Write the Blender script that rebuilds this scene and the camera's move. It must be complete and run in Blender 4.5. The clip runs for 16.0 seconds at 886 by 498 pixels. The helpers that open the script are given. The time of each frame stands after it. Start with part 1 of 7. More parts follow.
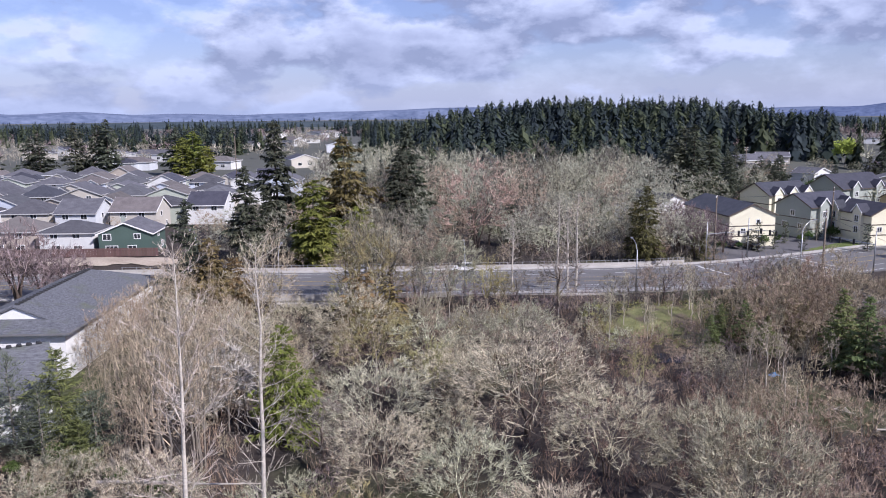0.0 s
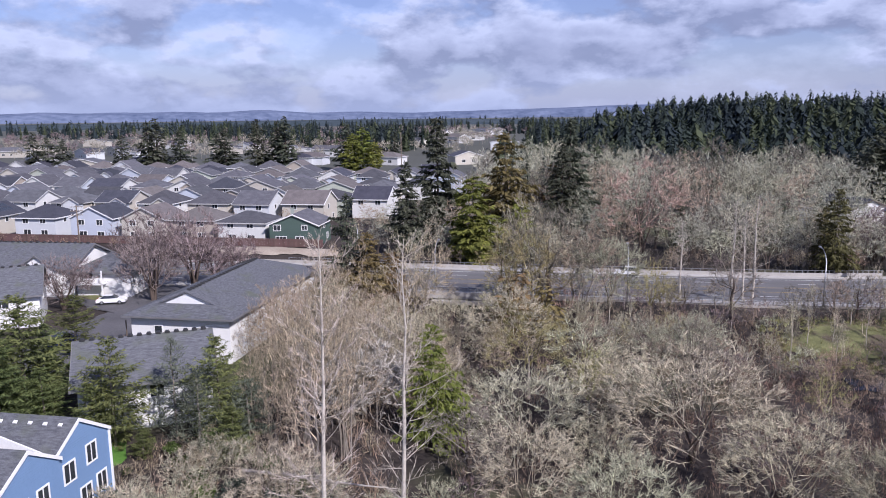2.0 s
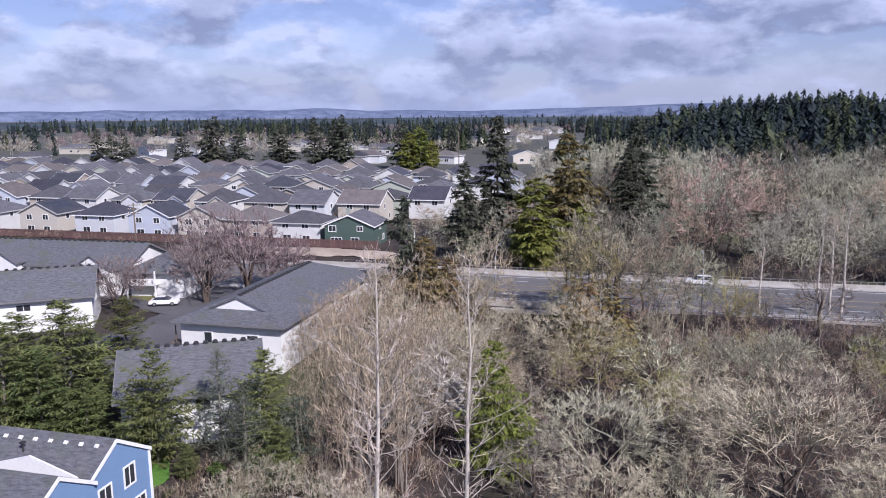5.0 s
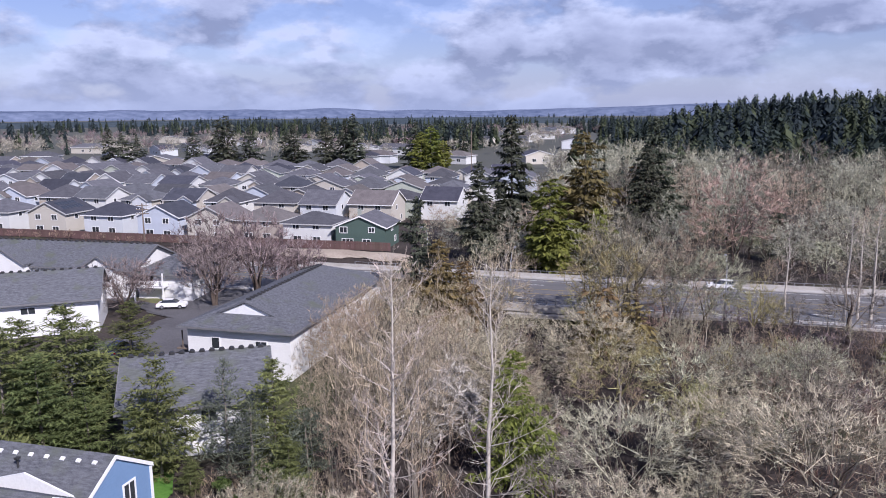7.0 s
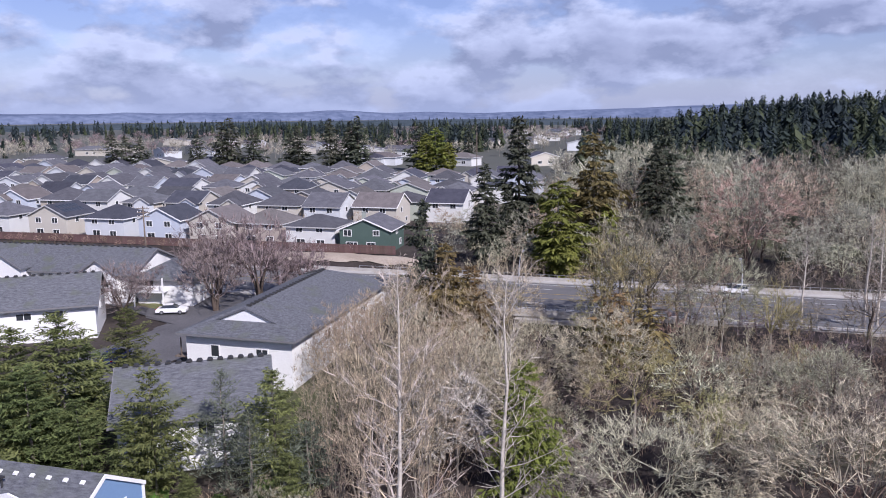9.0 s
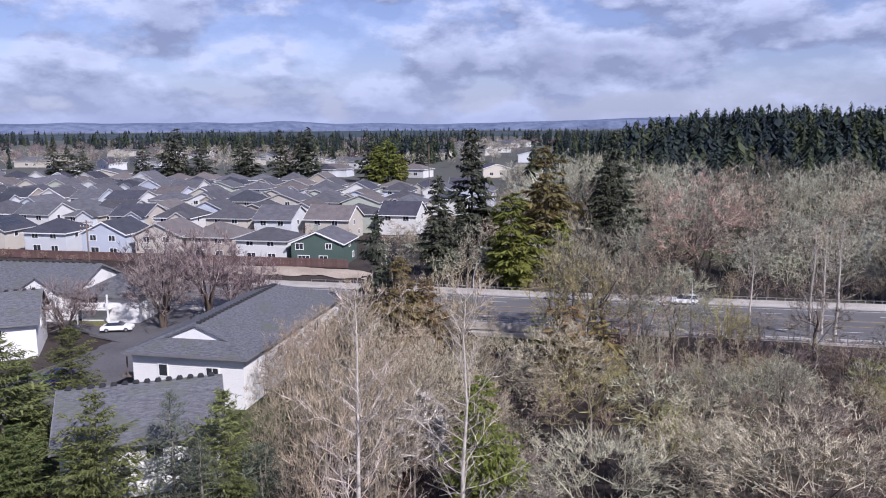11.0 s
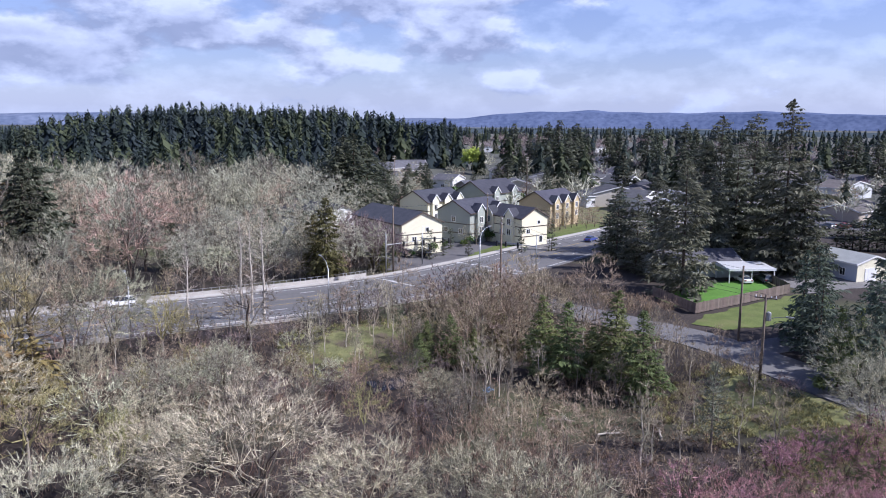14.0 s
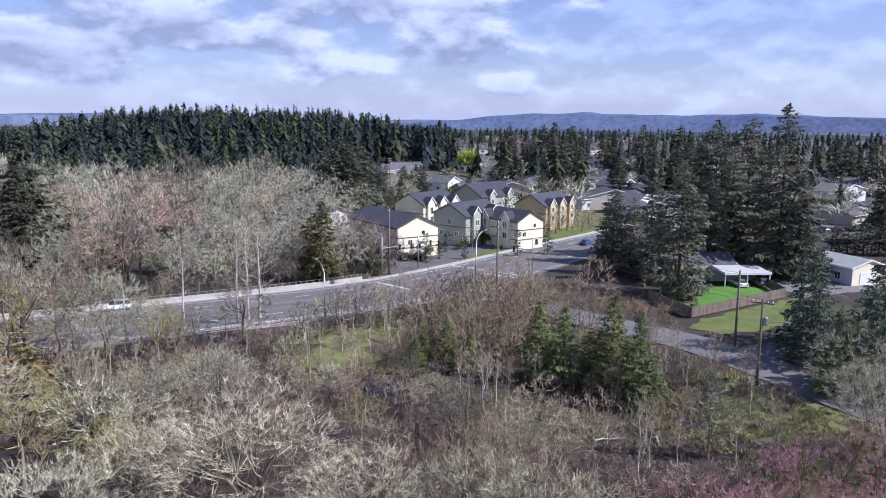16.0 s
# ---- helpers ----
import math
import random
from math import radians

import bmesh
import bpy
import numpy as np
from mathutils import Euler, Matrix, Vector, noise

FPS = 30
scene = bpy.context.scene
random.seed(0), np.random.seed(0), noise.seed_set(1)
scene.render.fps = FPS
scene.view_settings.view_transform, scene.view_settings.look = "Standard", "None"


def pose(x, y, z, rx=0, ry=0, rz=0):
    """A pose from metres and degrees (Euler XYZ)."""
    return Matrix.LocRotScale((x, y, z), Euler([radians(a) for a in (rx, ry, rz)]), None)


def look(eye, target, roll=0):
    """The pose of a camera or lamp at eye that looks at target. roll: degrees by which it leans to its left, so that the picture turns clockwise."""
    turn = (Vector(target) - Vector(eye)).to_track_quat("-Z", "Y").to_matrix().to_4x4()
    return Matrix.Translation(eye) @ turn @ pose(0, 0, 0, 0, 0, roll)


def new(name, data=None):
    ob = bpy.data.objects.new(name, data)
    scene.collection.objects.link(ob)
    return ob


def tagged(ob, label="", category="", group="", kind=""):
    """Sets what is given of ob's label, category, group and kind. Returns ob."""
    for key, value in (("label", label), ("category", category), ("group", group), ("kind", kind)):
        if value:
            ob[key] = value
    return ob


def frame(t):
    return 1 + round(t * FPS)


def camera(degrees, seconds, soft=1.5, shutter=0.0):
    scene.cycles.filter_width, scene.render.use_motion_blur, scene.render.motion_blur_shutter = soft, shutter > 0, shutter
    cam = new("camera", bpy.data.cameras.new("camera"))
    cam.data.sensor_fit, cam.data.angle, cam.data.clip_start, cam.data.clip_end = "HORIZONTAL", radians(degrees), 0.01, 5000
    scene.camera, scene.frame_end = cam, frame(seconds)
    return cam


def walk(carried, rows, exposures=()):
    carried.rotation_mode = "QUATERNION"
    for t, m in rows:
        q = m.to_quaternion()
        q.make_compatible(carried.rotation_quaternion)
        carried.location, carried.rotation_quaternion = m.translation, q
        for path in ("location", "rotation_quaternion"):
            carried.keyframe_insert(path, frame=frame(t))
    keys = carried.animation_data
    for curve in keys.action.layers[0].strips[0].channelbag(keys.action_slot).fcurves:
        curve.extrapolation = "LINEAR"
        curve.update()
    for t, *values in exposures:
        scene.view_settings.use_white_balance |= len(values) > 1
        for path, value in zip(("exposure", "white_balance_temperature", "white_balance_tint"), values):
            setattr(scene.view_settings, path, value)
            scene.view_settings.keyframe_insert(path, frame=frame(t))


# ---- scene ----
cam = camera(60.13, 16.0, 1.0)
PATH = [
    (0, (0.004, -0.001, 31.495), (3.214, 98.396, 13.952), -0.57),
    (0.5, (0.242, 1.031, 31.287), (-2.965, 99.485, 14.066), -0.86),
    (1, (0.353, 2.338, 31.159), (-6.887, 100.551, 13.788), -0.70),
    (1.5, (0.374, 3.214, 31.113), (-11.122, 100.968, 13.449), -0.75),
    (2, (0.292, 4.117, 31.038), (-17.375, 100.957, 13.431), -0.63),
    (2.5, (0.103, 5.124, 31.016), (-21.523, 101.163, 13.442), -0.58),
    (3, (-0.146, 6.020, 31.044), (-22.320, 101.926, 13.426), -0.63),
    (3.5, (-0.495, 7.077, 31.093), (-23.609, 102.770, 13.527), -0.65),
    (4, (-0.923, 8.135, 31.048), (-24.594, 103.688, 13.463), -0.63),
    (6.5, (-2.933, 12.208, 31.016), (-28.542, 107.203, 13.123), -0.43),
    (7, (-3.195, 13.020, 30.890), (-29.117, 107.958, 13.149), -0.47),
    (7.5, (-3.612, 14.086, 30.700), (-30.315, 108.818, 13.014), -0.52),
    (8, (-3.806, 14.859, 30.561), (-30.395, 109.619, 12.851), -0.58),
    (10.5, (-4.886, 16.561, 30.794), (-30.771, 111.741, 14.339), -0.22),
    (11, (-4.780, 16.491, 30.870), (-25.225, 113.045, 14.763), -0.36),
    (11.5, (-4.540, 16.133, 30.957), (-7.068, 114.739, 14.513), -0.17),
    (12, (-4.309, 15.698, 31.040), (12.089, 112.924, 14.362), -0.00),
    (12.5, (-4.138, 15.408, 31.074), (27.911, 108.743, 14.906), 0.16),
    (13, (-4.142, 15.108, 31.160), (36.164, 105.178, 14.950), 0.39),
    (13.5, (-4.165, 15.037, 31.252), (40.698, 102.898, 14.887), 0.27),
    (14, (-4.196, 14.886, 31.239), (43.433, 101.242, 14.683), 0.40),
    (14.5, (-4.183, 14.972, 31.197), (44.714, 100.639, 14.759), 0.40),
    (15, (-4.183, 15.030, 31.278), (44.663, 100.762, 15.027), 0.38),
    (15.5, (-4.205, 15.072, 31.411), (44.375, 100.963, 15.202), 0.45),
    (16, (-4.330, 15.272, 31.590), (43.929, 101.315, 15.231), 0.55),
]
walk(cam, [(t, look(eye, target, roll)) for t, eye, target, roll in PATH],
     [(0.0, 0.37, 5960.0, 20.0), (1.6, 0.23, 5960.0, 21.0), (4.0, 0.22, 5960.0, 21.0), (11.0, 0.21, 5960.0, 21.0), (12.0, 0.27, 5910.0, 20.0), (13.0, 0.5, 5810.0, 18.0), (16.0, 0.54, 5810.0, 18.0)])

# ---- light and sky ----
SUN_AZ, SUN_EL = radians(131), radians(41)      # clockwise from +y, above the horizon
sun = new("sun", bpy.data.lights.new("sun", "SUN"))
sun.data.energy, sun.data.angle, sun.data.color = 5.0, radians(0.53), (1.0, 0.95, 0.88)
to_sun = Vector((math.sin(SUN_AZ) * math.cos(SUN_EL), math.cos(SUN_AZ) * math.cos(SUN_EL), math.sin(SUN_EL)))
sun.matrix_world = look(tuple(to_sun * 500), (0, 0, 0))


def make_sky():
    w = bpy.data.worlds.new("sky")
    scene.world = w
    w.use_nodes = True
    nt = w.node_tree
    nt.nodes.clear()
    N, L = nt.nodes.new, nt.links.new
    out, bg = N("ShaderNodeOutputWorld"), N("ShaderNodeBackground")
    sky = N("ShaderNodeTexSky")
    sky.sky_type, sky.sun_disc = "NISHITA", False
    sky.sun_elevation, sky.sun_rotation = SUN_EL, SUN_AZ
    sky.altitude, sky.air_density, sky.dust_density, sky.ozone_density = 100, 1.0, 0.6, 2.0
    co = N("ShaderNodeTexCoord")
    sep = N("ShaderNodeSeparateXYZ")
    L(co.outputs["Generated"], sep.inputs[0])
    # clouds lie in the sky by bearing and height; each is lit from above and grey below
    bearing = N("ShaderNodeMath"); bearing.operation = "ARCTAN2"
    L(sep.outputs[0], bearing.inputs[0]); L(sep.outputs[1], bearing.inputs[1])

    def field(wide, tall, detail, rough, seed, up=0.0):
        c = N("ShaderNodeCombineXYZ")
        mx, my = N("ShaderNodeMath"), N("ShaderNodeMath")
        mx.operation, my.operation = "MULTIPLY", "MULTIPLY_ADD"
        mx.inputs[1].default_value, my.inputs[1].default_value, my.inputs[2].default_value = wide, tall, up * tall
        L(bearing.outputs[0], mx.inputs[0]); L(sep.outputs[2], my.inputs[0])
        L(mx.outputs[0], c.inputs[0]); L(my.outputs[0], c.inputs[1])
        c.inputs[2].default_value = seed
        n = N("ShaderNodeTexNoise")
        n.inputs["Scale"].default_value, n.inputs["Detail"].default_value, n.inputs["Roughness"].default_value = 1.0, detail, rough
        L(c.outputs[0], n.inputs["Vector"])
        return n.outputs[0]

    def ramp(src, lo, hi, kind="SMOOTHSTEP"):
        r = N("ShaderNodeMapRange"); r.interpolation_type = kind
        r.inputs["From Min"].default_value, r.inputs["From Max"].default_value = lo, hi
        L(src, r.inputs[0])
        return r.outputs[0]

    def blend(op, x, y, k=None):
        m = N("ShaderNodeMath"); m.operation = op
        L(x, m.inputs[0])
        if k is None:
            L(y, m.inputs[1])
        else:
            m.inputs[1].default_value = k
            if y is not None:
                L(y, m.inputs[2])
        return m.outputs[0]

    low, above = field(10.5, 20.0, 7, 0.54, 4.2), field(10.5, 20.0, 7, 0.54, 4.2, 0.02)
    wide = field(2.0, 9.0, 4, 0.5, 7.7)
    mass = blend("MULTIPLY_ADD", low, blend("MULTIPLY", wide, None, 0.75), 0.55)
    mass = blend("MULTIPLY_ADD", bearing.outputs[0], mass, -0.12)      # the sky clears to the east
    cover = blend("MULTIPLY", blend("MAXIMUM", ramp(mass, 0.56, 0.70), None, 0.32), ramp(blend("MULTIPLY", sep.outputs[2], None, -1.0), -0.75, -0.3))      # and its cloud is thinned overhead, out of view, to deepen the shade
    lit = ramp(blend("SUBTRACT", low, above), -0.085, 0.115, "LINEAR")
    thick = ramp(mass, 0.66, 0.86)
    # cloud colour: grey undersides and heavy middles, white tops
    grey = N("ShaderNodeMixRGB")
    grey.inputs[1].default_value = (4.1, 4.8, 7.0, 1); grey.inputs[2].default_value = (9.9, 11.0, 13.9, 1)
    L(lit, grey.inputs[0])
    heavy = N("ShaderNodeMixRGB"); heavy.inputs[2].default_value = (5.1, 5.8, 8.2, 1)
    L(blend("MULTIPLY", thick, None, 0.78), heavy.inputs[0]); L(grey.outputs[0], heavy.inputs[1])
    tint = N("ShaderNodeMixRGB"); tint.blend_type = "MULTIPLY"; tint.inputs[0].default_value = 1.0
    tint.inputs[2].default_value = (1.46, 1.42, 1.82, 1)
    L(sky.outputs[0], tint.inputs[1])
    mix2 = N("ShaderNodeMixRGB")
    L(blend("MULTIPLY", cover, None, 0.9), mix2.inputs[0]); L(tint.outputs[0], mix2.inputs[1]); L(heavy.outputs[0], mix2.inputs[2])
    # the thin white veil that gathers over the horizon
    veil = N("ShaderNodeMapRange")
    veil.inputs["From Min"].default_value, veil.inputs["From Max"].default_value = 0.0, 0.07
    veil.inputs["To Min"].default_value, veil.inputs["To Max"].default_value = 0.65, 0.0
    L(sep.outputs[2], veil.inputs[0])
    mix3 = N("ShaderNodeMixRGB")
    mix3.inputs[2].default_value = (6.3, 7.6, 10.9, 1)
    L(veil.outputs[0], mix3.inputs[0]); L(mix2.outputs[0], mix3.inputs[1])
    L(mix3.outputs[0], bg.inputs[0])
    bg.inputs[1].default_value = 0.057
    L(bg.outputs[0], out.inputs[0])


make_sky()

# ---- materials ----
def material(name, low, high, scale=1.0, rough=0.85, bump=0.0, island=0.0, per_object=0.0, fine=12.0, metal=0.0, spec=0.3, stain=None, stretch=None):
    """Two scales of noise between two colours, with optional change from piece to piece and from thing to thing."""
    m = bpy.data.materials.new(name)
    m.use_nodes = True
    nt = m.node_tree
    N, L = nt.nodes.new, nt.links.new
    b = nt.nodes["Principled BSDF"]
    b.inputs["Roughness"].default_value, b.inputs["Metallic"].default_value = rough, metal
    b.inputs["Specular IOR Level"].default_value = spec
    co = N("ShaderNodeTexCoord")
    src = co.outputs["Object"]
    if stretch:
        mp = N("ShaderNodeMapping"); mp.inputs["Scale"].default_value = stretch
        L(src, mp.inputs[0]); src = mp.outputs[0]
    a = N("ShaderNodeTexNoise"); a.inputs["Scale"].default_value = scale; a.inputs["Detail"].default_value = 5
    f = N("ShaderNodeTexNoise"); f.inputs["Scale"].default_value = scale * fine; f.inputs["Detail"].default_value = 4
    L(src, a.inputs["Vector"]); L(src, f.inputs["Vector"])
    s = N("ShaderNodeMath"); s.operation = "MULTIPLY_ADD"; s.inputs[1].default_value = 0.5
    h = N("ShaderNodeMath"); h.operation = "MULTIPLY"; h.inputs[1].default_value = 0.5
    L(a.outputs[0], h.inputs[0]); L(f.outputs[0], s.inputs[0]); L(h.outputs[0], s.inputs[2])
    fac = s.outputs[0]
    r = N("ShaderNodeMapRange"); r.inputs["From Min"].default_value, r.inputs["From Max"].default_value = 0.33, 0.67
    L(fac, r.inputs[0]); fac = r.outputs[0]
    if island:
        g = N("ShaderNodeNewGeometry")
        mi = N("ShaderNodeMix"); mi.inputs[0].default_value = island
        L(fac, mi.inputs[2]); L(g.outputs["Random Per Island"], mi.inputs[3]); fac = mi.outputs[0]
    c = N("ShaderNodeMixRGB"); c.inputs[1].default_value, c.inputs[2].default_value = (*low, 1), (*high, 1)
    L(fac, c.inputs[0])
    col = c.outputs[0]
    if stain:
        st = N("ShaderNodeTexNoise"); st.inputs["Scale"].default_value = stain[1]; st.inputs["Detail"].default_value = 4
        L(co.outputs["Object"], st.inputs["Vector"])
        sr = N("ShaderNodeMapRange"); sr.inputs["From Min"].default_value, sr.inputs["From Max"].default_value = stain[2], stain[3]
        L(st.outputs[0], sr.inputs[0])
        sm = N("ShaderNodeMixRGB"); sm.inputs[2].default_value = (*stain[0], 1)
        L(sr.outputs[0], sm.inputs[0]); L(col, sm.inputs[1]); col = sm.outputs[0]
    if per_object:
        oi = N("ShaderNodeObjectInfo")
        pr = N("ShaderNodeMapRange"); pr.inputs["To Min"].default_value, pr.inputs["To Max"].default_value = 1 - per_object, 1 + per_object
        L(oi.outputs["Random"], pr.inputs[0])
        hv = N("ShaderNodeHueSaturation"); L(pr.outputs[0], hv.inputs["Value"]); L(col, hv.inputs["Color"]); col = hv.outputs[0]
        sw = N("ShaderNodeMath"); sw.operation = "MULTIPLY"; sw.inputs[1].default_value = 37.0
        fr = N("ShaderNodeMath"); fr.operation = "FRACT"
        hr = N("ShaderNodeMapRange"); hr.inputs["To Min"].default_value, hr.inputs["To Max"].default_value = 0.5 - 0.1 * per_object, 0.5 + 0.1 * per_object
        L(oi.outputs["Random"], sw.inputs[0]); L(sw.outputs[0], fr.inputs[0]); L(fr.outputs[0], hr.inputs[0]); L(hr.outputs[0], hv.inputs["Hue"])
    L(col, b.inputs["Base Color"])
    if bump:
        bp = N("ShaderNodeBump"); bp.inputs["Strength"].default_value, bp.inputs["Distance"].default_value = bump, 0.05
        L(f.outputs[0], bp.inputs["Height"]); L(bp.outputs[0], b.inputs["Normal"])
    return m


def siding(name, base, board=0.2, per_object=0.0):
    """Painted lap siding: a fine shadow line at each board, by relief only, and a little weather."""
    m = material(name, tuple(v * 0.9 for v in base), base, 0.35, 0.7, 0.0, per_object=per_object)
    nt = m.node_tree
    N, L = nt.nodes.new, nt.links.new
    co, sp = N("ShaderNodeTexCoord"), N("ShaderNodeSeparateXYZ")
    L(co.outputs["Object"], sp.inputs[0])
    d = N("ShaderNodeMath"); d.operation = "DIVIDE"; d.inputs[1].default_value = board
    fr = N("ShaderNodeMath"); fr.operation = "FRACT"
    L(sp.outputs[2], d.inputs[0]); L(d.outputs[0], fr.inputs[0])
    bp = N("ShaderNodeBump"); bp.inputs["Strength"].default_value, bp.inputs["Distance"].default_value = 0.6, 0.02
    bp.invert = True
    L(fr.outputs[0], bp.inputs["Height"]); L(bp.outputs[0], nt.nodes["Principled BSDF"].inputs["Normal"])
    return m


GROUND = material("leaf_litter", (0.023, 0.018, 0.016), (0.066, 0.053, 0.045), 0.10, 0.95, 0.6, fine=22, stain=((0.075, 0.085, 0.032), 0.028, 0.50, 0.66))


def far_cover(m):
    """Blends the ground into an even, paler grey-tan from 235 to 330 m out."""
    nt = m.node_tree
    N, L = nt.nodes.new, nt.links.new
    b = nt.nodes["Principled BSDF"]
    src = b.inputs["Base Color"].links[0].from_socket
    co, ln, mr, mx = N("ShaderNodeTexCoord"), N("ShaderNodeVectorMath"), N("ShaderNodeMapRange"), N("ShaderNodeMixRGB")
    ln.operation = "LENGTH"
    mr.inputs["From Min"].default_value, mr.inputs["From Max"].default_value = 235, 330
    L(co.outputs["Object"], ln.inputs[0]); L(ln.outputs["Value"], mr.inputs[0])
    mx.inputs[2].default_value = (0.085, 0.088, 0.075, 1)
    L(mr.outputs[0], mx.inputs[0]); L(src, mx.inputs[1]); L(mx.outputs[0], b.inputs["Base Color"])


far_cover(GROUND)
GRASS = material("meadow_grass", (0.066, 0.09, 0.022), (0.145, 0.178, 0.052), 0.35, 0.95, 0.5, fine=14, stain=((0.15, 0.14, 0.06), 0.12, 0.56, 0.75))
ROUGH = material("dull_rough_grass", (0.075, 0.08, 0.034), (0.19, 0.195, 0.085), 0.5, 0.95, 0.5, fine=10, stain=((0.10, 0.082, 0.058), 0.3, 0.48, 0.60))
BANK = material("olive_bank_grass", (0.10, 0.105, 0.04), (0.24, 0.245, 0.10), 0.5, 0.95, 0.5, fine=10, stain=((0.12, 0.098, 0.07), 0.3, 0.54, 0.68))
GRAVEL = material("grey_gravel", (0.12, 0.115, 0.11), (0.21, 0.205, 0.2), 0.8, 0.9, 0.4, fine=20)
LAWN = material("mown_lawn", (0.06, 0.15, 0.022), (0.11, 0.24, 0.04), 0.25, 0.9, 0.3, fine=14)
SAND = material("bare_sandy_soil", (0.28, 0.23, 0.18), (0.42, 0.36, 0.29), 0.2, 0.95, 0.4)
ASPHALT = material("worn_asphalt", (0.095, 0.093, 0.094), (0.17, 0.166, 0.164), 0.22, 0.85, 0.2, fine=30, stretch=(0.25, 1.6, 1))
LOT = material("parking_asphalt", (0.075, 0.073, 0.077), (0.14, 0.136, 0.14), 0.15, 0.85, 0.2, fine=30)
CONCRETE = material("pale_concrete", (0.32, 0.305, 0.28), (0.47, 0.45, 0.415), 0.4, 0.85, 0.2)
PAINTLINE = material("road_paint", (0.55, 0.55, 0.53), (0.75, 0.75, 0.72), 1.5, 0.7)
YELLOWLINE = material("yellow_road_paint", (0.45, 0.30, 0.05), (0.6, 0.42, 0.08), 1.5, 0.7)
SHINGLE = material("grey_asphalt_shingle", (0.06, 0.061, 0.07), (0.118, 0.118, 0.13), 0.6, 0.9, 0.5, fine=9, per_object=0.28, stretch=(1, 1, 2.5))
SHINGLE_DARK = material("charcoal_shingle", (0.036, 0.038, 0.05), (0.07, 0.072, 0.09), 0.6, 0.85, 0.5, fine=9, per_object=0.2)
SHINGLE_BROWN = material("brown_grey_shingle", (0.092, 0.082, 0.08), (0.155, 0.14, 0.135), 0.6, 0.9, 0.5, fine=9, per_object=0.2)
SHINGLE_OLD = material("weathered_grey_shingle", (0.048, 0.051, 0.06), (0.175, 0.18, 0.195), 2.9, 0.92, 0.6, fine=6, stretch=(0.6, 1, 4), stain=((0.10, 0.11, 0.085), 0.3, 0.55, 0.72))
WHITE = material("white_paint", (0.70, 0.70, 0.69), (0.82, 0.82, 0.81), 0.5, 0.6)
WALL_WHITE = siding("white_siding", (0.78, 0.775, 0.755))
WALL_BLUE = siding("blue_siding", (0.165, 0.265, 0.42))
WALL_GREEN = siding("dark_green_siding", (0.075, 0.115, 0.098))
WALL_CREAM = siding("cream_siding", (0.77, 0.73, 0.55))
WALL_OCHRE = siding("ochre_siding", (0.50, 0.405, 0.25))
WALL_GREYGREEN = siding("grey_green_siding", (0.34, 0.37, 0.33))
WALLS = [siding(n, c, 0.2, 0.06) for n, c in (
    ("pale_grey_siding", (0.58, 0.60, 0.62)), ("beige_siding", (0.52, 0.485, 0.42)), ("white_grey_siding", (0.64, 0.64, 0.62)),
    ("sky_blue_siding", (0.50, 0.54, 0.61)), ("tan_siding", (0.43, 0.375, 0.315)), ("sage_siding", (0.44, 0.47, 0.40)))]
TRIM_GREY = material("weathered_grey_trim_paint", (0.13, 0.13, 0.135), (0.2, 0.2, 0.205), 1.0, 0.7)
TRIM_PALE = material("dulled_pale_trim_paint", (0.40, 0.40, 0.40), (0.52, 0.515, 0.50), 1.0, 0.7)
TRIM_BROWN = material("dark_brown_trim_paint", (0.07, 0.055, 0.045), (0.12, 0.095, 0.08), 1.0, 0.7)
POOL = material("still_dark_water", (0.012, 0.014, 0.016), (0.02, 0.022, 0.024), 0.5, 0.06, spec=0.6)
ORANGE = material("orange_sheeting", (0.55, 0.14, 0.03), (0.70, 0.20, 0.05), 1.0, 0.5)
GLASS = material("window_glass", (0.02, 0.025, 0.03), (0.05, 0.055, 0.06), 0.7, 0.08, spec=0.8)
METAL = material("galvanised_steel", (0.30, 0.31, 0.32), (0.42, 0.43, 0.44), 3.0, 0.45, metal=0.7)
DARK = material("dark_plastic", (0.02, 0.02, 0.022), (0.05, 0.05, 0.05), 3.0, 0.6)
ROOF_METAL = material("pale_metal_roof", (0.52, 0.54, 0.55), (0.66, 0.67, 0.67), 0.5, 0.4, metal=0.2)
ROOF_DULL = material("dull_metal_roof", (0.30, 0.315, 0.30), (0.42, 0.435, 0.415), 0.5, 0.6, metal=0.1)
POLEWOOD = material("weathered_pole_wood", (0.11, 0.085, 0.065), (0.22, 0.18, 0.145), 1.2, 0.9, 0.5, stretch=(1, 1, 0.1))
FENCE = material("brown_fence_wood", (0.115, 0.088, 0.075), (0.215, 0.175, 0.15), 1.0, 0.9, 0.4, per_object=0.2, stretch=(1, 1, 0.15))
FENCE_RED = material("red_brown_fence_stain", (0.095, 0.058, 0.052), (0.155, 0.098, 0.088), 1.0, 0.9, 0.4, per_object=0.15)
BARK_PALE = material("pale_birch_bark", (0.30, 0.27, 0.23), (0.62, 0.565, 0.49), 2.0, 0.85, 0.3, fine=6)
BARK = material("grey_brown_bark", (0.13, 0.11, 0.09), (0.30, 0.265, 0.22), 1.2, 0.9, 0.4)
BARK_DARK = material("dark_bark", (0.055, 0.042, 0.034), (0.13, 0.10, 0.08), 1.2, 0.95, 0.4)


def twigs(name, low, high, mixed=0.78):
    r, g, b = high
    return material(name, tuple(v * 0.5 for v in low), (r * 1.18, g * 1.16, b * 1.16), 0.25, 0.9, 0.0, island=mixed, per_object=0.2, fine=6)


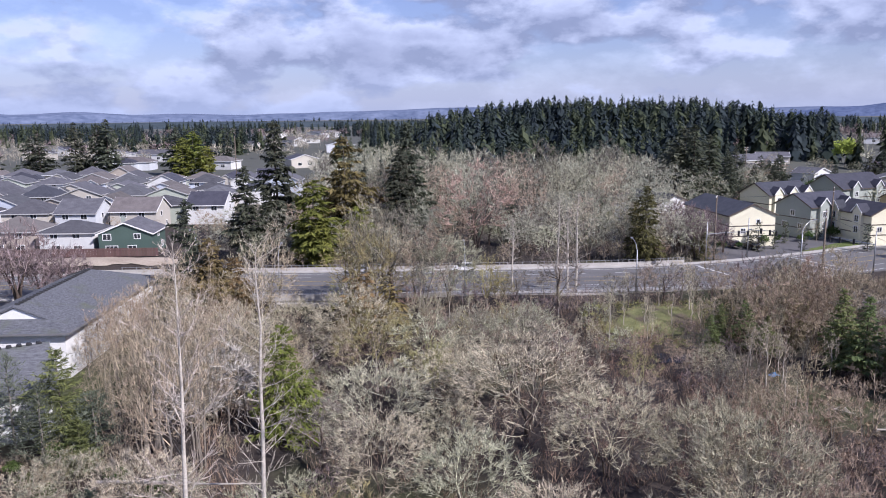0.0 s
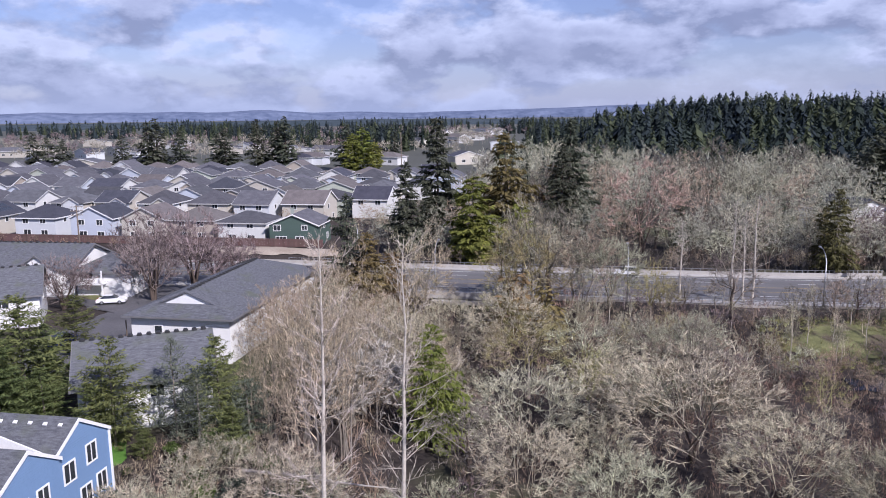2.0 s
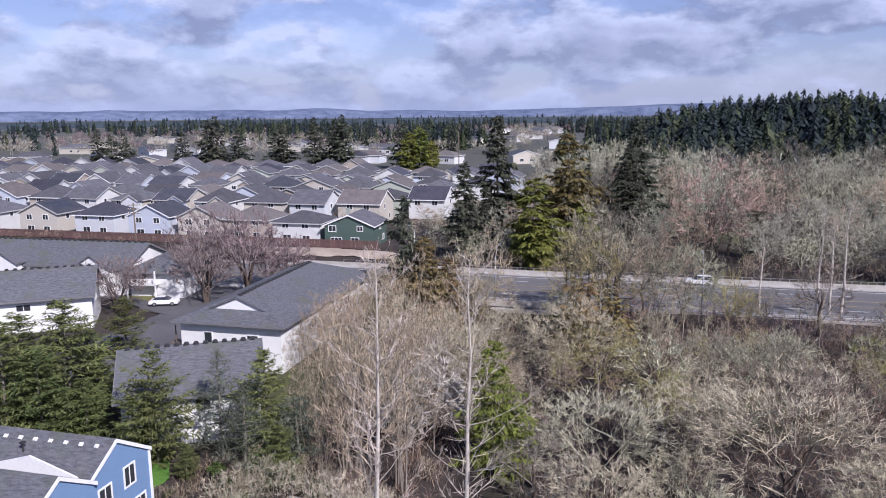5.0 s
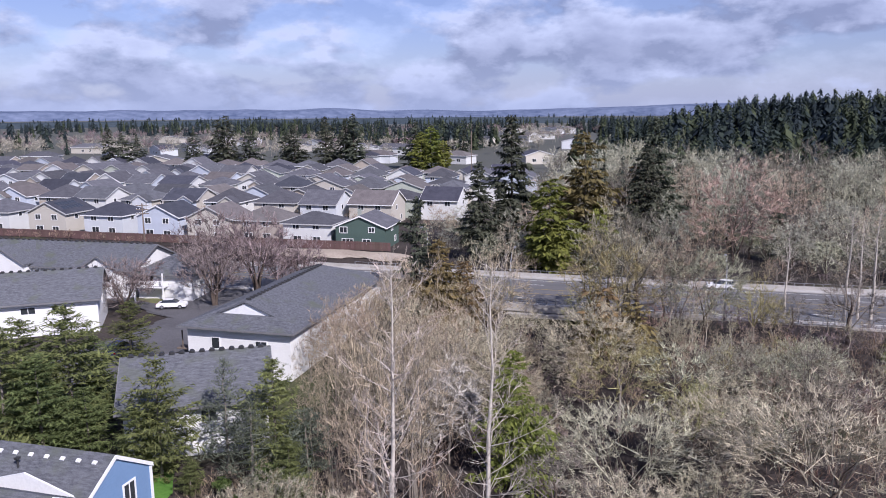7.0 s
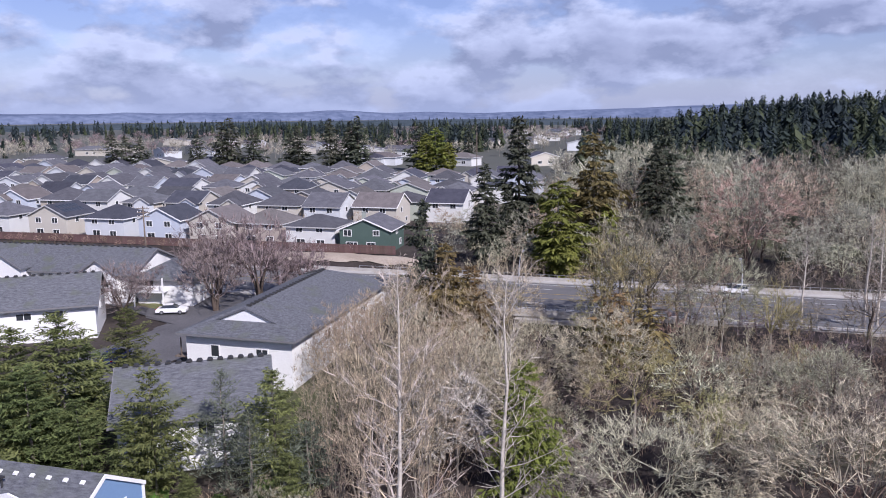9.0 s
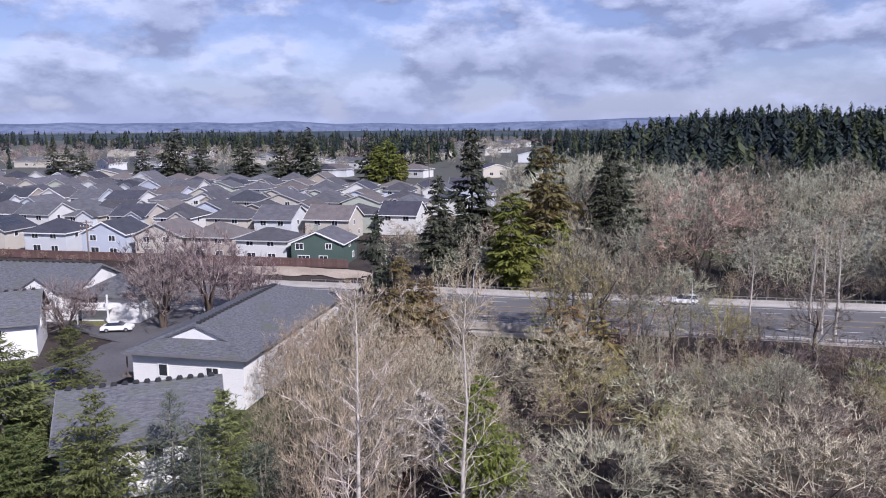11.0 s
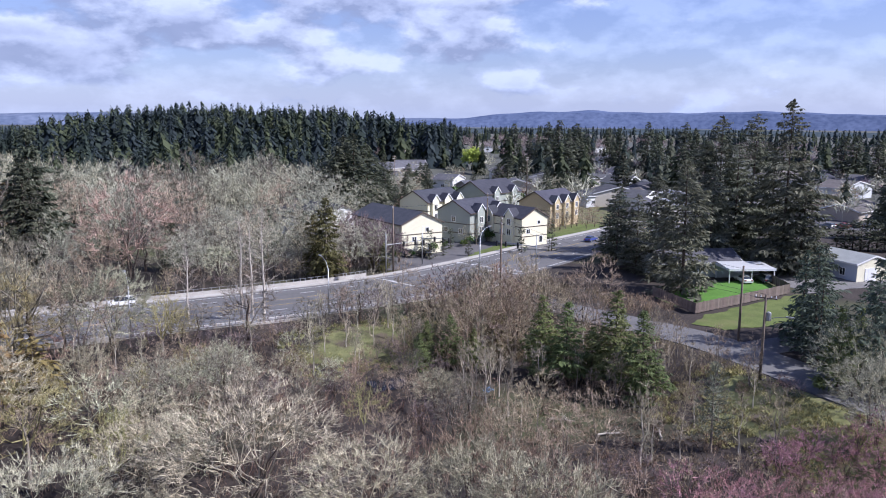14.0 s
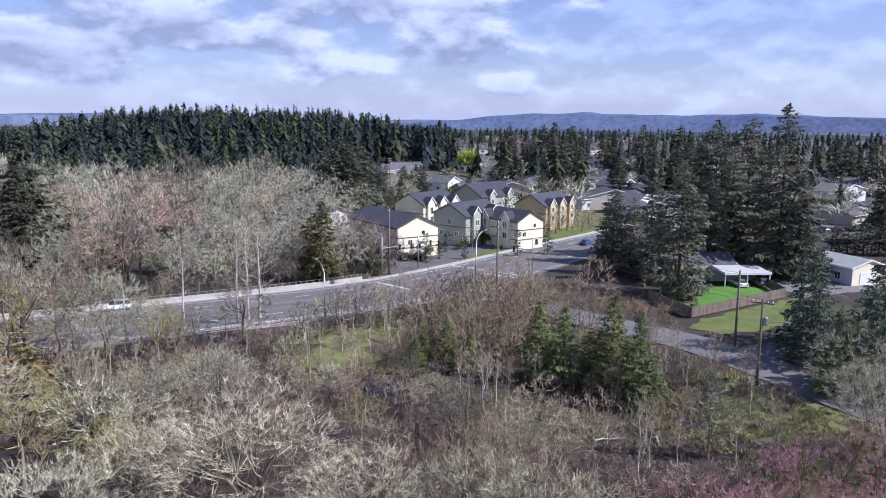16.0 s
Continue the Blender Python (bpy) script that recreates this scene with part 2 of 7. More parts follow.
TWIG_GREY = twigs("lichen_grey_twigs", (0.10, 0.087, 0.063), (0.59, 0.535, 0.385))
TWIG_SILVER = twigs("silver_grey_twigs", (0.17, 0.17, 0.13), (0.61, 0.615, 0.47), 0.45)
TWIG_SAGE = twigs("grey_green_far_twigs", (0.14, 0.14, 0.10), (0.61, 0.60, 0.435), 0.45)
TWIG_FAWN = twigs("fawn_far_twigs", (0.15, 0.122, 0.088), (0.60, 0.505, 0.355), 0.45)
TWIG_DARK = twigs("dark_grey_twigs", (0.075, 0.066, 0.052), (0.26, 0.235, 0.19))
TWIG_MAGENTA = twigs("purplish_red_twigs", (0.22, 0.11, 0.118), (0.60, 0.345, 0.36))
TWIG_TAN = twigs("tan_twigs", (0.10, 0.079, 0.056), (0.52, 0.43, 0.305))
TWIG_RED = twigs("red_brown_twigs", (0.14, 0.092, 0.07), (0.42, 0.305, 0.225))
TWIG_RUST = twigs("rust_brown_twigs", (0.20, 0.14, 0.105), (0.48, 0.36, 0.28), 0.45)
TWIG_FAR = twigs("pale_tan_far_twigs", (0.24, 0.215, 0.17), (0.40, 0.37, 0.30))
TWIG_OLIVE = twigs("mossy_olive_twigs", (0.13, 0.12, 0.05), (0.42, 0.385, 0.18))
BRUSH = twigs("brown_brush", (0.07, 0.052, 0.037), (0.38, 0.295, 0.20))
BRUSH_RED = twigs("red_brown_brush", (0.10, 0.052, 0.046), (0.28, 0.16, 0.14))
TWIG_BIRCH = twigs("birch_twigs", (0.28, 0.25, 0.205), (0.56, 0.50, 0.425))
TWIG_LICHEN = twigs("lichen_pale_twigs", (0.095, 0.093, 0.063), (0.58, 0.57, 0.41))
TWIG_MAUVE = twigs("purple_brown_twigs", (0.08, 0.062, 0.06), (0.32, 0.255, 0.245))
TWIG_PALE = twigs("pale_bud_twigs", (0.36, 0.33, 0.29), (0.70, 0.66, 0.60))


def needles(name, low, high, per_object=0.2):
    """Foliage: some of the sun shines through it."""
    m = material(name, low, high, 0.5, 0.8, 0.0, island=0.6, per_object=per_object, fine=5, spec=0.25)
    nt = m.node_tree
    N, L = nt.nodes.new, nt.links.new
    b, out = nt.nodes["Principled BSDF"], nt.nodes["Material Output"]
    tr, mx = N("ShaderNodeBsdfTranslucent"), N("ShaderNodeMixShader")
    mx.inputs[0].default_value = 0.28
    L(b.inputs["Base Color"].links[0].from_socket, tr.inputs[0])
    L(b.outputs[0], mx.inputs[1]); L(tr.outputs[0], mx.inputs[2]); L(mx.outputs[0], out.inputs[0])
    return m


FIR = needles("fir_needles", (0.030, 0.040, 0.030), (0.14, 0.15, 0.098))
FIR_YOUNG = needles("young_fir_needles", (0.042, 0.062, 0.026), (0.24, 0.275, 0.105))
SPRUCE = needles("grey_green_needles", (0.040, 0.060, 0.045), (0.125, 0.155, 0.110))
PINE = needles("pine_needles", (0.020, 0.033, 0.013), (0.26, 0.295, 0.105))
PINE_GREY = needles("grey_pine_needles", (0.05, 0.06, 0.045), (0.25, 0.27, 0.19))
CEDAR = needles("yellow_green_cedar", (0.070, 0.080, 0.018), (0.26, 0.275, 0.06))
CEDAR_BROWN = needles("bronze_cedar", (0.06, 0.047, 0.022), (0.31, 0.235, 0.10))
CEDAR_OLIVE = needles("olive_cedar", (0.048, 0.046, 0.02), (0.19, 0.17, 0.068))
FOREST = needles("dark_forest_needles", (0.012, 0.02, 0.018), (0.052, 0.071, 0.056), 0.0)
# leans to blue: haze over far woods is put into this colour
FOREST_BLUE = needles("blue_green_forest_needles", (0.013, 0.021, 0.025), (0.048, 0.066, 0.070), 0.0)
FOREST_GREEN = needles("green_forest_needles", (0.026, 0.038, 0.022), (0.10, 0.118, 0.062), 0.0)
WILLOW = needles("willow_yellow_leaves", (0.28, 0.32, 0.05), (0.5, 0.54, 0.12))
FIR_GREAT = needles("old_fir_needles", (0.035, 0.043, 0.032), (0.22, 0.225, 0.155))
EVERGREEN = needles("evergreen_bush_leaves", (0.04, 0.075, 0.02), (0.12, 0.18, 0.05))

# ---- mesh helpers ----
class Shape:
    """Collects faces for one mesh."""

    def __init__(self):
        self.v, self.f = [], []

    def add(self, verts, faces):
        n = len(self.v)
        self.v += [tuple(p) for p in verts]
        self.f += [tuple(i + n for i in q) for q in faces]
        return self

    def box(self, lo, hi, m=None):
        (x0, y0, z0), (x1, y1, z1) = lo, hi
        pts = [(x0, y0, z0), (x1, y0, z0), (x1, y1, z0), (x0, y1, z0), (x0, y0, z1), (x1, y0, z1), (x1, y1, z1), (x0, y1, z1)]
        if m is not None:
            pts = [tuple(m @ Vector(p)) for p in pts]
        return self.add(pts, [(3, 2, 1, 0), (4, 5, 6, 7), (0, 1, 5, 4), (1, 2, 6, 5), (2, 3, 7, 6), (3, 0, 4, 7)])

    def tube(self, pts, radii, sides=3, cap=False):
        """A tapering round bar along points; a radius of nought closes it in a tip."""
        pts = [Vector(p) for p in pts]
        rings, verts, faces = [], [], []
        for i, p in enumerate(pts):
            d = (pts[min(i + 1, len(pts) - 1)] - pts[max(i - 1, 0)]).normalized()
            a = d.orthogonal().normalized()
            b = d.cross(a)
            if radii[i] <= 0:
                rings.append([len(verts)]); verts.append(p); continue
            ring = []
            for k in range(sides):
                w = 2 * math.pi * k / sides
                ring.append(len(verts)); verts.append(p + (a * math.cos(w) + b * math.sin(w)) * radii[i])
            rings.append(ring)
        for r0, r1 in zip(rings, rings[1:]):
            for k in range(sides):
                j = (k + 1) % sides
                if len(r1) == 1:
                    faces.append((r0[k], r0[j], r1[0]))
                elif len(r0) > 1:
                    faces.append((r0[k], r0[j], r1[j], r1[k]))
        if cap:
            faces += [tuple(reversed(rings[0]))] + ([tuple(rings[-1])] if len(rings[-1]) > 1 else [])
        return self.add(verts, faces)

    def prism(self, outline, y0, y1, m=None):
        """An outline in x and z, drawn out from y0 to y1."""
        n = len(outline)
        pts = [(x, y0, z) for x, z in outline] + [(x, y1, z) for x, z in outline]
        if m is not None:
            pts = [tuple(m @ Vector(p)) for p in pts]
        return self.add(pts, [tuple(range(n)), tuple(range(2 * n - 1, n - 1, -1))] + [(i, i + n, (i + 1) % n + n, (i + 1) % n) for i in range(n)])

    def slab(self, poly, thick):
        """A flat polygon in space with a thickness straight down."""
        n = len(poly)
        low = [(x, y, z - thick) for x, y, z in poly]
        return self.add(list(poly) + low, [tuple(range(n)), tuple(range(2 * n - 1, n - 1, -1))] + [(i, i + n, (i + 1) % n + n, (i + 1) % n) for i in range(n)])

    def mesh(self, name, mat, smooth=False):
        me = bpy.data.meshes.new(name)
        me.from_pydata(self.v, [], self.f)
        me.materials.append(mat)
        if smooth:
            me.polygons.foreach_set("use_smooth", [True] * len(me.polygons))
        me.update()
        return me


def part(name, shape, mat, parent, label="", smooth=False):
    ob = new(name, shape if isinstance(shape, bpy.types.Mesh) else shape.mesh(name, mat, smooth))
    ob.parent = parent
    if label:
        tagged(ob, label)
    return ob


def thing(name, m, label, category, group="", kind=""):
    ob = new(name)
    ob.empty_display_size = 0.5
    ob.matrix_basis = m
    return tagged(ob, label, category, group, kind)


def structure(name, shape, mat, label, category):
    ob = new(name, shape.mesh(name, mat))
    return tagged(ob, label, category, kind="structure")


def smooth01(a, b, v):
    t = min(max((v - a) / (b - a), 0.0), 1.0)
    return t * t * (3 - 2 * t)


def creek_x(y):
    return -16 + 3 * math.sin(y / 22.0) + 26 * smooth01(110, 40, y)


def ground_z(x, y):
    """Lie of the land: a flat plain with a wooded wetland before the road, a creek under the bridge, a raised estate and a wooded rise."""
    wet = smooth01(-34, -24, x) * smooth01(74, 60, x) * smooth01(124, 112, y) * smooth01(-30, 10, y)
    z = -2.6 * wet
    c = abs(x - creek_x(y))
    z -= 2.4 * smooth01(9, 2.5, c) * smooth01(20, 50, y) * smooth01(260, 200, y)
    z += 1.4 * smooth01(154, 162, y) * smooth01(-46, -54, x) * smooth01(700, 500, y)
    az, r = math.atan2(x, y), math.hypot(x, y)
    a = math.degrees(az)
    rise = 6.0 * smooth01(-22, -6, a) * smooth01(60, 36, a) + 12.5 * smooth01(-2, 10, a) * smooth01(31, 16, a)
    z += rise * smooth01(320 + 150 * smooth01(2, -6, a), 620, r) * smooth01(1300, 800, r)
    z += 0.25 * noise.noise((x * 0.06, y * 0.06, 0)) * smooth01(1200, 300, r) * (0.3 + 0.7 * wet)
    return z

# ---- ground, roads, distance ----
def graded(lo, hi, fine_lo, fine_hi, step, growth=1.28):
    mid = list(np.arange(fine_lo, fine_hi + 0.1, step))
    left, right, s = [], [], step
    while mid[0] - sum(left) > lo:
        s *= growth; left.append(s)
    s = step
    while mid[-1] + sum(right) < hi:
        s *= growth; right.append(s)
    xs = list(mid)
    for s in left:
        xs.insert(0, xs[0] - s)
    for s in right:
        xs.append(xs[-1] + s)
    return xs


gx, gy = graded(-4700, 4700, -180, 200, 4.0), graded(-1500, 4700, -10, 250, 4.0)
land = Shape()
land.add([(x, y, ground_z(x, y)) for y in gy for x in gx],
         [(j * len(gx) + i, j * len(gx) + i + 1, (j + 1) * len(gx) + i + 1, (j + 1) * len(gx) + i) for j in range(len(gy) - 1) for i in range(len(gx) - 1)])
structure("ground", land, GROUND, "brown leaf litter and low grass on wooded ground", "ground")


def strip(line, offsets, z=0.0, thick=0.0):
    """A band along a centre line between two sideways offsets, draped at a fixed height."""
    s, a, b = Shape(), offsets[0], offsets[1]
    pts = []
    for i, p in enumerate(line):
        p0, p1 = Vector(line[max(i - 1, 0)]), Vector(line[min(i + 1, len(line) - 1)])
        d = (p1 - p0).normalized()
        n = Vector((-d.y, d.x))
        pts.append((Vector(p) + n * a, Vector(p) + n * b))
    for (a0, b0), (a1, b1) in zip(pts, pts[1:]):
        top = [(a0.x, a0.y, z), (a1.x, a1.y, z), (b1.x, b1.y, z), (b0.x, b0.y, z)]
        if thick:
            s.slab(top[::-1], thick)
        else:
            s.add(top, [(3, 2, 1, 0)])
    return s


def smooth_line(pts, n=8):
    """A rounded line through a few points."""
    out = []
    for i in range(len(pts) - 1):
        p0, p1, p2, p3 = (Vector(pts[min(max(k, 0), len(pts) - 1)]) for k in (i - 1, i, i + 1, i + 2))
        for k in range(n):
            t = k / n
            out.append(tuple(0.5 * (2 * p1 + (p2 - p0) * t + (2 * p0 - 5 * p1 + 4 * p2 - p3) * t * t + (3 * p1 - p0 - 3 * p2 + p3) * t ** 3)))
    return out + [tuple(pts[-1])]


ARTERIAL = smooth_line([(-420, 150), (-200, 144), (-60, 142), (0, 141), (48, 142), (78, 149.5), (115, 165), (160, 183), (230, 214), (330, 262)])
SIDE = smooth_line([(72, 140), (73, 120), (77, 105), (80.5, 92), (80.5, 80), (79, 66), (79, 50), (84, 20), (95, -30)])
DRIVE = smooth_line([(80, 84), (88, 84), (100, 82), (125, 78), (180, 72)])
HW = 9.6
structure("road", strip(ARTERIAL, (-HW, HW), 0.14, 0.7), ASPHALT, "wide worn grey asphalt road with five lanes", "road")
structure("road_side", strip(SIDE, (-4.2, 4.2), 0.12, 0.4), ASPHALT, "narrow grey asphalt side street", "road")
structure("road_drive", strip(DRIVE, (-3.0, 3.0), 0.10, 0.4), LOT, "shaded asphalt driveway off the side street", "road")
structure("pavement_far", strip(ARTERIAL, (HW, HW + 1.7), 0.29, 0.8), CONCRETE, "pale concrete pavement with a raised kerb", "pavement")
structure("pavement_near", strip([p for p in ARTERIAL if p[0] < 64], (-HW - 1.8, -HW), 0.29, 0.8), CONCRETE, "pale concrete pavement with a raised kerb", "pavement")


def dashes(line, off, mat, name, length=3.0, gap=6.0, width=0.14, x_range=(-120, 260)):
    s, run = Shape(), 0.0
    for p0, p1 in zip(line, line[1:]):
        a, b = Vector(p0), Vector(p1)
        d = (b - a)
        dist = d.length
        d.normalize()
        n = Vector((-d.y, d.x))
        pos = -run
        while pos < dist:
            s0, s1 = max(pos, 0), min(pos + length, dist)
            if s1 > s0 and x_range[0] < a.x < x_range[1]:
                q = [a + d * s0 + n * (off - width / 2), a + d * s1 + n * (off - width / 2), a + d * s1 + n * (off + width / 2), a + d * s0 + n * (off + width / 2)]
                s.add([(v.x, v.y, 0.146) for v in q], [(0, 1, 2, 3)])
            pos += length + gap
        run = (dist - (pos - length - gap)) % (length + gap)
    ob = tagged(new(name, s.mesh(name, mat)), "painted lane line on the asphalt road", "road marking", kind="structure")
    return ob


for off in (-5.0, 5.0):
    dashes(ARTERIAL, off, PAINTLINE, "lane_marking", 3.0, 6.0, 0.18)
for off in (-8.4, 8.4):
    dashes(ARTERIAL, off, PAINTLINE, "edge_line", 50, 0, 0.16)
for off in (-1.7, 1.7):
    dashes(ARTERIAL, off, YELLOWLINE, "centre_line", 50, 0, 0.11)


def crossing(name, a, b, width):
    a, b = Vector(a), Vector(b)
    d = (b - a).normalized()
    n = Vector((-d.y, d.x)) * width / 2
    s = Shape()
    s.add([(*(a - n), 0.149), (*(b - n), 0.149), (*(b + n), 0.149), (*(a + n), 0.149)], [(0, 1, 2, 3)])
    tagged(new(name, s.mesh(name, PAINTLINE)), "white stop line across the road", "road marking", kind="structure")


crossing("stop_line", (84, 143), (79.5, 151.5), 0.5)
crossing("stop_line", (60, 142), (57, 151), 0.5)
crossing("stop_line", (68.5, 133.5), (77, 136.5), 0.45)
crossing("stop_line", (86.5, 144), (79, 161), 0.3)


def patch(name, pts, mat, label, category, dz=0.05, step=1.0):
    """A sheet of ground cover with an uneven rim, draped over the land."""
    s = Shape()
    rim = []
    n = len(pts)
    for i in range(n):
        a, b = Vector(pts[i]), Vector(pts[(i + 1) % n])
        k = max(2, int((b - a).length / step))
        for j in range(k):
            p = a.lerp(b, j / k)
            w, v = 1.1 * noise.noise((p.x * 0.35, p.y * 0.35, 4.0)), 1.1 * noise.noise((p.x * 0.35, p.y * 0.35, 9.0))
            rim.append((p.x + w, p.y + v))
    c = (sum(p[0] for p in rim) / len(rim), sum(p[1] for p in rim) / len(rim))
    verts, rings = [], 6
    for k in range(rings + 1):
        t = k / rings
        for p in rim:
            x, y = c[0] + (p[0] - c[0]) * t, c[1] + (p[1] - c[1]) * t
            verts.append((x, y, ground_z(x, y) + dz * (1.6 - t)))
    m = len(rim)
    s.add(verts, [(k * m + i, (k + 1) * m + i, (k + 1) * m + (i + 1) % m, k * m + (i + 1) % m) for k in range(rings) for i in range(m)])
    return structure(name, s, mat, label, category)


patch("lawn", [(94.2, 114), (92.2, 103), (105, 104.3), (118, 105.6), (126, 118), (110, 119)], LAWN, "bright green mown lawn inside a wooden fence", "lawn", 0.16)
patch("grass_verge", [(86, 98), (93, 101), (119, 104.5), (124, 101), (112, 92), (96, 91.5), (88, 93)], GRASS, "sunlit rough grass outside a wooden fence", "grass", 0.14)
patch("grass_glade", [(28, 113.5), (31, 118), (36, 121.5), (46, 121), (47, 116.5), (40, 112.5), (34, 111.5)], ROUGH, "small green clearing below the road", "grass", 0.3)
patch("grass_bank", [(60, 59), (62, 70), (66, 77), (73, 78), (75, 68), (74.5, 58), (68, 55.5)], BANK, "rough green bank beside the street", "grass", 0.06)
patch("pond", [(32, 99), (33, 103), (38, 105), (41.5, 104), (40, 101.5), (36, 99)], POOL, "small dark pool in the wood", "water", 0.25)
patch("soil_strip", [(-84, 158), (-62, 159), (-50, 158), (-50, 163), (-66, 165), (-82, 164)], SAND, "bare pale sandy soil by the road", "soil", 0.2)
patch("parking_lot", [(-92, 134), (-58, 134), (-57.5, 128), (-62, 100), (-63, 80), (-76, 80), (-74, 112), (-92, 120)], LOT, "dark asphalt parking area between apartment buildings", "parking area", 0.14)
patch("grass_court", [(-87.7, 119.4), (-79.7, 118.9), (-79.7, 124.4), (-87.7, 124.4)], ROUGH, "small grass court beside a parking area", "grass", 0.3)
patch("parking_lot_far", [(196, 186), (260, 190), (300, 140), (215, 140)], LOT, "asphalt car park behind a hedge", "parking area", 0.2)
patch("driveway", [(60, 158), (76, 160), (92, 168), (122, 182), (118, 196), (84, 186), (66, 178)], LOT, "asphalt driveway between townhouses", "driveway", 0.16)
patch("grass_townhouses", [(84, 164.5), (100, 170.5), (150, 191), (148, 200), (122, 186), (96, 174)], GRASS, "green verge in front of townhouses", "grass", 0.26)
patch("gravel_yard", [(122, 104), (150, 100), (160, 112), (136, 124), (128, 119)], GRAVEL, "pale gravel yard between a carport and a shed", "yard", 0.12)
patch("grass_field", [(94, 160), (60, 178), (50, 240), (200, 300), (220, 230), (160, 200)], ROUGH, "rough grass round townhouses", "grass", 0.06, 6)
patch("yard_grass", [(-46, 58.5), (-41.5, 58.5), (-40.5, 64), (-42, 67), (-47, 66)], LAWN, "green yard grass beside a blue house", "grass", 0.1)


# the bridge where the road crosses the creek
def railing(name, line, off, z, label, span, x0, x1, h=1.05, rails=3, gap=2.2):
    root = thing(name, Matrix.Identity(4), label, "railing", kind="structure")
    post = Shape().box((-0.06, -0.06, 0), (0.06, 0.06, h)).mesh("post", span)
    rail, run = [[] for _ in range(rails)], 0.0
    for p0, p1 in zip(line, line[1:]):
        a, b = Vector(p0), Vector(p1)
        d = (b - a).normalized()
        n = Vector((-d.y, d.x)) * off
        k = max(1, int((b - a).length / gap))
        for j in range(k):
            p = a.lerp(b, j / k) + n
            if x0 <= p.x <= x1:
                part("post", post, None, root).matrix_basis = pose(p.x, p.y, z, 0, 0, math.degrees(math.atan2(d.y, d.x)))
                for r in range(rails):
                    rail[r].append((p.x, p.y, z + h * (r + 1) / rails - 0.04))
    for pts in rail:
        part("rail", Shape().tube(pts, [0.045] * len(pts), 4), span, root)
    return root


def barrier(name, line, off, x0, x1, h, label):
    pts = []
    for p0, p1 in zip(line, line[1:]):
        a, b = Vector(p0), Vector(p1)
        d = (b - a).normalized()
        p = a + Vector((-d.y, d.x)) * off
        if x0 <= p.x <= x1:
            pts.append((p.x, p.y))
    s = strip(pts, (-0.15, 0.15), 0.28 + h, h + 0.6)
    return structure(name, s, CONCRETE, label, "barrier")


FINE = [tuple(Vector(a).lerp(Vector(b), k / 4)) for a, b in zip(ARTERIAL, ARTERIAL[1:]) for k in range(4)]
barrier("barrier_far", FINE, HW + 1.85, -70, 56, 0.6, "pale concrete parapet along the road")
railing("railing_far", FINE, HW + 1.85, 0.86, "thin steel railing on a concrete parapet", METAL, -60, 56, 0.55, 1, 2.6)
barrier("barrier_near", FINE, -HW - 2.15, -34, 6, 0.55, "pale concrete parapet on a bridge")
railing("railing_near", FINE, -HW - 2.1, 0.29, "galvanised steel railing along a road edge", METAL, 2, 58, 1.15, 3, 2.0)
railing("railing_bridge", FINE, -HW - 2.15, 0.83, "grey steel railing on a bridge parapet", METAL, -33, 4, 0.9, 3, 1.6)
deck = Shape().box((-31, 128.4, -1.1), (-3, 153.8, -0.56))
structure("bridge_deck", deck, CONCRETE, "concrete bridge deck over a dark creek", "bridge")
abut = Shape().box((-34, 129, -5.5), (-30, 153.2, -0.45))
structure("bridge_abutment", abut, CONCRETE, "concrete bridge abutment beside a creek", "bridge")
abut = Shape().box((-5, 129, -5.5), (-1, 153.2, -0.45))
structure("bridge_abutment", abut, CONCRETE, "concrete bridge abutment beside a creek", "bridge")
wall = Shape().prism([(24, -3.2), (36.5, -2.2), (36.5, 0.35), (24, 0.35)], 128.6, 129.0)
structure("retaining_wall", wall, CONCRETE, "pale concrete retaining wall below the road", "wall")

# far hills on the horizon; the blue of distance haze is put into their colours
HILL = material("haze_blue_wooded_hills", (0.065, 0.09, 0.165), (0.135, 0.17, 0.275), 0.006, 1.0, 0, fine=8, spec=0.0)


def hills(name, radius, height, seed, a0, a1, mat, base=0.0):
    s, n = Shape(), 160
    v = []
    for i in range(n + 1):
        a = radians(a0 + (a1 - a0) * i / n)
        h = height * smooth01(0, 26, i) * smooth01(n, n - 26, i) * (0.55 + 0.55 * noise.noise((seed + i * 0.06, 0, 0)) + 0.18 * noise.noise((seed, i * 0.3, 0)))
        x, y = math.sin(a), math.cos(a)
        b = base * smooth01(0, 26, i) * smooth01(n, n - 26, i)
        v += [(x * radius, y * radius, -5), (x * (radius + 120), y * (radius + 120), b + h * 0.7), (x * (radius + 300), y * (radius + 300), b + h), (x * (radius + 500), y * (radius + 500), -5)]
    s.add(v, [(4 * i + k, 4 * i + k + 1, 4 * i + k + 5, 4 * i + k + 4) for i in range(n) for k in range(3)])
    return structure(name, s, mat, "long low wooded hills far off, coloured blue for haze", "backdrop")


# these base colours carry the haze too, paler or darker by distance
hills("backdrop_hills", 3900, 62, 5.0, -110, 60, material("haze_tinted_wooded_hills", (0.075, 0.10, 0.165), (0.18, 0.215, 0.305), 0.006, 1.0, 0, fine=5, spec=0.0), 10)
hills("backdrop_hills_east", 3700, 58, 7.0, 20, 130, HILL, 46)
hills("backdrop_hills_near", 1900, 12, 11.3, -80, 105, material("haze_tinted_tree_belt", (0.035, 0.05, 0.06), (0.085, 0.105, 0.12), 0.03, 1.0, 0, fine=6, spec=0.0), 5)

